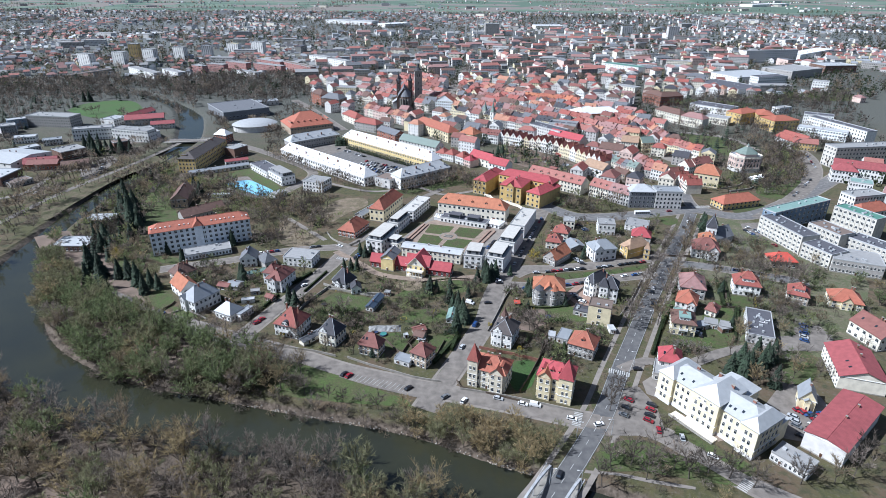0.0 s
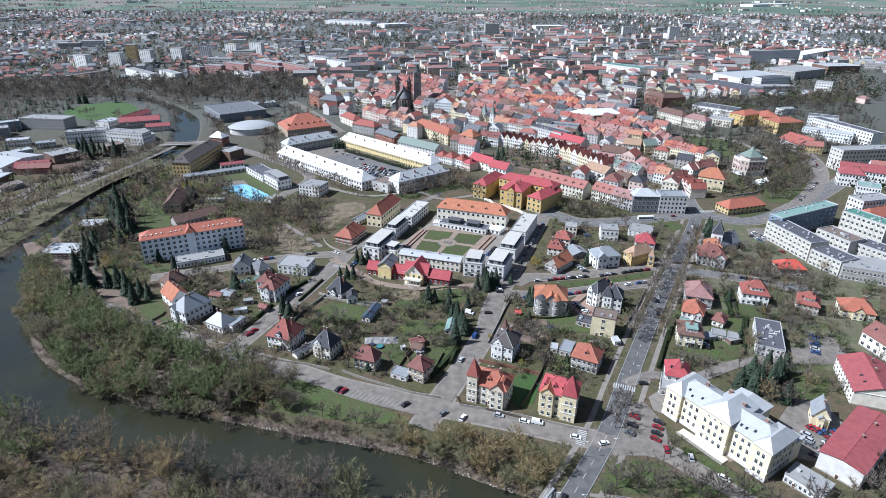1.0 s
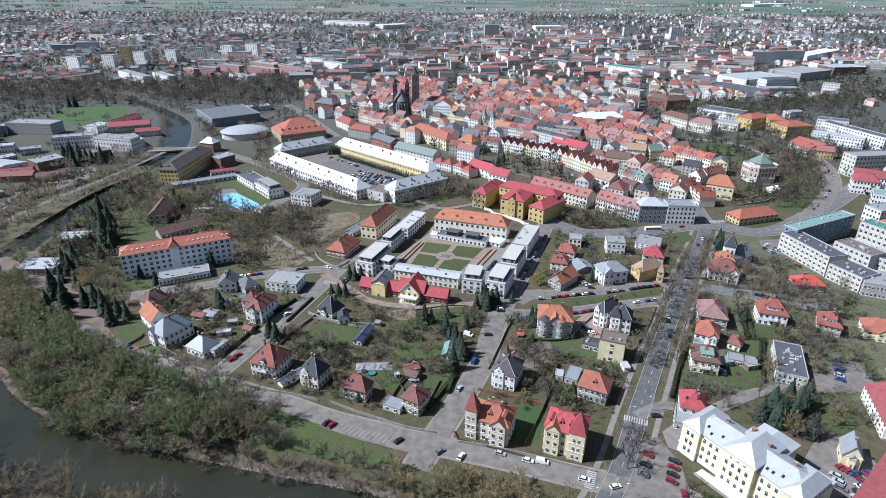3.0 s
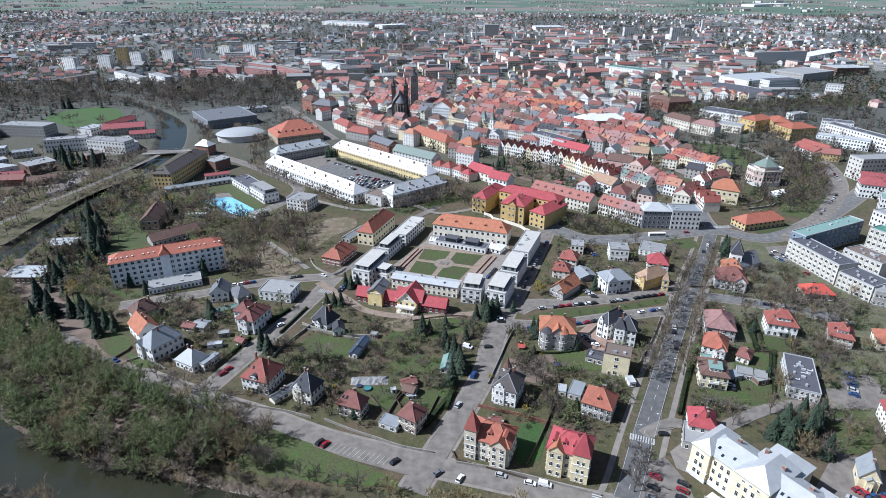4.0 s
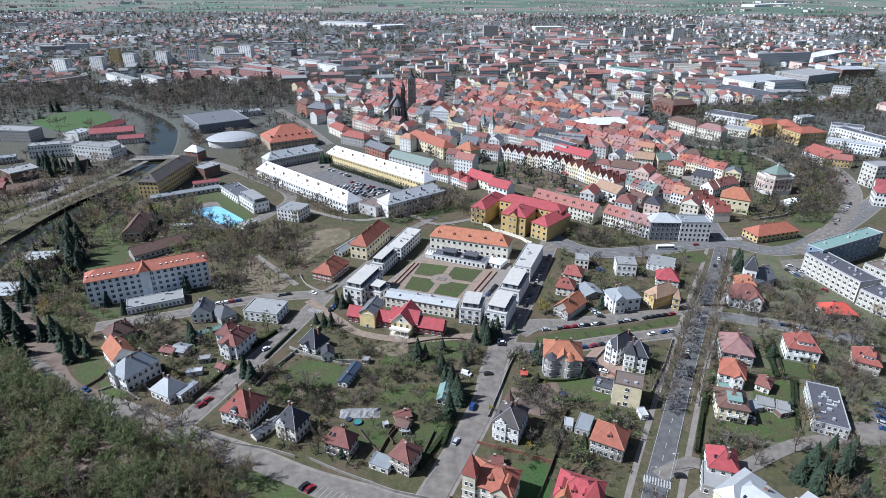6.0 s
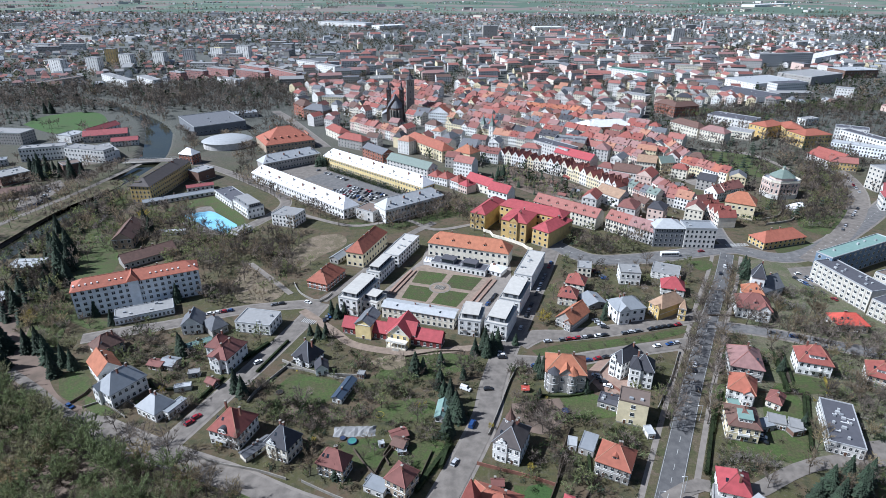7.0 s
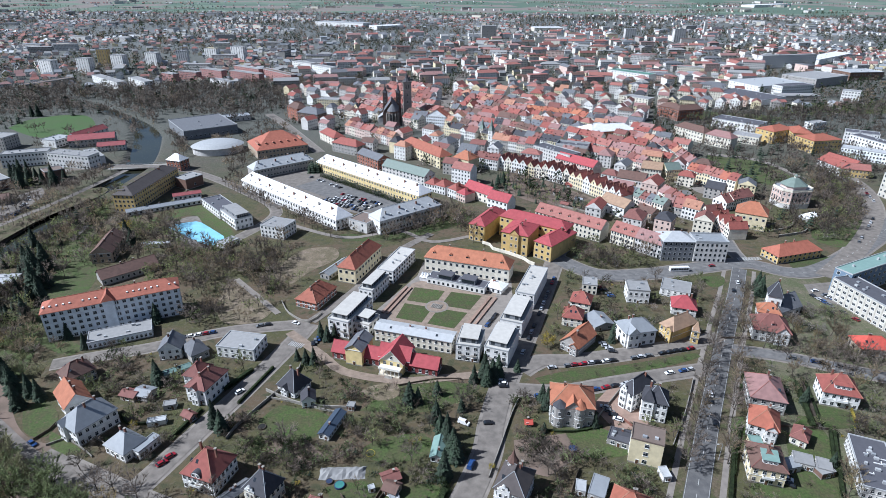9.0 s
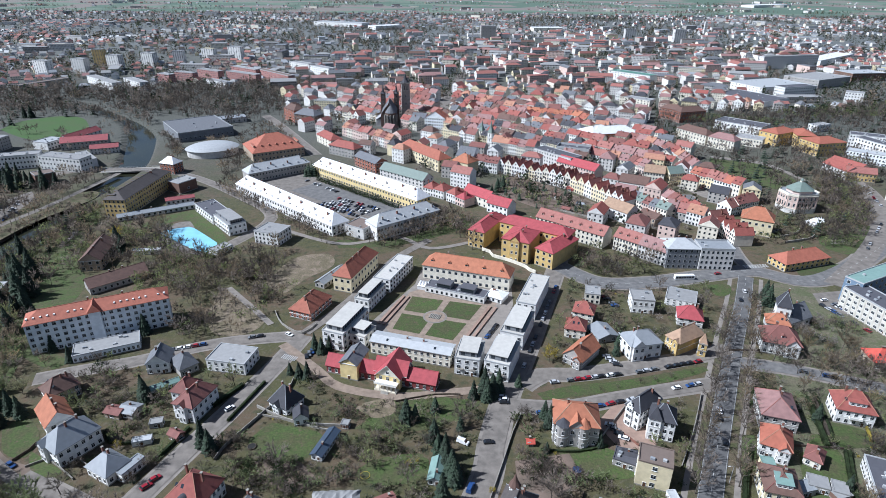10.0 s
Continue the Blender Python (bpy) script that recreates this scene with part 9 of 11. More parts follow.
def bulk_house(b, x, y, rot, w, d, h, rise, wall, cover, detail):
    c, s = math.cos(radians(rot)), math.sin(radians(rot))

    def at(px, py, pz):
        return (x + c * px - s * py, y + s * px + c * py, pz)

    q = [(-w / 2, -d / 2), (w / 2, -d / 2), (w / 2, d / 2), (-w / 2, d / 2)]
    b.add([at(*p, 0) for p in q] + [at(*p, h) for p in q], [(0, 1, 5, 4), (1, 2, 6, 5), (2, 3, 7, 6), (3, 0, 4, 7)] + ([(4, 5, 6, 7)] if rise < 1 else []), wall)
    o = .4
    if rise < 1:
        b.add([at(px * 1.02, py * 1.02, h + .3) for px, py in q] + [at(px * 1.02, py * 1.02, h - .2) for px, py in q], [(0, 1, 2, 3), (4, 5, 1, 0), (5, 6, 2, 1), (6, 7, 3, 2), (7, 4, 0, 3)], cover)
    else:
        r = [(-w / 2 - o, -d / 2 - o), (w / 2 + o, -d / 2 - o), (w / 2 + o, d / 2 + o), (-w / 2 - o, d / 2 + o)]
        inset = rng.choice((0, 0, .3)) * w
        if w >= d:
            ridge = [at(-w / 2 + inset, 0, h + rise), at(w / 2 - inset, 0, h + rise)]
            f = [(0, 1, 5, 4), (2, 3, 4, 5), (1, 2, 5), (3, 0, 4)]
        else:
            ridge = [at(0, -d / 2, h + rise), at(0, d / 2, h + rise)]
            f = [(1, 2, 5, 4), (3, 0, 4, 5), (0, 1, 4), (2, 3, 5)]
        b.add([at(*p, h - .2) for p in r] + ridge, f[:2], cover)
        b.add([at(*p, h - .2) for p in r] + ridge, f[2:], wall if not inset else cover)
    if detail:
        rows = max(1, int(h / 3))
        for px0, py0, length, ang in ((0, -d / 2 - .06, w, 0), ((w / 2 + .06) * (1 if x < 0 else -1), 0, d, 90)):
            n = max(2, int(length / 3))
            ca, sa = math.cos(radians(ang)), math.sin(radians(ang))
            for i in range(rows):
                for j in range(n):
                    t = -length / 2 + length * (j + .5) / n
                    z = h / rows * i + .8
                    quad = [at(px0 + ca * (t + e), py0 + sa * (t + e), zz) for e, zz in ((-.6, z), (.6, z), (.6, z + 1.5), (-.6, z + 1.5))]
                    b.add(quad, [(0, 1, 2, 3) if ang == 0 or x < 0 else (3, 2, 1, 0)], "glass")


CITY = ["white", "cream", "plaster_light", "plaster_grey", "plaster_tan", "cream_yellow", "pink", "brick", "red_tile", "orange_red", "brown_red", "orange_tile", "brown_tile", "mauve_tile", "haze_pale_red", "haze_pale_orange", "grey_tile", "dark_slate", "metal_grey", "metal_light", "grey_flat", "dark_flat", "glass"]
CITY_WALLS = ["white", "plaster_light", "cream", "white", "plaster_light", "plaster_light", "cream", "plaster_grey", "cream_yellow", "pink"]
CITY_ROOFS = ["haze_pale_red", "brown_red", "haze_pale_red", "brown_tile", "mauve_tile", "grey_tile", "dark_slate", "metal_grey", "grey_flat", "metal_grey", "brown_tile", "mauve_tile"]


# greyer roofs for the far districts: the palette imitates haze by colour
HAZED_ROOFS = ["mauve_tile", "grey_tile", "metal_grey", "brown_red", "grey_tile", "grey_flat", "brown_tile", "haze_pale_red"]


def in_view(x, y, margin=0.0):
    return abs(x) < 0.80 * y + 40 + margin


def city_band(y0, y1, step, seed, name, label, detail, dense, only=()):
    global rng
    rng = random.Random(seed)
    b = Bulk(CITY)
    wide = 0.82 * y1 + 60
    spots = []
    y = y0
    while y < y1:
        x = -wide
        tilt = 25 * noise.noise(Vector((0, y * .004, 3)))
        while x < wide:
            w = rng.uniform(9, 16)
            px, py = x + rng.uniform(-2, 2), y + x * .06 * math.sin(y * .01) + rng.uniform(-3, 3)
            area = noise.noise(Vector((px * .0035, py * .0035, 7)))
            keep = dense + .9 * area
            old = abs(px - 60) < 420 and py < 1500
            if old:
                keep = .85
            if only and not any(inside(px, py, q) for q in only) and py < 880:
                x += 12
                continue
            if in_view(px, py) and rng.random() < keep and not inside(px, py, SLOPE) and is_free(px, py, 5) and dry_spot(px, py, 24) and off_road(px, py) and not inside(px, py, PARK) and not inside(px, py, WOODS):
                turn = 20 * noise.noise(Vector((px * .002, py * .002, 1))) * 3 + rng.choice((0, 0, 0, 90))
                big = rng.random()
                if old and py < 1050:
                    bulk_house(b, px, py, -30 + rng.uniform(-8, 8) + rng.choice((0, 90)), rng.uniform(12, 20), rng.uniform(11, 14), rng.uniform(9, 14), rng.uniform(3, 5), rng.choice(CITY_WALLS), rng.choice(REDS + ["brown_tile", "grey_tile", "dark_slate", "brown_red"]), detail)
                    w = 18
                elif 1000 < py < 2100 and -250 < px < 850 and big < .38:
                    w = rng.uniform(20, 42)
                    bulk_house(b, px, py, 14 * noise.noise(Vector((px * .003, py * .003, 5))) + (rng.choice((8, 8, -14)) if w > 34 else rng.choice((8, 98))), w, rng.uniform(12, 15), rng.uniform(9, 15), rng.choice((rng.uniform(3, 4.5), rng.uniform(3, 4.5), 0)), rng.choice(CITY_WALLS), rng.choice(["haze_pale_red", "brown_red", "mauve_tile", "brown_tile", "mauve_tile", "grey_tile", "grey_flat"]), detail)
                elif big < .05:
                    bulk_house(b, px, py, turn, rng.uniform(25, 60), rng.uniform(13, 22), rng.uniform(7, 15), 0, rng.choice(("plaster_light", "plaster_light", "cream", "plaster_grey")), rng.choice(("grey_flat", "metal_grey", "grey_flat", "dark_flat")), detail)
                    w = 46
                else:
                    bulk_house(b, px, py, turn, w, rng.uniform(8, 11), rng.uniform(4, 8), rng.uniform(2.5, 4.5), rng.choice(CITY_WALLS if detail else CITY_WALLS[3:8]), rng.choice(CITY_ROOFS if detail else HAZED_ROOFS), detail)
            elif rng.random() < .6:
                spots.append((px, py))
            x += w + rng.uniform(3, 16)
        y += step * (1 + .25 * (y - y0) / (y1 - y0))
    b.place(name, label, "houses")
    return spots


gaps = city_band(470, 1050, 24, 21, "city_houses", "dense town houses with red and grey roofs", True, .5, (CORE, RIGHT_EDGE))
gaps += city_band(1050, 1750, 27, 22, "city_houses", "dense city houses with red and grey roofs", True, .5)
gaps += city_band(1750, 3150, 34, 23, "city_houses", "distant suburban houses with red and grey roofs", False, .34)
gaps2 = city_band(3150, 4700, 75, 24, "city_houses", "scattered far village houses on the plain", False, -.02)


# ---- trees ----
def tube(s, a, b, ra, rb, mat, sides=4):
    a, b = Vector(a), Vector(b)
    d = (b - a).normalized()
    u = d.orthogonal().normalized()
    w = d.cross(u)
    v = [tuple(p + (u * math.cos(math.tau * i / sides) + w * math.sin(math.tau * i / sides)) * r) for p, r in ((a, ra), (b, rb)) for i in range(sides)]
    s.add(v, [(i, (i + 1) % sides, sides + (i + 1) % sides, sides + i) for i in range(sides)], mat)


def crown_tree(h, spread, seed, mat, n, length, width, limbs=6, branches=4, low=.3, weep=0.0, sides=3, wild=.5):
    """A forked trunk with rising limbs and side branches, and fine tapering twigs or budding shoots along them. wild: how far the shoots stray from their branch."""
    r = random.Random(seed)
    trunk, crown = Shape(), Shape()
    base_r = h * .0115 + .045
    fork = Vector((r.uniform(-.04, .04) * h, r.uniform(-.04, .04) * h, h * low))
    tube(trunk, (0, 0, -.4), tuple(fork), base_r * 1.25, base_r * .85, "bark", max(sides, 4))
    boughs = []

    def limb(a, b, ra, rb):
        if sides > 2:
            tube(trunk, tuple(a), tuple(b), ra, rb, "bark", 3)
        else:
            e = Vector((ra, 0, 0)) if abs(b.y - a.y) > abs(b.x - a.x) else Vector((0, ra, 0))
            trunk.add([tuple(a - e), tuple(a + e), tuple(b)], [(0, 1, 2)], "bark")

    for i in range(limbs):
        ang, out = i * 2.4 + r.uniform(-.4, .4), (.12 if i == 0 else r.uniform(.5, .95))
        top = Vector((math.cos(ang) * spread * out, math.sin(ang) * spread * out, h * (.97 - .36 * out * out + r.uniform(-.08, .04))))
        knee = Vector((top.x * .5 + fork.x * .5, top.y * .5 + fork.y * .5, fork.z + (top.z - fork.z) * r.uniform(.36, .5)))
        limb(fork, knee, base_r * .62, base_r * .4)
        limb(knee, top, base_r * .4, .03)
        boughs.append((knee, top))
        for j in range(branches):
            t = .25 + .7 * (j + r.random()) / branches
            p = fork.lerp(knee, t / .45) if t < .45 else knee.lerp(top, (t - .45) / .55)
            d = (Vector((p.x, p.y, 0)).normalized() * .55 + Vector((r.gauss(0, .7), r.gauss(0, .7), .55 + r.gauss(0, .25)))).normalized()
            end = p + d * spread * r.uniform(.34, .6)
            e = Vector((-d.y, d.x, .2)).normalized() * base_r * .3
            trunk.add([tuple(p - e), tuple(p + e), tuple(end)], [(0, 1, 2)], "bark")
            boughs.append((p, end))
    for i in range(n):
        a, b = boughs[i % len(boughs)]
        p = a.lerp(b, r.uniform(.2, 1.08))
        d = ((b - a).normalized() * .8 + Vector((r.gauss(0, wild), r.gauss(0, wild), .4 + r.gauss(0, wild * .7)))).normalized()
        side = d.cross(Vector((r.gauss(0, 1), r.gauss(0, 1), r.gauss(0, 1)))).normalized() * width * .5
        tip = p + d * length * r.uniform(.6, 1.3) - Vector((0, 0, weep * r.uniform(.5, 1.2)))
        crown.add([tuple(p - side), tuple(p + side), tuple(tip)], [(0, 1, 2)], mat)
    return trunk, crown


def conifer_tree(h, spread, seed, tiers=17):
    """A spruce: a straight trunk and tiers of drooping, ragged boughs."""
    r = random.Random(seed)
    trunk, crown = Shape(), Shape()
    tube(trunk, (0, 0, -.3), (0, 0, h * .95), .22, .03, "bark", 6)
    for i in range(tiers):
        t = i / (tiers - 1)
        z, rad = h * (.1 + .86 * t), spread * (1 - t) ** .85 + .25
        n = int(8 + 9 * (1 - t))
        for j in range(n):
            a = math.tau * (j + r.random() * .8) / n
            ln = rad * r.uniform(.72, 1.12)
            d, sd = Vector((math.cos(a), math.sin(a), 0)), Vector((-math.sin(a), math.cos(a), 0))
            root_p = Vector((0, 0, z + .35))
            tip = d * ln + Vector((0, 0, z - ln * .32))
            mid = root_p.lerp(tip, .55)
            wd = ln * .34
            crown.add([tuple(root_p), tuple(mid - sd * wd - Vector((0, 0, .25))), tuple(tip), tuple(mid + sd * wd - Vector((0, 0, .25))), tuple(mid + Vector((0, 0, .18)))],
                      [(0, 1, 4), (1, 2, 4), (2, 3, 4), (3, 0, 4)], "conifer")
    return trunk, crown


def shrub(seed, mat, size=1.2, n=70):
    r = random.Random(seed)
    s = Shape()
    for i in range(n):
        c = Vector((r.gauss(0, .42), r.gauss(0, .42), abs(r.gauss(.45, .3)))) * size
        e = [Vector((r.gauss(0, 1), r.gauss(0, 1), r.gauss(0, 1))).normalized() * size * .2 for _ in range(3)]
        s.add([tuple(c + q) for q in e], [(0, 1, 2)], mat)
    return s


GREY, BROWN, BUD, OLIVE = "twig_grey", "twig_brown", "bud_green", "hedge_olive"
KINDS = {
    "bare": [crown_tree(12.5, 4.6, k, m, 480, 1.7, .16, 7, 5) for k, m in ((1, GREY), (2, BROWN), (3, GREY), (4, "twig_dark"))],
    "small": [crown_tree(6.2, 2.8, k, m, 230, 1.0, .12, 6, 4, .22) for k, m in ((11, BROWN), (12, GREY), (13, "shrub_brown"))],
    "bud": [crown_tree(10.5, 4.0, k, BUD, 520, .7, .27, 7, 4, wild=.8) for k in (21, 22)],
    "willow": [crown_tree(9, 3.9, 31, "willow_yellow", 700, 1.5, .2, 8, 5, .22, .9, wild=.8)],
    "bush": [crown_tree(5.0, 2.4, k, m, 150, 1.0, .14, 5, 3, .08, sides=2, wild=.8) for k, m in ((51, "twig_dark"), (52, GREY), (54, "shrub_brown"))] + [crown_tree(4.8, 2.3, k, m, 150, .65, .26, 5, 3, .08, sides=2, wild=.9) for k, m in ((53, "bud_soft"), (55, "hedge_green"))],
    "pale_bush": [crown_tree(5.0, 2.4, k, m, 130, 1.0, .14, 5, 3, .08, sides=2, wild=.8) for k, m in ((94, "twig_pale"), (95, GREY), (96, "twig_pale"), (97, BROWN), (98, "bud_soft"))],
    "near_bare": [crown_tree(12.5, 5.0, k, m, n, 1.55, .105, 8, 5, .26, wild=.55) for k, m, n in ((61, GREY, 800), (62, BROWN, 900), (63, GREY, 620), (64, "twig_tan", 820))],
    "near_fuzzy": [crown_tree(10.5, 4.6, k, m, 950, 1.35, .14, 10, 5, .15, wild=.55) for k, m in ((57, GREY), (58, "twig_tan"), (59, OLIVE))],
    "near_bud": [crown_tree(12.5, 4.4, k, m, 1400, 1.2, .17, 12, 5, .15, wild=.5) for k, m in ((65, "bud_soft"), (66, OLIVE), (69, "bud_soft"), (70, OLIVE), (72, "bud_soft"))],
    "near_tan": [crown_tree(9, 3.4, k, m, 560, 1.5, .15, 9, 4, .12, sides=2, wild=.45) for k, m in ((91, "twig_tan"), (92, OLIVE), (93, "twig_tan"))],
    "near_small": [crown_tree(6, 2.8, k, m, 130, 1.1, .17, 5, 4, .15, sides=2) for k, m in ((67, BROWN), (68, "shrub_brown"))],
    "mid_bare": [crown_tree(12.5, 4.8, k, m, 150, 2.1, .34, 6, 3, sides=2) for k, m in ((71, "twig_dark"), (72, BROWN), (73, "twig_dark"), (79, GREY))],
    "mid_bud": [crown_tree(11, 4.4, k, BUD, 120, 1.1, .62, 6, 3, sides=2, wild=.8) for k in (74, 75)],
    "mid_small": [crown_tree(6, 2.8, 76, BROWN, 48, 1.4, .36, 4, 3, sides=2)],
    "far_bare": [crown_tree(12.5, 5.2, k, m, 62, 2.6, .62, 5, 2, sides=2) for k, m in ((81, "twig_dark"), (82, GREY), (83, "twig_dark"))],
    "far_bud": [crown_tree(11, 4.4, 84, BUD, 55, 1.4, 1.0, 5, 2, sides=2, wild=.9)],
    "far_small": [crown_tree(6, 2.8, 85, BROWN, 28, 1.6, .45, 4, 2, sides=2)],
    "far_conifer": [conifer_tree(13, 3.2, 86, 7)],
    "mid_conifer": [conifer_tree(13, 3.2, 77, 8)], "near_conifer": [conifer_tree(13, 3.0, 78, 10)],
    "conifer": [conifer_tree(14, 3.7, k, 20) for k in (41, 42)] + [conifer_tree(11, 2.9, 43)],
}
TREE_WORDS = {"bare": ("tree", "tall leafless broad-leaved tree with fine grey-brown twigs"), "small": ("fruit_tree", "small leafless garden fruit tree with brown twigs"),
              "bud": ("tree", "broad-leaved tree with a haze of green spring buds"), "willow": ("willow", "yellow-flowering weeping willow in early spring"), "conifer": ("spruce", "dark green spruce with drooping boughs")}
TREE_MESHES = {k: [(t.mesh("trunk"), c.mesh("crown")) for t, c in v] for k, v in KINDS.items() if k in TREE_WORDS}
TREE_FIRST, TREE_TOTAL = {}, [0]


def tree(kind, x, y, scale=1.0, turn=0.0, which=0):
    which %= len(TREE_MESHES[kind])
    m = pose(x, y, 0, 0, 0, turn) @ Matrix.Diagonal((scale, scale, scale * (1 + .1 * math.sin(x)), 1))
    TREE_TOTAL[0] += 1
    ob = root(TREE_WORDS[kind][0], x, y, turn, TREE_WORDS[kind][1], "tree", "trees of streets and gardens")
    ob.matrix_basis = m
    part("trunk", TREE_MESHES[kind][which][0], ob)
    part("crown", TREE_MESHES[kind][which][1], ob)
    return ob


TREE_MATS = ["bark", "twig_tan", "bud_soft", "hedge_olive", "twig_dark", "twig_pale", "twig_grey", "twig_brown", "bud_green", "willow_yellow", "conifer", "hedge_green", "shrub_brown"]


class Wood:
    """Many trees or shrubs joined into one mesh."""

    def __init__(self):
        self.v, self.f, self.m, self.n = [], [], [], 0

    def add(self, shapes, x, y, scale, turn, z=0.0, tall=1.0):
        c, s = math.cos(turn) * scale, math.sin(turn) * scale
        for sh in shapes:
            if not hasattr(sh, "pts"):
                sh.pts = np.array(sh.v)
                tri = []
                mi = []
                for f, m in zip(sh.f, sh.m):
                    for i in range(1, len(f) - 1):
                        tri.append((f[0], f[i], f[i + 1]))
                        mi.append(TREE_MATS.index(sh.names[m]))
                sh.tri, sh.mi = np.array(tri), np.array(mi)
            p = sh.pts
            self.v.append(np.stack([x + c * p[:, 0] - s * p[:, 1], y + s * p[:, 0] + c * p[:, 1], z + p[:, 2] * scale * tall], -1))
            self.f.append(sh.tri + self.n)
            self.m.append(sh.mi)
            self.n += len(p)

    def place(self, name, label, category="trees"):
        me = bpy.data.meshes.new(name)
        v, f, m = np.concatenate(self.v), np.concatenate(self.f), np.concatenate(self.m)
        me.vertices.add(len(v))
        me.vertices.foreach_set("co", v.ravel())
        me.loops.add(len(f) * 3)
        me.loops.foreach_set("vertex_index", f.ravel().astype(np.int32))
        me.polygons.add(len(f))
        me.polygons.foreach_set("loop_start", np.arange(0, len(f) * 3, 3, dtype=np.int32))
        for k in TREE_MATS:
            me.materials.append(MATS[k])
        me.polygons.foreach_set("material_index", m.astype(np.int32))
        me.update(calc_edges=True)
        return tagged(new(name, me), label, category, kind="stuff")


def on_lawn(x, y):
    return any(inside(x, y, q) for q in LAWNS)


def scatter(poly, gap, seed, edge=0.0, roads=True, half=19):
    """Uneven places in a patch of ground, off roads, water and houses."""
    r = random.Random(seed)
    xs, ys = [p[0] for p in poly], [p[1] for p in poly]
    out = []
    y = min(ys)
    while y < max(ys):
        x = min(xs)
        while x < max(xs):
            px, py = x + r.uniform(-.5, .5) * gap, y + r.uniform(-.5, .5) * gap
            if inside(px, py, poly) and is_free(px, py, 1.5) and (not roads or off_road(px, py, -3)) and dry_spot(px, py, half):
                out.append((px, py))
            x += gap
        y += gap
    return out


def wood(poly, gap, seed, mix, scale, name, label, half=18, lod="mid"):
    r = random.Random(seed)
    w = Wood()
    for x, y in scatter(poly, gap, seed, half=half):
        kind = r.choice(mix)
        w.add(r.choice(KINDS[lod + "_" + kind]), x, y, scale * r.uniform(.6, 1.15), r.uniform(0, 6.28), ground_z(x, y), r.uniform(.85, 1.2))
    if w.n:
        w.place(name, label)


wood([(-301.9, 391.7), (-285.0, 392.1), (-250.0, 338.0), (-203.0, 292.0), (-178.0, 276.0), (-139.4, 264.0), (-104.0, 244.3), (-81.2, 223.5), (-76.9, 203.1), (-98.9, 198.4), (-125.4, 202.7), (-156.6, 214.3), (-199.7, 251.0), (-236.0, 291.8), (-275.1, 344.2)], 6.0, 1, ["bud", "bud", "bud", "bud", "bud", "bud", "fuzzy"], 1.1, "riverside_wood", "dense budding riverside wood on the river bank", 13, "near")
wood([(-294.8, 371.4), (-285.4, 392.0), (-242.9, 328.0), (-205.1, 267.5), (-160.8, 227.2), (-127.8, 213.7), (-102.2, 207.5), (-76.7, 207.0), (-75.1, 201.2), (-98.5, 197.3), (-124.9, 201.5), (-155.5, 212.2), (-199.6, 248.4), (-237.2, 288.5)], 6.5, 31, ["bare", "bare", "fuzzy", "small"], 1.0, "riverside_wood", "bare grey alders along the water's edge", 12, "near")
wood([(-300, 110), (-300, 258), (-262, 262), (-234, 231), (-211, 213), (-161, 186), (-107, 178), (-57, 166), (-8, 151), (16, 138)], 8.0, 2, ["bare"] * 6 + ["fuzzy"] * 3 + ["bud", "tan"], 1.38, "foreground_wood", "bare brown wood along the near river bank", 12.5, "near")
wood([(-16.4, 195.5), (4.2, 191.0), (27.7, 186.8), (46.2, 178.1), (48.2, 170.5), (33.3, 158.5), (17.0, 165.9), (-5.0, 176.2), (-19.0, 182.4)], 4.4, 3, ["small", "tan", "tan", "tan"], 1.0, "bank_thicket", "olive-brown thicket on the steep river bank", 11, "near")
wood([(-75.6, 203.1), (-46.6, 194.1), (-14.8, 188.5), (-9.6, 177.7), (-42.8, 186.2), (-72.2, 190.4), (-93.6, 197.4)], 4.5, 4, ["small", "bare"], .6, "bank_thicket", "low bare shrubs along the stony bank", 11, "near")
def bank_growth(x0, x1, side, name, label, seed):
    """Low stems, dead reeds and pale stones on the sloping bank; side: 1 the town's bank, -1 the near bank."""
    r = random.Random(seed)
    w = Wood()
    for a, b in zip(RIVER, RIVER[1:]):
        if not x0 < a.x < x1 or a.y > 330:
            continue
        t = (b - a).normalized()
        nrm = Vector((t.y, -t.x)) * side
        for i in range(int((b - a).length * 1.1)):
            d = r.uniform(13.2, 20)
            q = a.lerp(b, r.random()) + nrm * d
            w.add(r.choice(KINDS["bush"][:3]), q.x, q.y, r.uniform(.25, .6) if d < 17 else r.uniform(.4, .8), r.uniform(0, 6), ground_z(q.x, q.y))
    w.place(name, label, "shrubs")


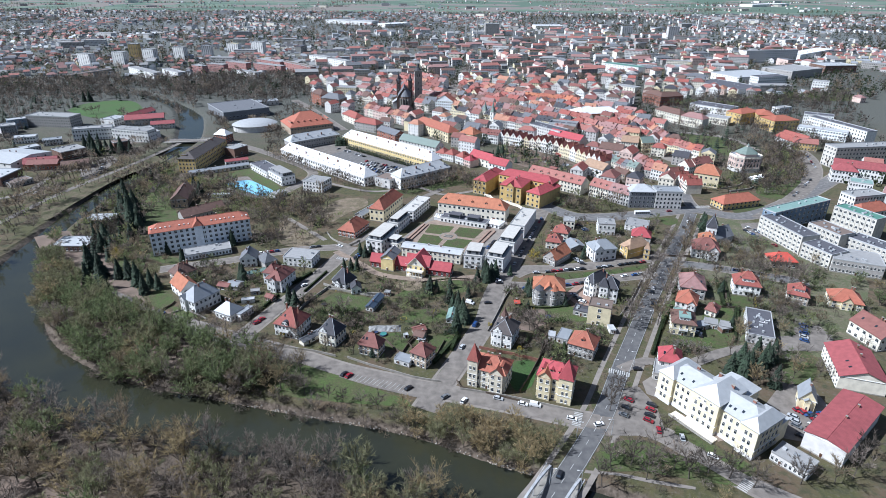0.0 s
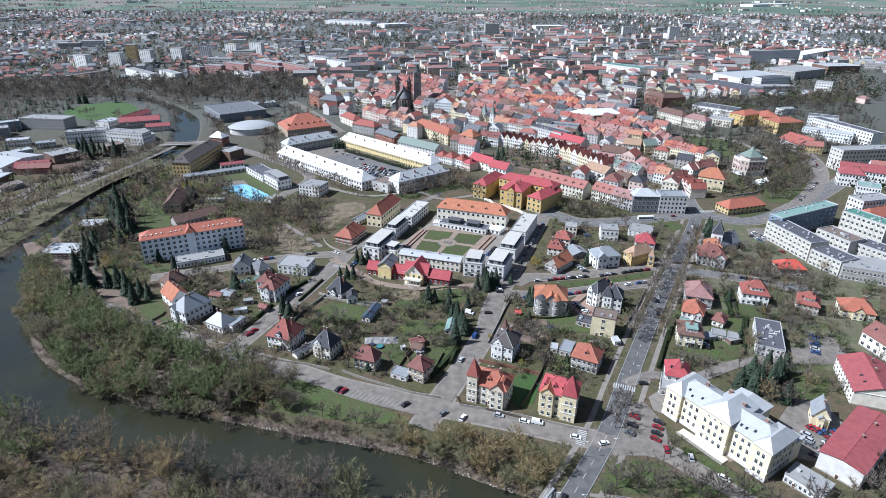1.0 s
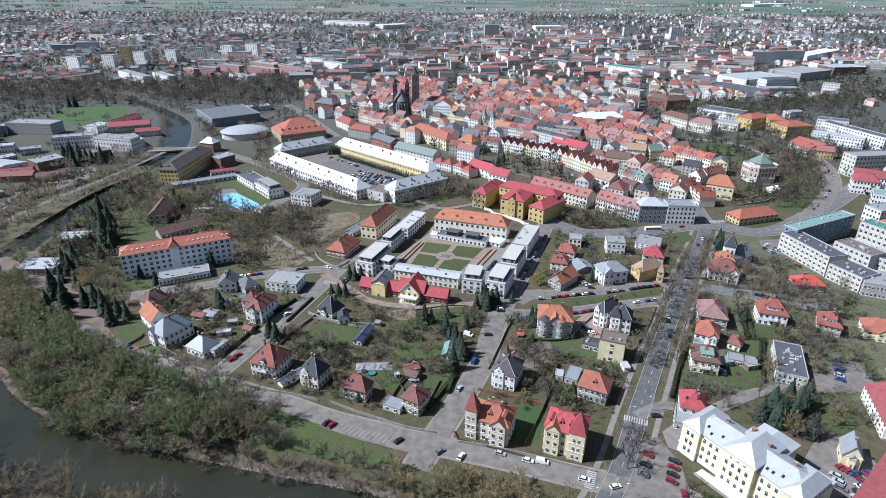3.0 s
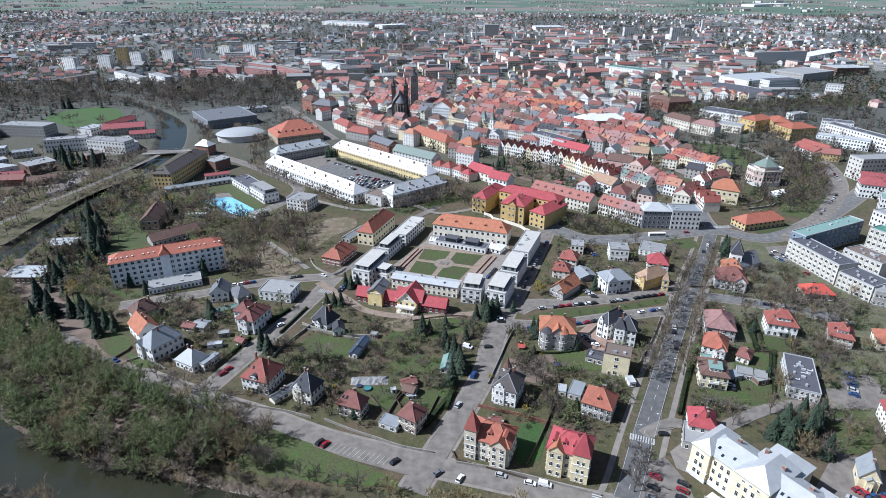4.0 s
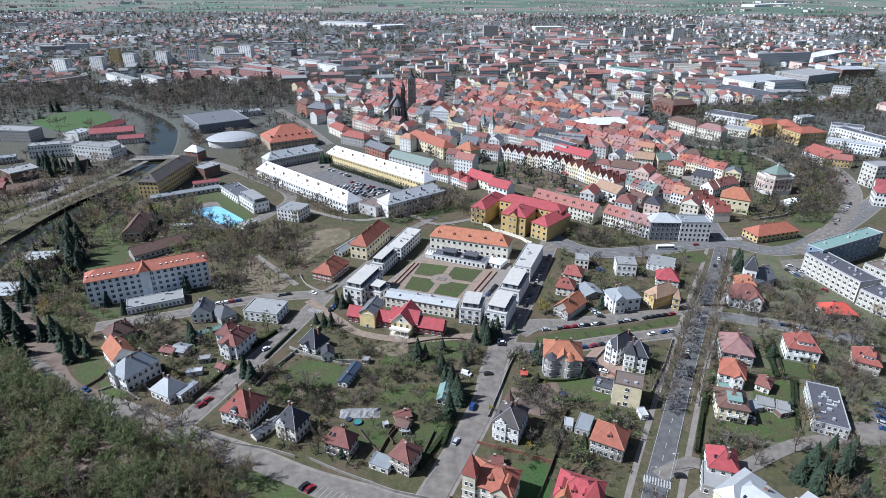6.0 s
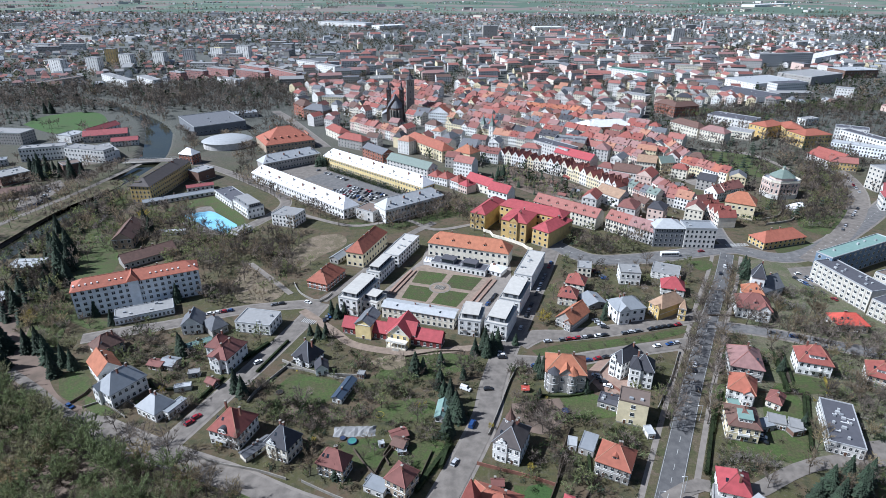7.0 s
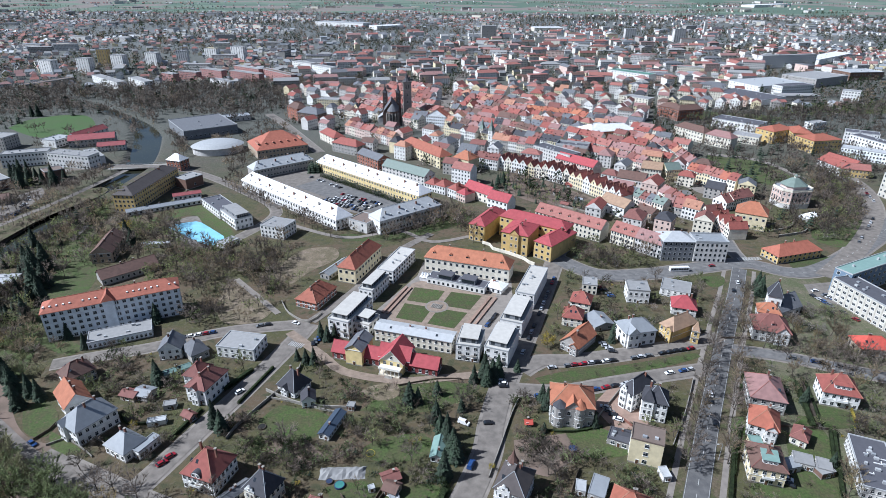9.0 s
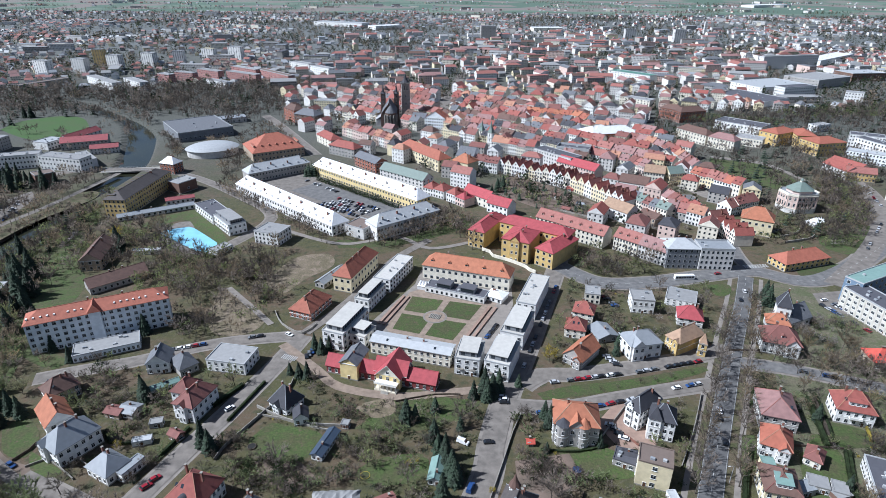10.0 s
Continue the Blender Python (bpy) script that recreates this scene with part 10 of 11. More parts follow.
wood([(-100, 232), (-76, 226), (-62, 219), (-60, 205), (-74, 202), (-95, 210)], 7.0, 46, ["bare", "bare", "fuzzy"], 1.05, "riverside_wood", "bare trees at the edge of the riverside meadow", 13, "near")
def bank_stones(x0, x1, seed):
    """Pale broken stones tipped along the waterline of the town's bank."""
    r = random.Random(seed)
    b = Bulk(["stone_wall", "plaster_tan"])
    for a, c in zip(RIVER, RIVER[1:]):
        if not x0 < a.x < x1 or a.y > 300:
            continue
        t = (c - a).normalized()
        for i in range(int((c - a).length * 9)):
            q = a.lerp(c, r.random()) + Vector((t.y, -t.x)) * r.uniform(11.5, 18)
            z = ground_z(q.x, q.y)
            if -2.75 < z < -1.5 - .9 * r.random():
                size = r.uniform(.22, .6)
                tips = [Vector((r.uniform(.7, 1.1) * e[0], r.uniform(.7, 1.1) * e[1], r.uniform(.5, .8) * e[2])) * size for e in ((1, 0, 0), (0, 1, 0), (-1, 0, 0), (0, -1, 0), (0, 0, 1))]
                b.add([(q.x + e.x, q.y + e.y, z + e.z) for e in tips], [(0, 1, 4), (1, 2, 4), (2, 3, 4), (3, 0, 4)], r.choice(("stone_wall", "stone_wall", "plaster_tan")))
    b.place("bank_stones", "pale broken stones along the river's waterline", "stones")


bank_stones(-110, 40, 6)
bank_growth(-270, 20, 1, "bank_shrubs", "low brown stems along the far river bank", 3)
bank_growth(-270, 15, -1, "bank_shrubs", "low brown stems along the near river bank", 4)
wood(WOODS, 9.5, 5, ["bare"] * 12 + ["conifer"], 1.1, "park_wood", "broad band of dark bare parkland trees", lod="far")
wood(PARK, 11.5, 6, ["bare", "bare", "bare", "bare", "small", "conifer"], 1.0, "park_trees", "bare trees of the town park", lod="far")
wood([(-166.0, 568.6), (-113.5, 518.7), (-67.1, 472.6), (-23.6, 463.7), (27.9, 501.2), (30.9, 520.0), (11.5, 525.6), (-24.2, 472.9), (-64.7, 482.2), (-170.5, 590.2)], 6, 7, ["bare", "bare", "small"], .9, "park_trees", "rows of bare trees before the barracks")
wood([(-221.2, 429.4), (-233.6, 471.4), (-192.1, 501.6), (-172.0, 462.7), (-124.8, 445.8), (-99.9, 463.2), (-86.5, 438.0), (-105.0, 415.4), (-121.9, 415.3), (-135.2, 388.9), (-149.9, 401.5), (-189.3, 414.9)], 6.2, 8, ["bare", "bare", "small", "bud"], .95, "park_trees", "bare trees round the open-air pool")
wood([(-234.8, 336.3), (-279.4, 400.9), (-301.5, 480.4), (-287.6, 523.0), (-274.3, 581.7), (-261.3, 560.8), (-254.5, 480.8), (-250.4, 437.0), (-236.4, 394.7), (-204.4, 355.3), (-191.9, 332.0)], 6, 9, ["bare", "bud", "conifer"], .9, "park_trees", "bare riverside trees by the canal")
wood([(-325.0, 480.2), (-383.5, 559.5), (-330.4, 522.6), (-309.2, 567.1), (-297.5, 617.1), (-329.2, 637.2), (-346.1, 588.2), (-388.5, 566.3)], 15, 10, ["bare", "bare", "bud"], .85, "park_trees", "bare trees along the far embankment")
wood([(-136.5, 377.0), (-137.6, 395.1), (-127.2, 401.6), (-100.8, 437.9), (-88.1, 415.5), (-103.1, 377.1), (-113.4, 355.6), (-127.7, 355.5)], 6.5, 11, ["bare", "small", "bare"], .85, "park_trees", "bare trees on a rough grass plot")
wood([(82.9, 439.0), (93.4, 473.7), (114.7, 464.7), (141.0, 439.3), (135.9, 423.9), (104.5, 423.7)], 6, 12, ["bare", "small", "bud"], .8, "park_trees", "bare trees and shrubs by the junction")
wood([(163.8, 346.6), (209.5, 356.6), (218.5, 333.0), (211.6, 305.0), (206.8, 316.3), (160.1, 333.7)], 6.5, 13, ["bare", "bare", "small"], .8, "park_trees", "belt of bare trees along a street", lod="near")
wood([(67.1, 175.2), (93.7, 173.8), (110.8, 162.3), (111.0, 149.2), (142.4, 144.6), (55.1, 144.0), (59.4, 162.0)], 9, 14, ["small", "small", "bare"], .7, "verge_trees", "bare trees on the green verge", lod="near")
wood([(61.4, 642.2), (112.6, 571.5), (133.2, 538.8), (121.6, 509.5), (83.5, 538.3), (55.0, 570.9)], 4.6, 15, ["small", "small", "bud", "bare", "conifer"], .6, "garden_trees", "small trees of terraced gardens below the old town")
wood([(-232.7, 355.2), (-212.3, 376.7), (-170.8, 332.0), (-171.2, 311.8), (-200.7, 311.8)], 6, 16, ["bare", "bud", "small"], .8, "park_trees", "bare trees beside the hospital lawn", lod="near")

wood([(-343.2, 391.1), (-387.7, 479.0), (-378.6, 510.9), (-314.3, 480.3), (-304.4, 529.6), (-294.2, 606.0), (-283.5, 567.9), (-278.6, 459.1), (-291.1, 408.4), (-286.7, 362.0), (-289.4, 327.4), (-276.7, 291.3)], 9.5, 17, ["bare", "bare", "bud"], .95, "embankment_trees", "bare trees of the far embankment park")
wood([(149.8, 254.6), (179.6, 249.7), (177.6, 223.7), (157.6, 209.0), (139.6, 208.9), (141.6, 230.0)], 6.5, 24, ["bare", "small", "bare"], .75, "yard_trees", "bare trees and shrubs in school grounds", lod="near")
wood([(-421.4, 527.4), (-442.2, 683.3), (-402.1, 856.6), (-346.5, 780.6), (-310.6, 659.2), (-315.9, 588.0), (-357.7, 528.6), (-372.8, 457.6)], 17, 25, ["bare", "bare", "small"], .8, "yard_trees", "bare trees between workshops and car parks", lod="far")
wood([(-271.4, 473.6), (-262.4, 496.6), (-252.9, 548.9), (-240.5, 481.5), (-212.8, 427.4), (-223.3, 392.9), (-225.5, 372.4), (-253.3, 372.0), (-272.9, 414.5)], 8, 18, ["bare", "bud", "bare"], .9, "park_trees", "bare trees on a green park bank")
wood([(-453.2, 526.8), (-649.1, 809.3), (-597.3, 850.9), (-557.3, 896.1), (-509.8, 813.2), (-516.9, 726.0), (-474.2, 630.3), (-413.6, 565.3), (-410.8, 527.6)], 9, 19, ["bare", "bare", "conifer"], .8, "park_trees", "bare trees between industrial buildings", lod="far")
wood([(-218.7, 742.5), (-213.8, 839.5), (-181.6, 795.5), (-153.5, 731.6), (-183.8, 687.0), (-180.6, 639.1), (-180.3, 590.1), (-201.9, 638.8), (-197.8, 676.6)], 7.5, 20, ["bare", "small"], .8, "park_trees", "bare trees round the arena")
wood([(-108.4, 969.6), (-187.4, 1035.7), (-212.2, 988.7), (-259.4, 1112.3), (-133.6, 1175.6)], 9, 21, ["bare"], .9, "park_trees", "bare street trees at the edge of the old town")
wood([(332.1, 901.2), (349.6, 850.5), (463.7, 886.2), (649.3, 946.1), (585.4, 855.1), (436.0, 821.2), (307.9, 751.1)], 9, 22, ["bare", "bare", "bud"], 1.0, "park_trees", "bare trees before the campus", lod="far")
wood([(155.2, 1069.8), (378.8, 1130.6), (360.1, 1075.3), (146.8, 1011.1)], 8, 23, ["bare"], .9, "park_trees", "bare tree line along a railway cutting")

wood([(262, 512), (300, 516), (318, 560), (372, 640), (420, 715), (440, 690), (398, 600), (340, 520), (302, 470), (276, 462), (262, 480)], 6.0, 41, ["bare", "bare", "bud", "small"], .95, "park_trees", "dense bare and budding trees on the palace slope")
wood([(226, 470), (262, 472), (276, 500), (262, 506), (232, 500)], 5.0, 42, ["small", "bud", "small"], .7, "garden_trees", "small trees of the terraced palace garden")
for k, wall_line in enumerate((((247, 474), (270, 482), (279, 494)), ((244, 482), (262, 489), (272, 500)), ((242, 490), (256, 496)))):
    garden_fence(wall_line, 1.6, "stone_wall", "pale stone terrace wall below the palace", .6)
wood([(184.9, 333.4), (232.1, 346.4), (268.5, 311.5), (213.2, 236.0), (172.0, 232.0), (169.7, 271.5)], 9.0, 43, ["bare", "small", "bare", "small", "bud"], .75, "garden_trees", "bare trees of the eastern gardens", lod="near")
wood([(-338, 782), (-352, 770), (-372, 800), (-420, 850), (-470, 900), (-440, 915), (-395, 872), (-362, 842), (-345, 815)], 6.5, 44, ["bare", "bare", "small"], 1.05, "park_trees", "bare trees along the upper river", 9, "far")
wood([(-262, 660), (-252, 665), (-292, 760), (-305, 770), (-300, 750)], 6.5, 45, ["bare", "small"], .9, "park_trees", "bare trees on the arena's river bank", 12, "mid")
THICK = [shrub(k + 20, m, 2.0, 90) for k, m in enumerate(("hedge_green", "conifer", "shrub_brown"))]
w = Wood()
ra = random.Random(12)
BARRACKS_ROWS = ((((-183.0, 580.0)), ((-69.5, 468.5)), 30, .9), (((-179.2, 597.3)), ((-72.0, 493.0)), 22, .8), (((-111.1, 727.4)), ((-38.0, 586.5)), 6, .5), (((-281.0, 527.4)), ((-290.7, 475.3)), 9, .9), (((-311.7, 527.2)), ((-303.7, 612.1)), 12, .9), (((-256.4, 464.2)), ((-254.7, 527.6)), 10, .9), (((-29.0, 472.3)), ((15.2, 514.6)), 12, .95), (((14.9, 497.9)), ((29.5, 458.7)), 6, 1.1), (((-348.3, 471.0)), ((-320.7, 541.4)), 14, 1.0), (((-309.4, 480.3)), ((-294.2, 606.0)), 16, .9))
CANAL_ROWS = ((((-324.7, 498.7)), ((-301.1, 622.1)), 12, .8), (((-366.2, 448.1)), ((-332.0, 511.8)), 14, 1.1), (((-337.8, 413.5)), ((-310.7, 449.0)), 10, 1.2), (((-358.6, 464.8)), ((-420.0, 575.3)), 6, .8), (((-357.9, 511.3)), ((-334.4, 525.5)), 6, .8), (((-254.9, 459.5)), ((-269.6, 530.2)), 6, .8), (((319.0, 483.6)), ((377.0, 613.4)), 9, .9), (((346.5, 507.5)), ((383.0, 591.6)), 6, .8), (((251.2, 422.5)), ((303.4, 468.8)), 7, .8), (((66.1, 445.9)), ((79.2, 425.7)), 5, .8), (((137.4, 459.4)), ((153.8, 440.5)), 7, .7))
for a, b, n, sc in BARRACKS_ROWS + CANAL_ROWS:
    for i in range(n):
        t = (i + ra.uniform(.2, .8)) / n
        x, y = a[0] + (b[0] - a[0]) * t, a[1] + (b[1] - a[1]) * t
        if is_free(x, y, .5) and off_road(x, y, -4.8):
            w.add(ra.choice(KINDS["mid_bare"]), x, y, sc * ra.uniform(.8, 1.15), ra.uniform(0, 6.28))
for i in range(48):
    a, b = ((-103.9, 608.0)), ((-26.0, 537.3))
    w.add([ra.choice(THICK[:2])], a[0] + (b[0] - a[0]) * i / 47, a[1] + (b[1] - a[1]) * i / 47 - .5 + ra.uniform(-.6, .6), ra.uniform(1.1, 1.5), ra.uniform(0, 6), tall=1.7)
for i in range(7):
    w.add(KINDS["mid_conifer"][0], -112 + ra.uniform(-6, 6), 620 + ra.uniform(-5, 5), ra.uniform(.8, 1.1), ra.uniform(0, 6))
# loose groves round the halls, the canal and the park
SPOTS_1 = ((-381.4, 934.4, 14), (-357.5, 915.2, 14), (-365.7, 977.0, 12), (-406.4, 954.6, 12), (-294.5, 744.3, 8), (-268.8, 704.1, 8), (-250.1, 686.8, 7), (-232.8, 704.6, 9), (-229.2, 720.8, 9), (-208.6, 676.8, 8), (-190.3, 629.0, 6), (-378.8, 827.6, 6), (-347.5, 756.4, 6), (-416.1, 914.0, 8), (-415.6, 755.5, 6), (-468.8, 767.9, 6), (-358.1, 627.1, 8), (-337.5, 610.1, 8), (-336.9, 627.4, 8), (-322.2, 536.9, 9), (-316.6, 550.1, 9), (-348.8, 556.7, 9), (-323.9, 512.5, 9), (-212.6, 496.4, 8))
SPOTS_2 = ((-208.8, 470.7, 9), (-226.1, 485.6, 8), (-188.7, 461.2, 8), (-223.6, 461.0, 8), (-239.1, 475.4, 8), (-160.8, 629.3, 5), (393.6, 741.4, 12), (389.6, 694.8, 12), (366.6, 635.0, 12), (350.0, 634.8, 12), (306.8, 584.6, 8), (293.5, 542.1, 8), (342.2, 584.9, 10), (315.3, 555.7, 9), (329.7, 555.8, 8), (338.7, 740.6, 8), (317.2, 766.0, 8))
for x, y, size in (SPOTS_1 + SPOTS_2):
    for i in range(int(size * (.3 if x < -290 and y < 700 else .75))):
        px, py = x + ra.gauss(0, size * .8), y + ra.gauss(0, size * .8)
        if is_free(px, py, 1) and off_road(px, py, -3.4) and dry_spot(px, py, 12) and not inside(px, py, POOL):
            w.add(ra.choice(KINDS["mid_bare"]), px, py, ra.uniform(.7, 1.1), ra.uniform(0, 6.28))
w.place("street_trees", "rows of bare street trees round the barracks and canal")

# trees and tall shrubs that stand singly in streets and gardens
GARDENS = [[(-144.9, 270.1), (-165.6, 332.0), (-122.5, 336.5), (-88.9, 332.2), (-74.1, 336.7), (-85.0, 291.0), (-102.7, 256.7)], [(-69.2, 257.2), (-72.0, 278.7), (-58.6, 315.8), (-48.3, 328.0), (1.9, 310.2), (24.2, 312.2), (25.2, 291.1), (16.7, 256.7)],
           [(31.0, 259.7), (38.9, 299.5), (54.4, 299.5), (78.8, 284.8), (114.1, 312.3), (105.7, 278.8), (90.8, 256.7)], [(74.5, 377.8), (88.6, 431.2), (167.9, 416.8), (148.4, 356.4), (55.6, 337.0)], [(107.2, 236.1), (148.1, 329.6), (246.5, 330.0), (177.2, 230.2), (120.4, 221.5)],
           [(-91.2, 248.5), (-78.4, 279.1), (-4.2, 263.2), (12.9, 252.3), (-0.7, 215.8), (-45.5, 232.6)], [(19.5, 242.2), (59.0, 267.3), (88.3, 263.5), (73.6, 221.4), (44.1, 210.7)]]
rt = random.Random(77)
for index, poly in enumerate(GARDENS):
    for x, y in scatter(poly, 11.5, 50 + index):
        if TREE_TOTAL[0] > 160 or rt.random() < (.7 if on_lawn(x, y) else .2):
            continue
        tree(rt.choice(("small", "small", "small", "bare", "bud")), x, y, rt.uniform(.55, 1.0), rt.uniform(0, 360), rt.randrange(9))


def avenue(a, b, n, seed, scale=1.0, kind="bare"):
    r = random.Random(seed)
    for i in range(n):
        t = (i + .5 + r.uniform(-.2, .2)) / n
        tree(kind, a[0] + (b[0] - a[0]) * t, a[1] + (b[1] - a[1]) * t, scale * r.uniform(.75, 1.15), r.uniform(0, 360), r.randrange(9))


avenue((96.2, 256.0), (164.1, 378.2), 17, 1, 1.0)
avenue((111.8, 256.0), (182.4, 390.2), 16, 2, 1.0)
avenue((70.2, 191.6), (81.9, 212.3), 3, 3)
avenue((74.6, 314.2), (126.9, 328.4), 6, 4, .5, "small")
avenue((161.5, 338.9), (228.9, 319.2), 8, 6, 1.0)
avenue((180.4, 318.1), (217.5, 302.7), 6, 7, .9)
avenue((168.8, 329.2), (223.5, 311.5), 6, 9, .9)
avenue((90.5, 345.5), (133.9, 354.6), 5, 8, .5, "small")
avenue((-71.6, 207.0), (-22.2, 192.6), 6, 5, .8)
for x, y, k, sc in ((*(58.9, 337.0), "willow", .95), (*(-45.8, 251.3), "willow", .3), (*(-216.7, 476.2), "willow", 1.2), (*(-211.2, 336.5), "willow", .95), (*(-162.7, 186.2), "bud", .9), (*(-82.0, 247.9), "willow", .42), (*(38.4, 236.5), "willow", .4), (*(75.1, 216.0), "small", .7),
                    (*(24.9, 258.8), "willow", .35), (*(-5.4, 271.1), "willow", .35), (*(-118.4, 280.1), "willow", .45)):
    tree(k, x, y, sc, x * 10)
SPOTS_3 = ((141.0, 439.3, 1.1), (134.4, 429.9, 1), (93.2, 454.0, 0.9), (131.9, 439.3, 0.8))
for x, y, sc in SPOTS_3:
    tree("bare", x, y, sc, x * 9, int(abs(x * 5)))
SPOTS_4 = ((-110.1, 248.2, 1), (-100.1, 244.4, 1.1), (-89.5, 236.8, 1), (-72.9, 244.4, 0.9), (-116.4, 248.8, 1), (-127.8, 258.2, 0.9))
for x, y, sc in SPOTS_4:
    tree("bare", x, y, sc, x * 9, int(abs(x * 5)))
SPOTS_5 = ((64.0, 163.3, 1.1), (71.9, 163.9, 1.15), (80.2, 164.7, 1.2), (87.5, 161.6, 1.1), (91.7, 157.5, 1.2), (99.8, 160.1, 1.1), (106.5, 157.6, 1.2), (89.2, 178.6, 0.9), (131.8, 155.2, 1.1), (144.4, 155.3, 1), (152.8, 157.9, 1.1), (163.7, 168.1, 1), (75.6, 156.9, 1), (58.6, 154.3, 1), (113.6, 153.4, 1), (141.8, 235.3, 0.9), (145.8, 226.5, 0.9), (175.5, 218.4, 0.8), (122.7, 228.5, 0.7))
for x, y, sc in SPOTS_5:
    tree("bare", x, y, sc, x * 11, int(abs(x * 3)))
SPOTS_6 = ((-82.4, 278.7, 0.8), (8.9, 270.2, 0.95), (10.9, 266.1, 1), (5.7, 278.7, 0.8), (4.1, 284.7, 0.8), (24.2, 312.2, 0.7), (27.0, 309.2, 0.75), (21.1, 310.3, 0.6), (51.3, 292.8, 0.7), (47.8, 278.7, 0.45), (-54.9, 345.9, 0.6), (-51.2, 343.6, 0.65), (-48.1, 346.9, 0.5), (-62.8, 327.2, 0.55), (-58.0, 324.7, 0.6), (-54.0, 323.8, 0.6), (-3.8, 296.0, 0.55), (4.4, 301.2, 0.6), (14.8, 291.1, 0.6), (-221.3, 376.7, 1.2), (-217.2, 379.6, 1.1), (-233.9, 385.4, 1.2), (-213.5, 360.4, 1), (-123.2, 311.9, 0.7))
SPOTS_7 = ((-120.7, 310.0, 0.6), (-169.4, 336.4, 0.6), (-182.4, 344.6, 0.8), (-144.8, 360.6, 0.8), (69.0, 281.7, 0.5), (95.6, 348.8, 0.8), (92.5, 342.6, 0.7), (191.4, 390.3, 1.1), (192.7, 396.6, 0.9), (163.5, 296.2, 0.6), (-326.7, 588.5, 1.1), (-331.9, 581.0, 1.2), (-344.2, 585.3, 1.1), (-353.4, 580.8, 1.2), (-355.9, 573.6, 1.1), (55.6, 578.0, 0.9), (61.2, 585.3, 0.9), (50.2, 570.8, 0.8), (153.1, 259.7, 0.5))
SPOTS_8 = ((142.0, 225.7, 1), (143.9, 221.5, 1.1), (148.4, 220.2, 1), (139.4, 217.5, 0.9), (154.1, 224.4, 0.9), (135.4, 221.5, 0.8), (151.0, 211.0, 0.8), (-34.0, 232.6, 0.5), (-6.8, 213.2, 0.5))
SPOTS_9 = ((151.2, 230.1, 0.9), (153.1, 225.6, 0.9), (159.5, 230.2, 0.8), (-229.5, 392.8, 1.3), (-246.0, 414.9, 1.2), (-524.4, 853.0, 1.3), (-516.2, 853.3, 1.2))
for x, y, sc in (*(SPOTS_6 + SPOTS_7), *SPOTS_8, *SPOTS_9):
    if off_road(x, y, -3.2):
        tree("conifer", x, y, sc * 1.15, x * 7, int(abs(x)) % 3)

# big dark spruces of the park and the larger gardens
SPOTS_10 = ((-212.0, 303.0, 1.3), (-200.0, 298.0, 1.3), (-215.0, 295.0, 1.1), (-220.1, 320.5, 1.5), (-208.4, 311.7, 1.4), (-197.7, 311.7, 1.3), (-191.6, 311.7, 1.4), (-182.3, 303.3, 1.5), (-173.6, 292.7, 1.2), (-173.4, 300.7, 1.1), (-167.6, 298.0, 1), (-248.6, 416.8, 1.7), (-237.4, 407.2, 1.6), (-241.3, 421.8, 1.5), (-255.8, 437.2, 1.5), (-226.7, 398.1, 1.4), (-236.2, 357.2, 1.3), (-229.3, 357.3, 1.3), (-228.4, 350.0, 1.2), (-217.5, 454.2, 1.1), (-208.5, 448.6, 1.2), (-202.4, 454.3, 1.2), (-211.7, 466.0, 1.1), (-180.8, 350.3, 1), (-145.9, 369.2, 0.9))
SPOTS_11 = ((26.2, 314.7, 1.2), (29.4, 311.3, 1.3), (32.4, 314.7, 1.1), (8.6, 275.1, 1.15), (11.8, 263.4, 1.2), (7.2, 254.6, 1), (-86.6, 282.4, 1.1), (-120.6, 308.6, 1), (145.0, 292.6, 0.6), (50.1, 297.9, 0.9), (-7.4, 295.6, 1), (41.8, 318.6, 0.7))
SPOTS_12 = ((-377.3, 595.2, 1.6), (-374.0, 601.6, 1.7), (-362.4, 595.4, 1.6), (-353.1, 590.8, 1.4), (-366.3, 586.1, 1.5))
for x, y, sc in (*SPOTS_10, *SPOTS_11, *SPOTS_12):
    if is_free(x, y, .5):
        tree("conifer", x, y, sc, x * 7, int(abs(x)) % 3)

# masses of tall shrubs and thickets in the gardens
w = Wood()
rb = random.Random(41)
SPOTS_13 = ((-117.8, 429.5, 9), (-111.1, 422.7, 9), (-105.3, 417.7, 8), (-94.8, 405.0, 9), (-89.4, 397.4, 8), (-94.9, 394.4, 8), (-94.8, 378.3, 6), (-96.8, 373.6, 5), (-126.3, 365.8, 7), (-123.2, 369.6, 6), (-166.1, 423.2, 9), (-175.3, 427.4, 9), (-163.0, 407.0, 9), (-150.8, 403.2, 8), (-135.9, 411.1, 7), (-135.5, 425.9, 6), (-158.6, 388.4, 8), (-123.3, 411.1, 6), (13.4, 508.7, 9), (19.9, 499.2, 9), (23.7, 485.5, 9), (29.1, 508.8, 8), (4.5, 493.3, 8), (-4.0, 485.3, 7))
SPOTS_14 = ((-100.0, 362.1, 4), (-77.1, 359.1, 4))
for x, y, size in (SPOTS_13 + SPOTS_14):
    for i in range(int(size * .7)):
        px, py = x + rb.gauss(0, size * .5), y + rb.gauss(0, size * .5)
        if is_free(px, py, .6) and off_road(px, py, -3.4) and not inside(px, py, POOL):
            w.add(rb.choice(KINDS["mid_bare"] + KINDS["mid_bud"]), px, py, rb.uniform(.45, .8), rb.uniform(0, 6))
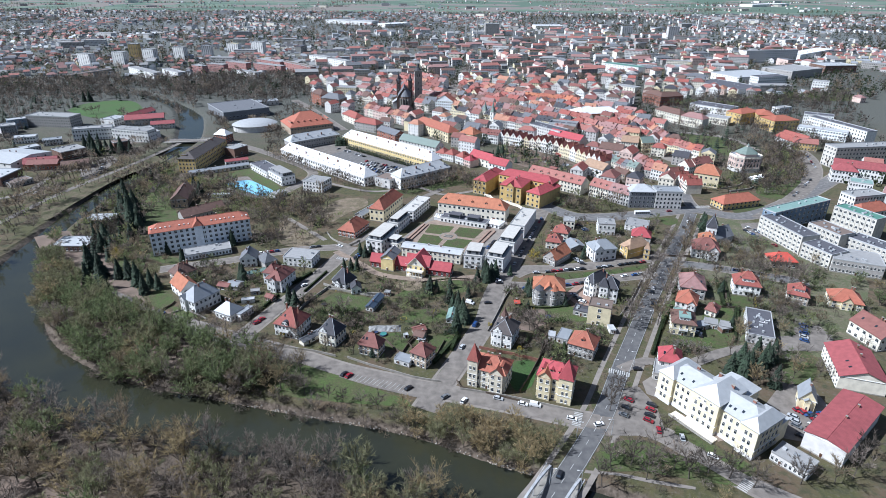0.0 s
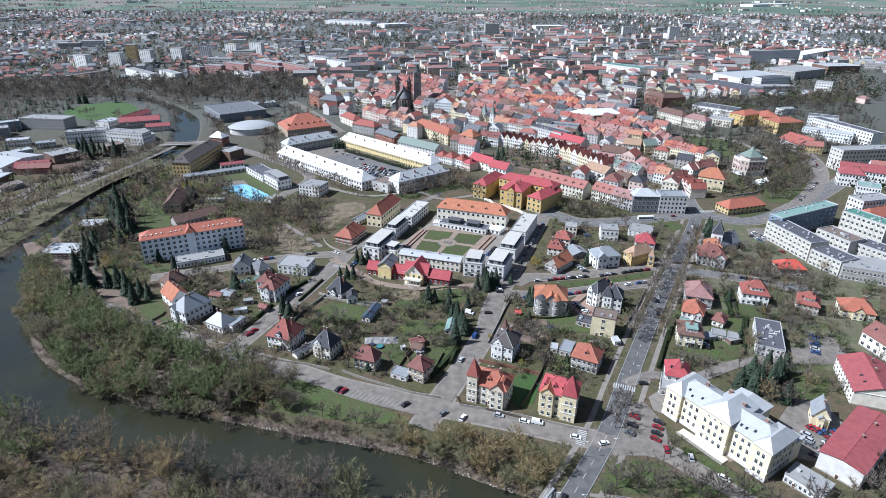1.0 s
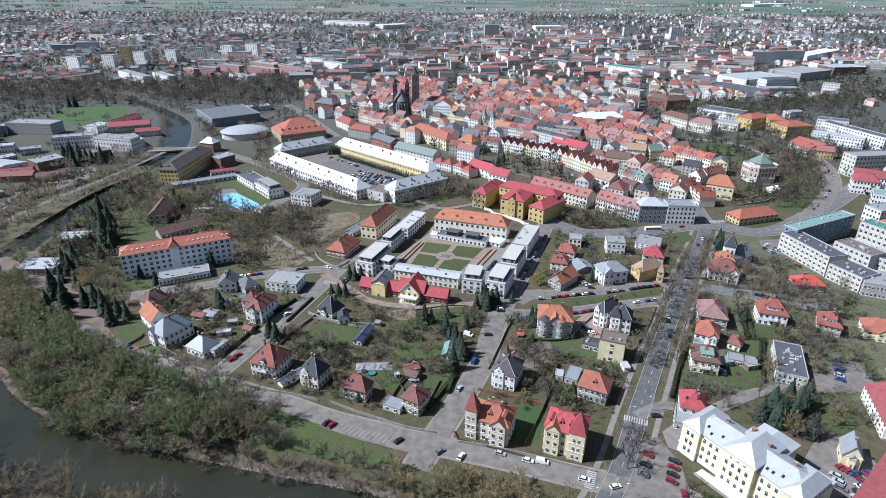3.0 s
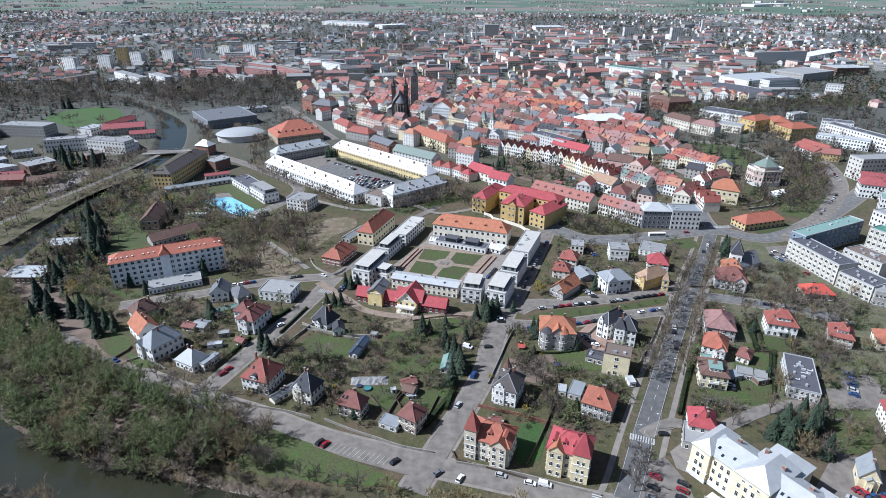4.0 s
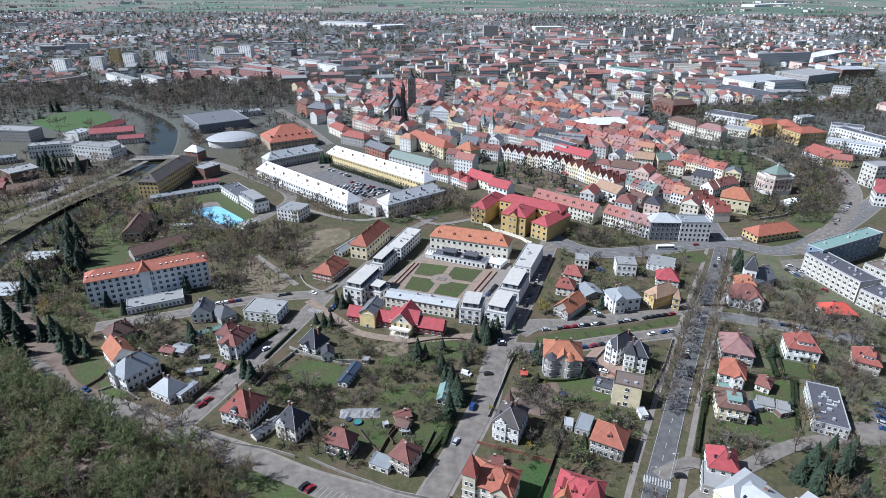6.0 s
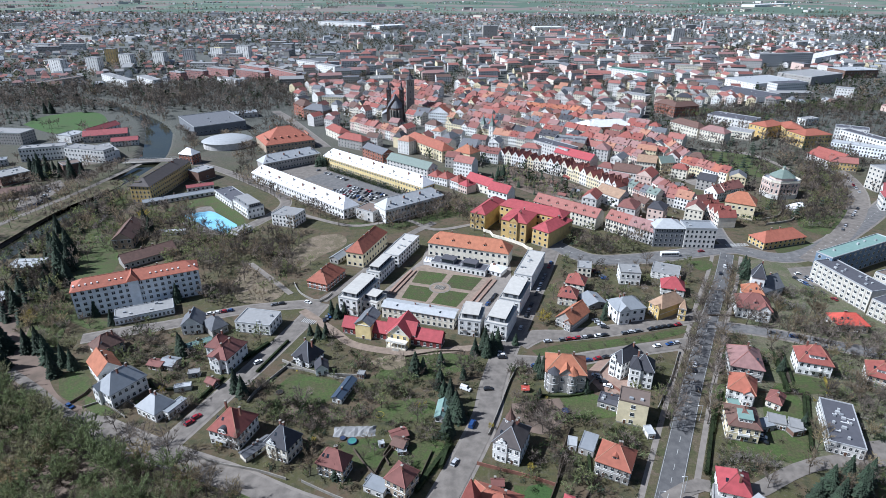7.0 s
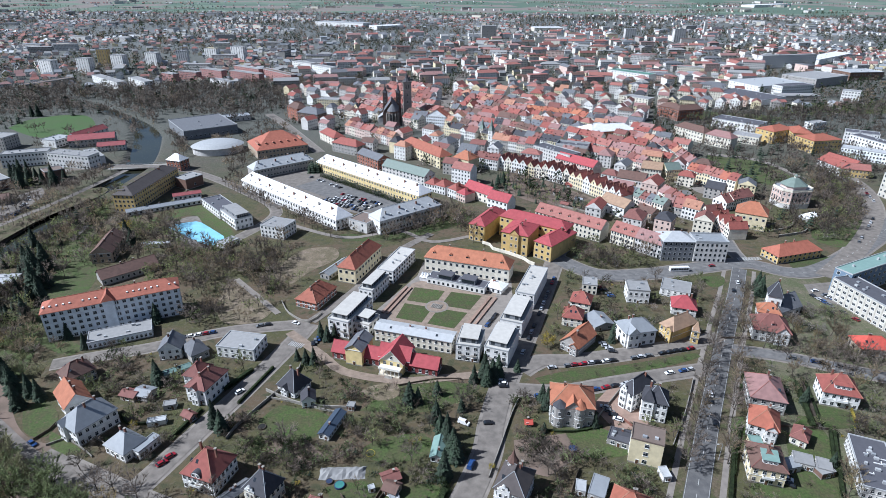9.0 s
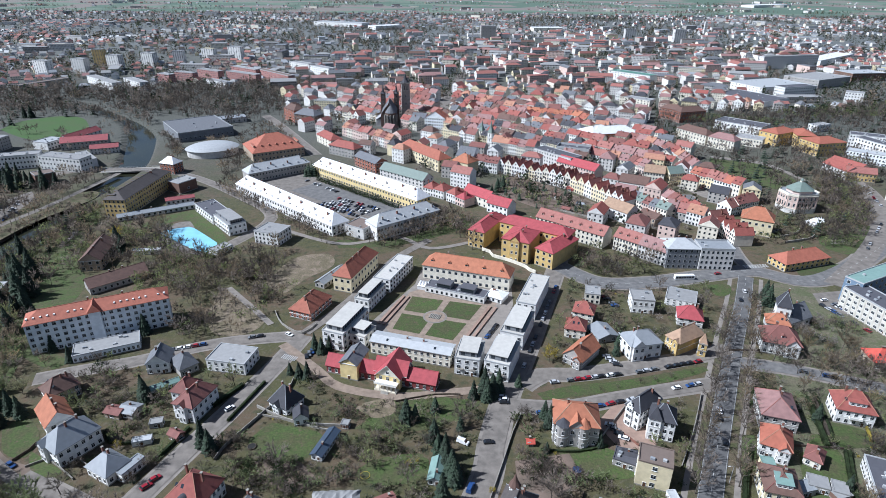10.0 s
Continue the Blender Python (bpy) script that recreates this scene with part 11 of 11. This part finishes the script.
SPOTS_15 = ((237.0, 489.1, 6), (245.1, 483.5, 6), (257.5, 487.0, 6), (272.6, 495.0, 6), (288.0, 495.1, 7), (290.0, 483.8, 7), (286.7, 467.8, 7), (276.4, 467.7, 6), (306.4, 489.5, 6), (231.0, 494.7, 5), (206.1, 369.6, 6), (210.8, 366.5, 6), (219.9, 371.0, 6), (221.8, 363.4, 6), (196.1, 360.2, 5), (83.6, 359.8, 4), (98.7, 362.9, 5), (101.0, 353.8, 4), (112.5, 351.0, 5), (121.6, 359.9, 4), (124.9, 351.0, 4), (103.1, 339.7, 4))
SPOTS_16 = ((86.5, 439.0, 8), (92.1, 431.2, 9), (101.1, 439.1, 9), (106.3, 431.3, 9), (115.6, 439.2, 8), (118.4, 423.8, 8), (101.0, 423.7, 7), (100.2, 451.4, 7), (117.0, 431.3, 8), (124.3, 420.2, 6), (81.5, 451.3, 5), (105.2, 557.7, 5), (111.9, 544.8, 6), (120.5, 532.5, 6), (124.4, 520.8, 5), (159.7, 496.0, 5), (175.5, 494.0, 5), (187.9, 499.3, 4), (200.2, 484.1, 4))
SPOTS_17 = ((-51.9, 263.3, 9), (-43.0, 260.0, 7), (-37.8, 263.3, 7), (-36.0, 283.3, 5), (-27.9, 279.5, 8), (-33.0, 299.8, 7), (-23.2, 295.5, 8), (-16.5, 293.5, 8), (-10.2, 297.7, 8), (-4.7, 293.5, 8), (0.4, 297.7, 8), (4.4, 293.5, 6), (-18.3, 283.3, 6), (-10.5, 279.5, 5), (-31.0, 265.0, 6), (-3.5, 255.2, 6), (2.2, 255.2, 6), (-48.9, 272.0, 7), (-59.0, 273.8, 6), (-5.0, 237.5, 5), (-0.9, 299.9, 7), (25.4, 293.6, 5), (22.1, 283.4, 5), (40.9, 272.2, 6))
SPOTS_18 = ((47.4, 266.9, 7), (52.7, 263.5, 6), (38.6, 246.1, 5), (42.5, 243.2, 6), (48.4, 252.2, 6), (52.0, 241.8, 6), (54.3, 232.2, 7), (62.0, 229.6, 5), (37.6, 297.8, 5), (42.1, 302.2, 5), (78.0, 249.2, 6), (79.3, 246.2, 6), (72.4, 249.2, 5), (118.0, 235.0, 7), (125.0, 236.3, 7), (132.1, 237.7, 6), (138.7, 241.9, 5), (114.8, 241.9, 5), (172.0, 280.0, 6), (173.8, 270.7, 7), (187.2, 272.6, 8), (197.1, 280.0, 7), (192.1, 283.9, 6), (159.5, 304.8, 5))
SPOTS_19 = ((197.4, 357.9, 8), (202.0, 351.8, 8), (192.6, 364.2, 6), (215.9, 370.8, 6), (160.6, 357.8, 4), (-139.0, 303.9, 6), (-132.9, 308.5, 6), (-125.5, 304.0, 5), (-150.8, 323.0, 8), (-143.9, 320.5, 7), (-118.3, 293.2, 5), (-113.3, 304.0, 4), (-152.5, 303.9, 5), (-134.8, 279.2, 4), (-117.1, 264.8, 5), (-111.6, 263.2, 5), (-102.1, 271.9, 4), (-104.8, 266.6, 5), (-61.7, 265.0, 5), (-68.3, 272.0, 5), (-73.8, 283.2, 5), (-78.8, 283.2, 4), (-82.9, 264.9, 4), (-84.3, 248.9, 4))
SPOTS_20 = ((-74.4, 245.9, 4), (-54.8, 237.4, 4), (-50.3, 245.9, 5))
SPOTS_21 = ((-288.1, 406.9, 9), (-282.4, 416.5, 9), (-278.7, 437.0, 9), (-246.3, 389.1, 8), (-258.2, 372.5, 8), (-156.2, 336.7, 6), (-174.4, 448.8, 6), (-157.8, 438.0, 6), (-149.5, 438.0, 7), (-144.5, 449.0, 6), (-128.6, 438.2, 7), (-110.9, 417.8, 7), (-90.8, 399.0, 8), (-166.2, 437.9, 5), (-117.7, 373.4, 5), (-126.0, 365.5, 5), (-108.9, 443.8, 6))
for x, y, size in (*SPOTS_15, *SPOTS_16, *(SPOTS_17 + SPOTS_18 + SPOTS_19 + SPOTS_20), *SPOTS_21):
    for i in range(int(size * 1.6)):
        px, py = x + rb.gauss(0, size * .42), y + rb.gauss(0, size * .42)
        if is_free(px, py, .6) and off_road(px, py, -3.4) and (rb.random() < .3 or not on_lawn(px, py)):
            w.add(rb.choice(KINDS["pale_bush" if px > 110 else "bush"]) if rb.random() < .7 else [rb.choice(THICK)], px, py, rb.uniform(.6, 1.2), rb.uniform(0, 6), tall=rb.uniform(.8, 1.3))
w.place("garden_thickets", "dense brown and dark green garden thickets", "shrubs")

# shrubs and low garden growth
SHRUBS = [shrub(k, m) for k, m in enumerate(("hedge_green", "shrub_brown", "hedge_green", "shrub_brown", "conifer", "bud_green"))]
gold = shrub(9, "willow_yellow", .9)
w = Wood()
rs = random.Random(8)
for index, poly in enumerate(GARDENS):
    for x, y in scatter(poly, 3.4, 80 + index):
        if noise.noise(Vector((x * .06, y * .06, 9))) > -.12 and rs.random() < (.1 if on_lawn(x, y) else .8):
            w.add([rs.choice(SHRUBS) if rs.random() > .015 else gold], x, y, rs.uniform(.5, 1.5), rs.uniform(0, 6), tall=rs.uniform(.7, 1.3))
for index, poly in enumerate(GARDENS):
    for x, y in scatter(poly, 5.4, 180 + index):
        if noise.noise(Vector((x * .05, y * .05, 2))) > -.08 and rs.random() < (.1 if on_lawn(x, y) else .85):
            w.add(rs.choice(KINDS["pale_bush" if x > 110 else "bush"]), x, y, rs.uniform(.5, 1.25), rs.uniform(0, 6))
for pts, tall, wide, mat in HEDGES:
    leafy = shrub(len(pts) + 60, mat, 1.0, 90)
    for p in smooth_line(pts, .7):
        w.add([leafy], p.x + rs.uniform(-.2, .2), p.y + rs.uniform(-.2, .2), wide * rs.uniform(.55, .8), rs.uniform(0, 6), tall=tall / wide * rs.uniform(.95, 1.25))
w.place("garden_shrubs", "low mixed shrubs and brown stems of spring gardens", "shrubs")

# far trees between the houses, and lines of trees on the plain
def far_clump(seed, mat, n=32):
    r = random.Random(seed)
    s = Shape()
    for i in range(n):
        a, rad, z = r.uniform(0, 6.28), 3.2 * math.sqrt(r.random()), r.uniform(1.5, 8.5)
        k = 1 - abs(z - 5) / 9
        c = Vector((rad * k * math.cos(a), rad * k * math.sin(a), z))
        e = [Vector((r.gauss(0, 1), r.gauss(0, 1), r.gauss(0, 1))).normalized() * r.uniform(.9, 2.0) for _ in range(3)]
        s.add([tuple(c + q) for q in e], [(0, 1, 2)], mat)
    return s


CLUMPS = [far_clump(k, m, 18) for k, m in enumerate(("twig_dark", "twig_brown", "twig_pale", "hedge_green", "conifer", "twig_grey", "hedge_green"))]
w = Wood()
for x, y in gaps:
    for i in range(5 if y < 1800 else 4):
        px, py = x + rs.uniform(-9, 9), y + rs.uniform(-9, 9)
        if in_view(px, py) and is_free(px, py, 2) and dry_spot(px, py):
            w.add([rs.choice(CLUMPS)], px, py, rs.uniform(.8, 1.7), rs.uniform(0, 6))
w.place("city_trees", "bare trees between the houses of the city")
w = Wood()
for i in range(60):
    y = 3100 + 1900 * rs.random()
    x = rs.uniform(-.8, .8) * y
    a, n = rs.gauss(0, .3), rs.randrange(8, 40)
    for j in range(n):
        w.add([rs.choice(CLUMPS)], x + math.cos(a) * j * 11 + rs.uniform(-6, 6), y + math.sin(a) * j * 11 + rs.uniform(-10, 10), rs.uniform(1, 2.0), rs.uniform(0, 6))
w.place("field_trees", "lines of trees between far fields")
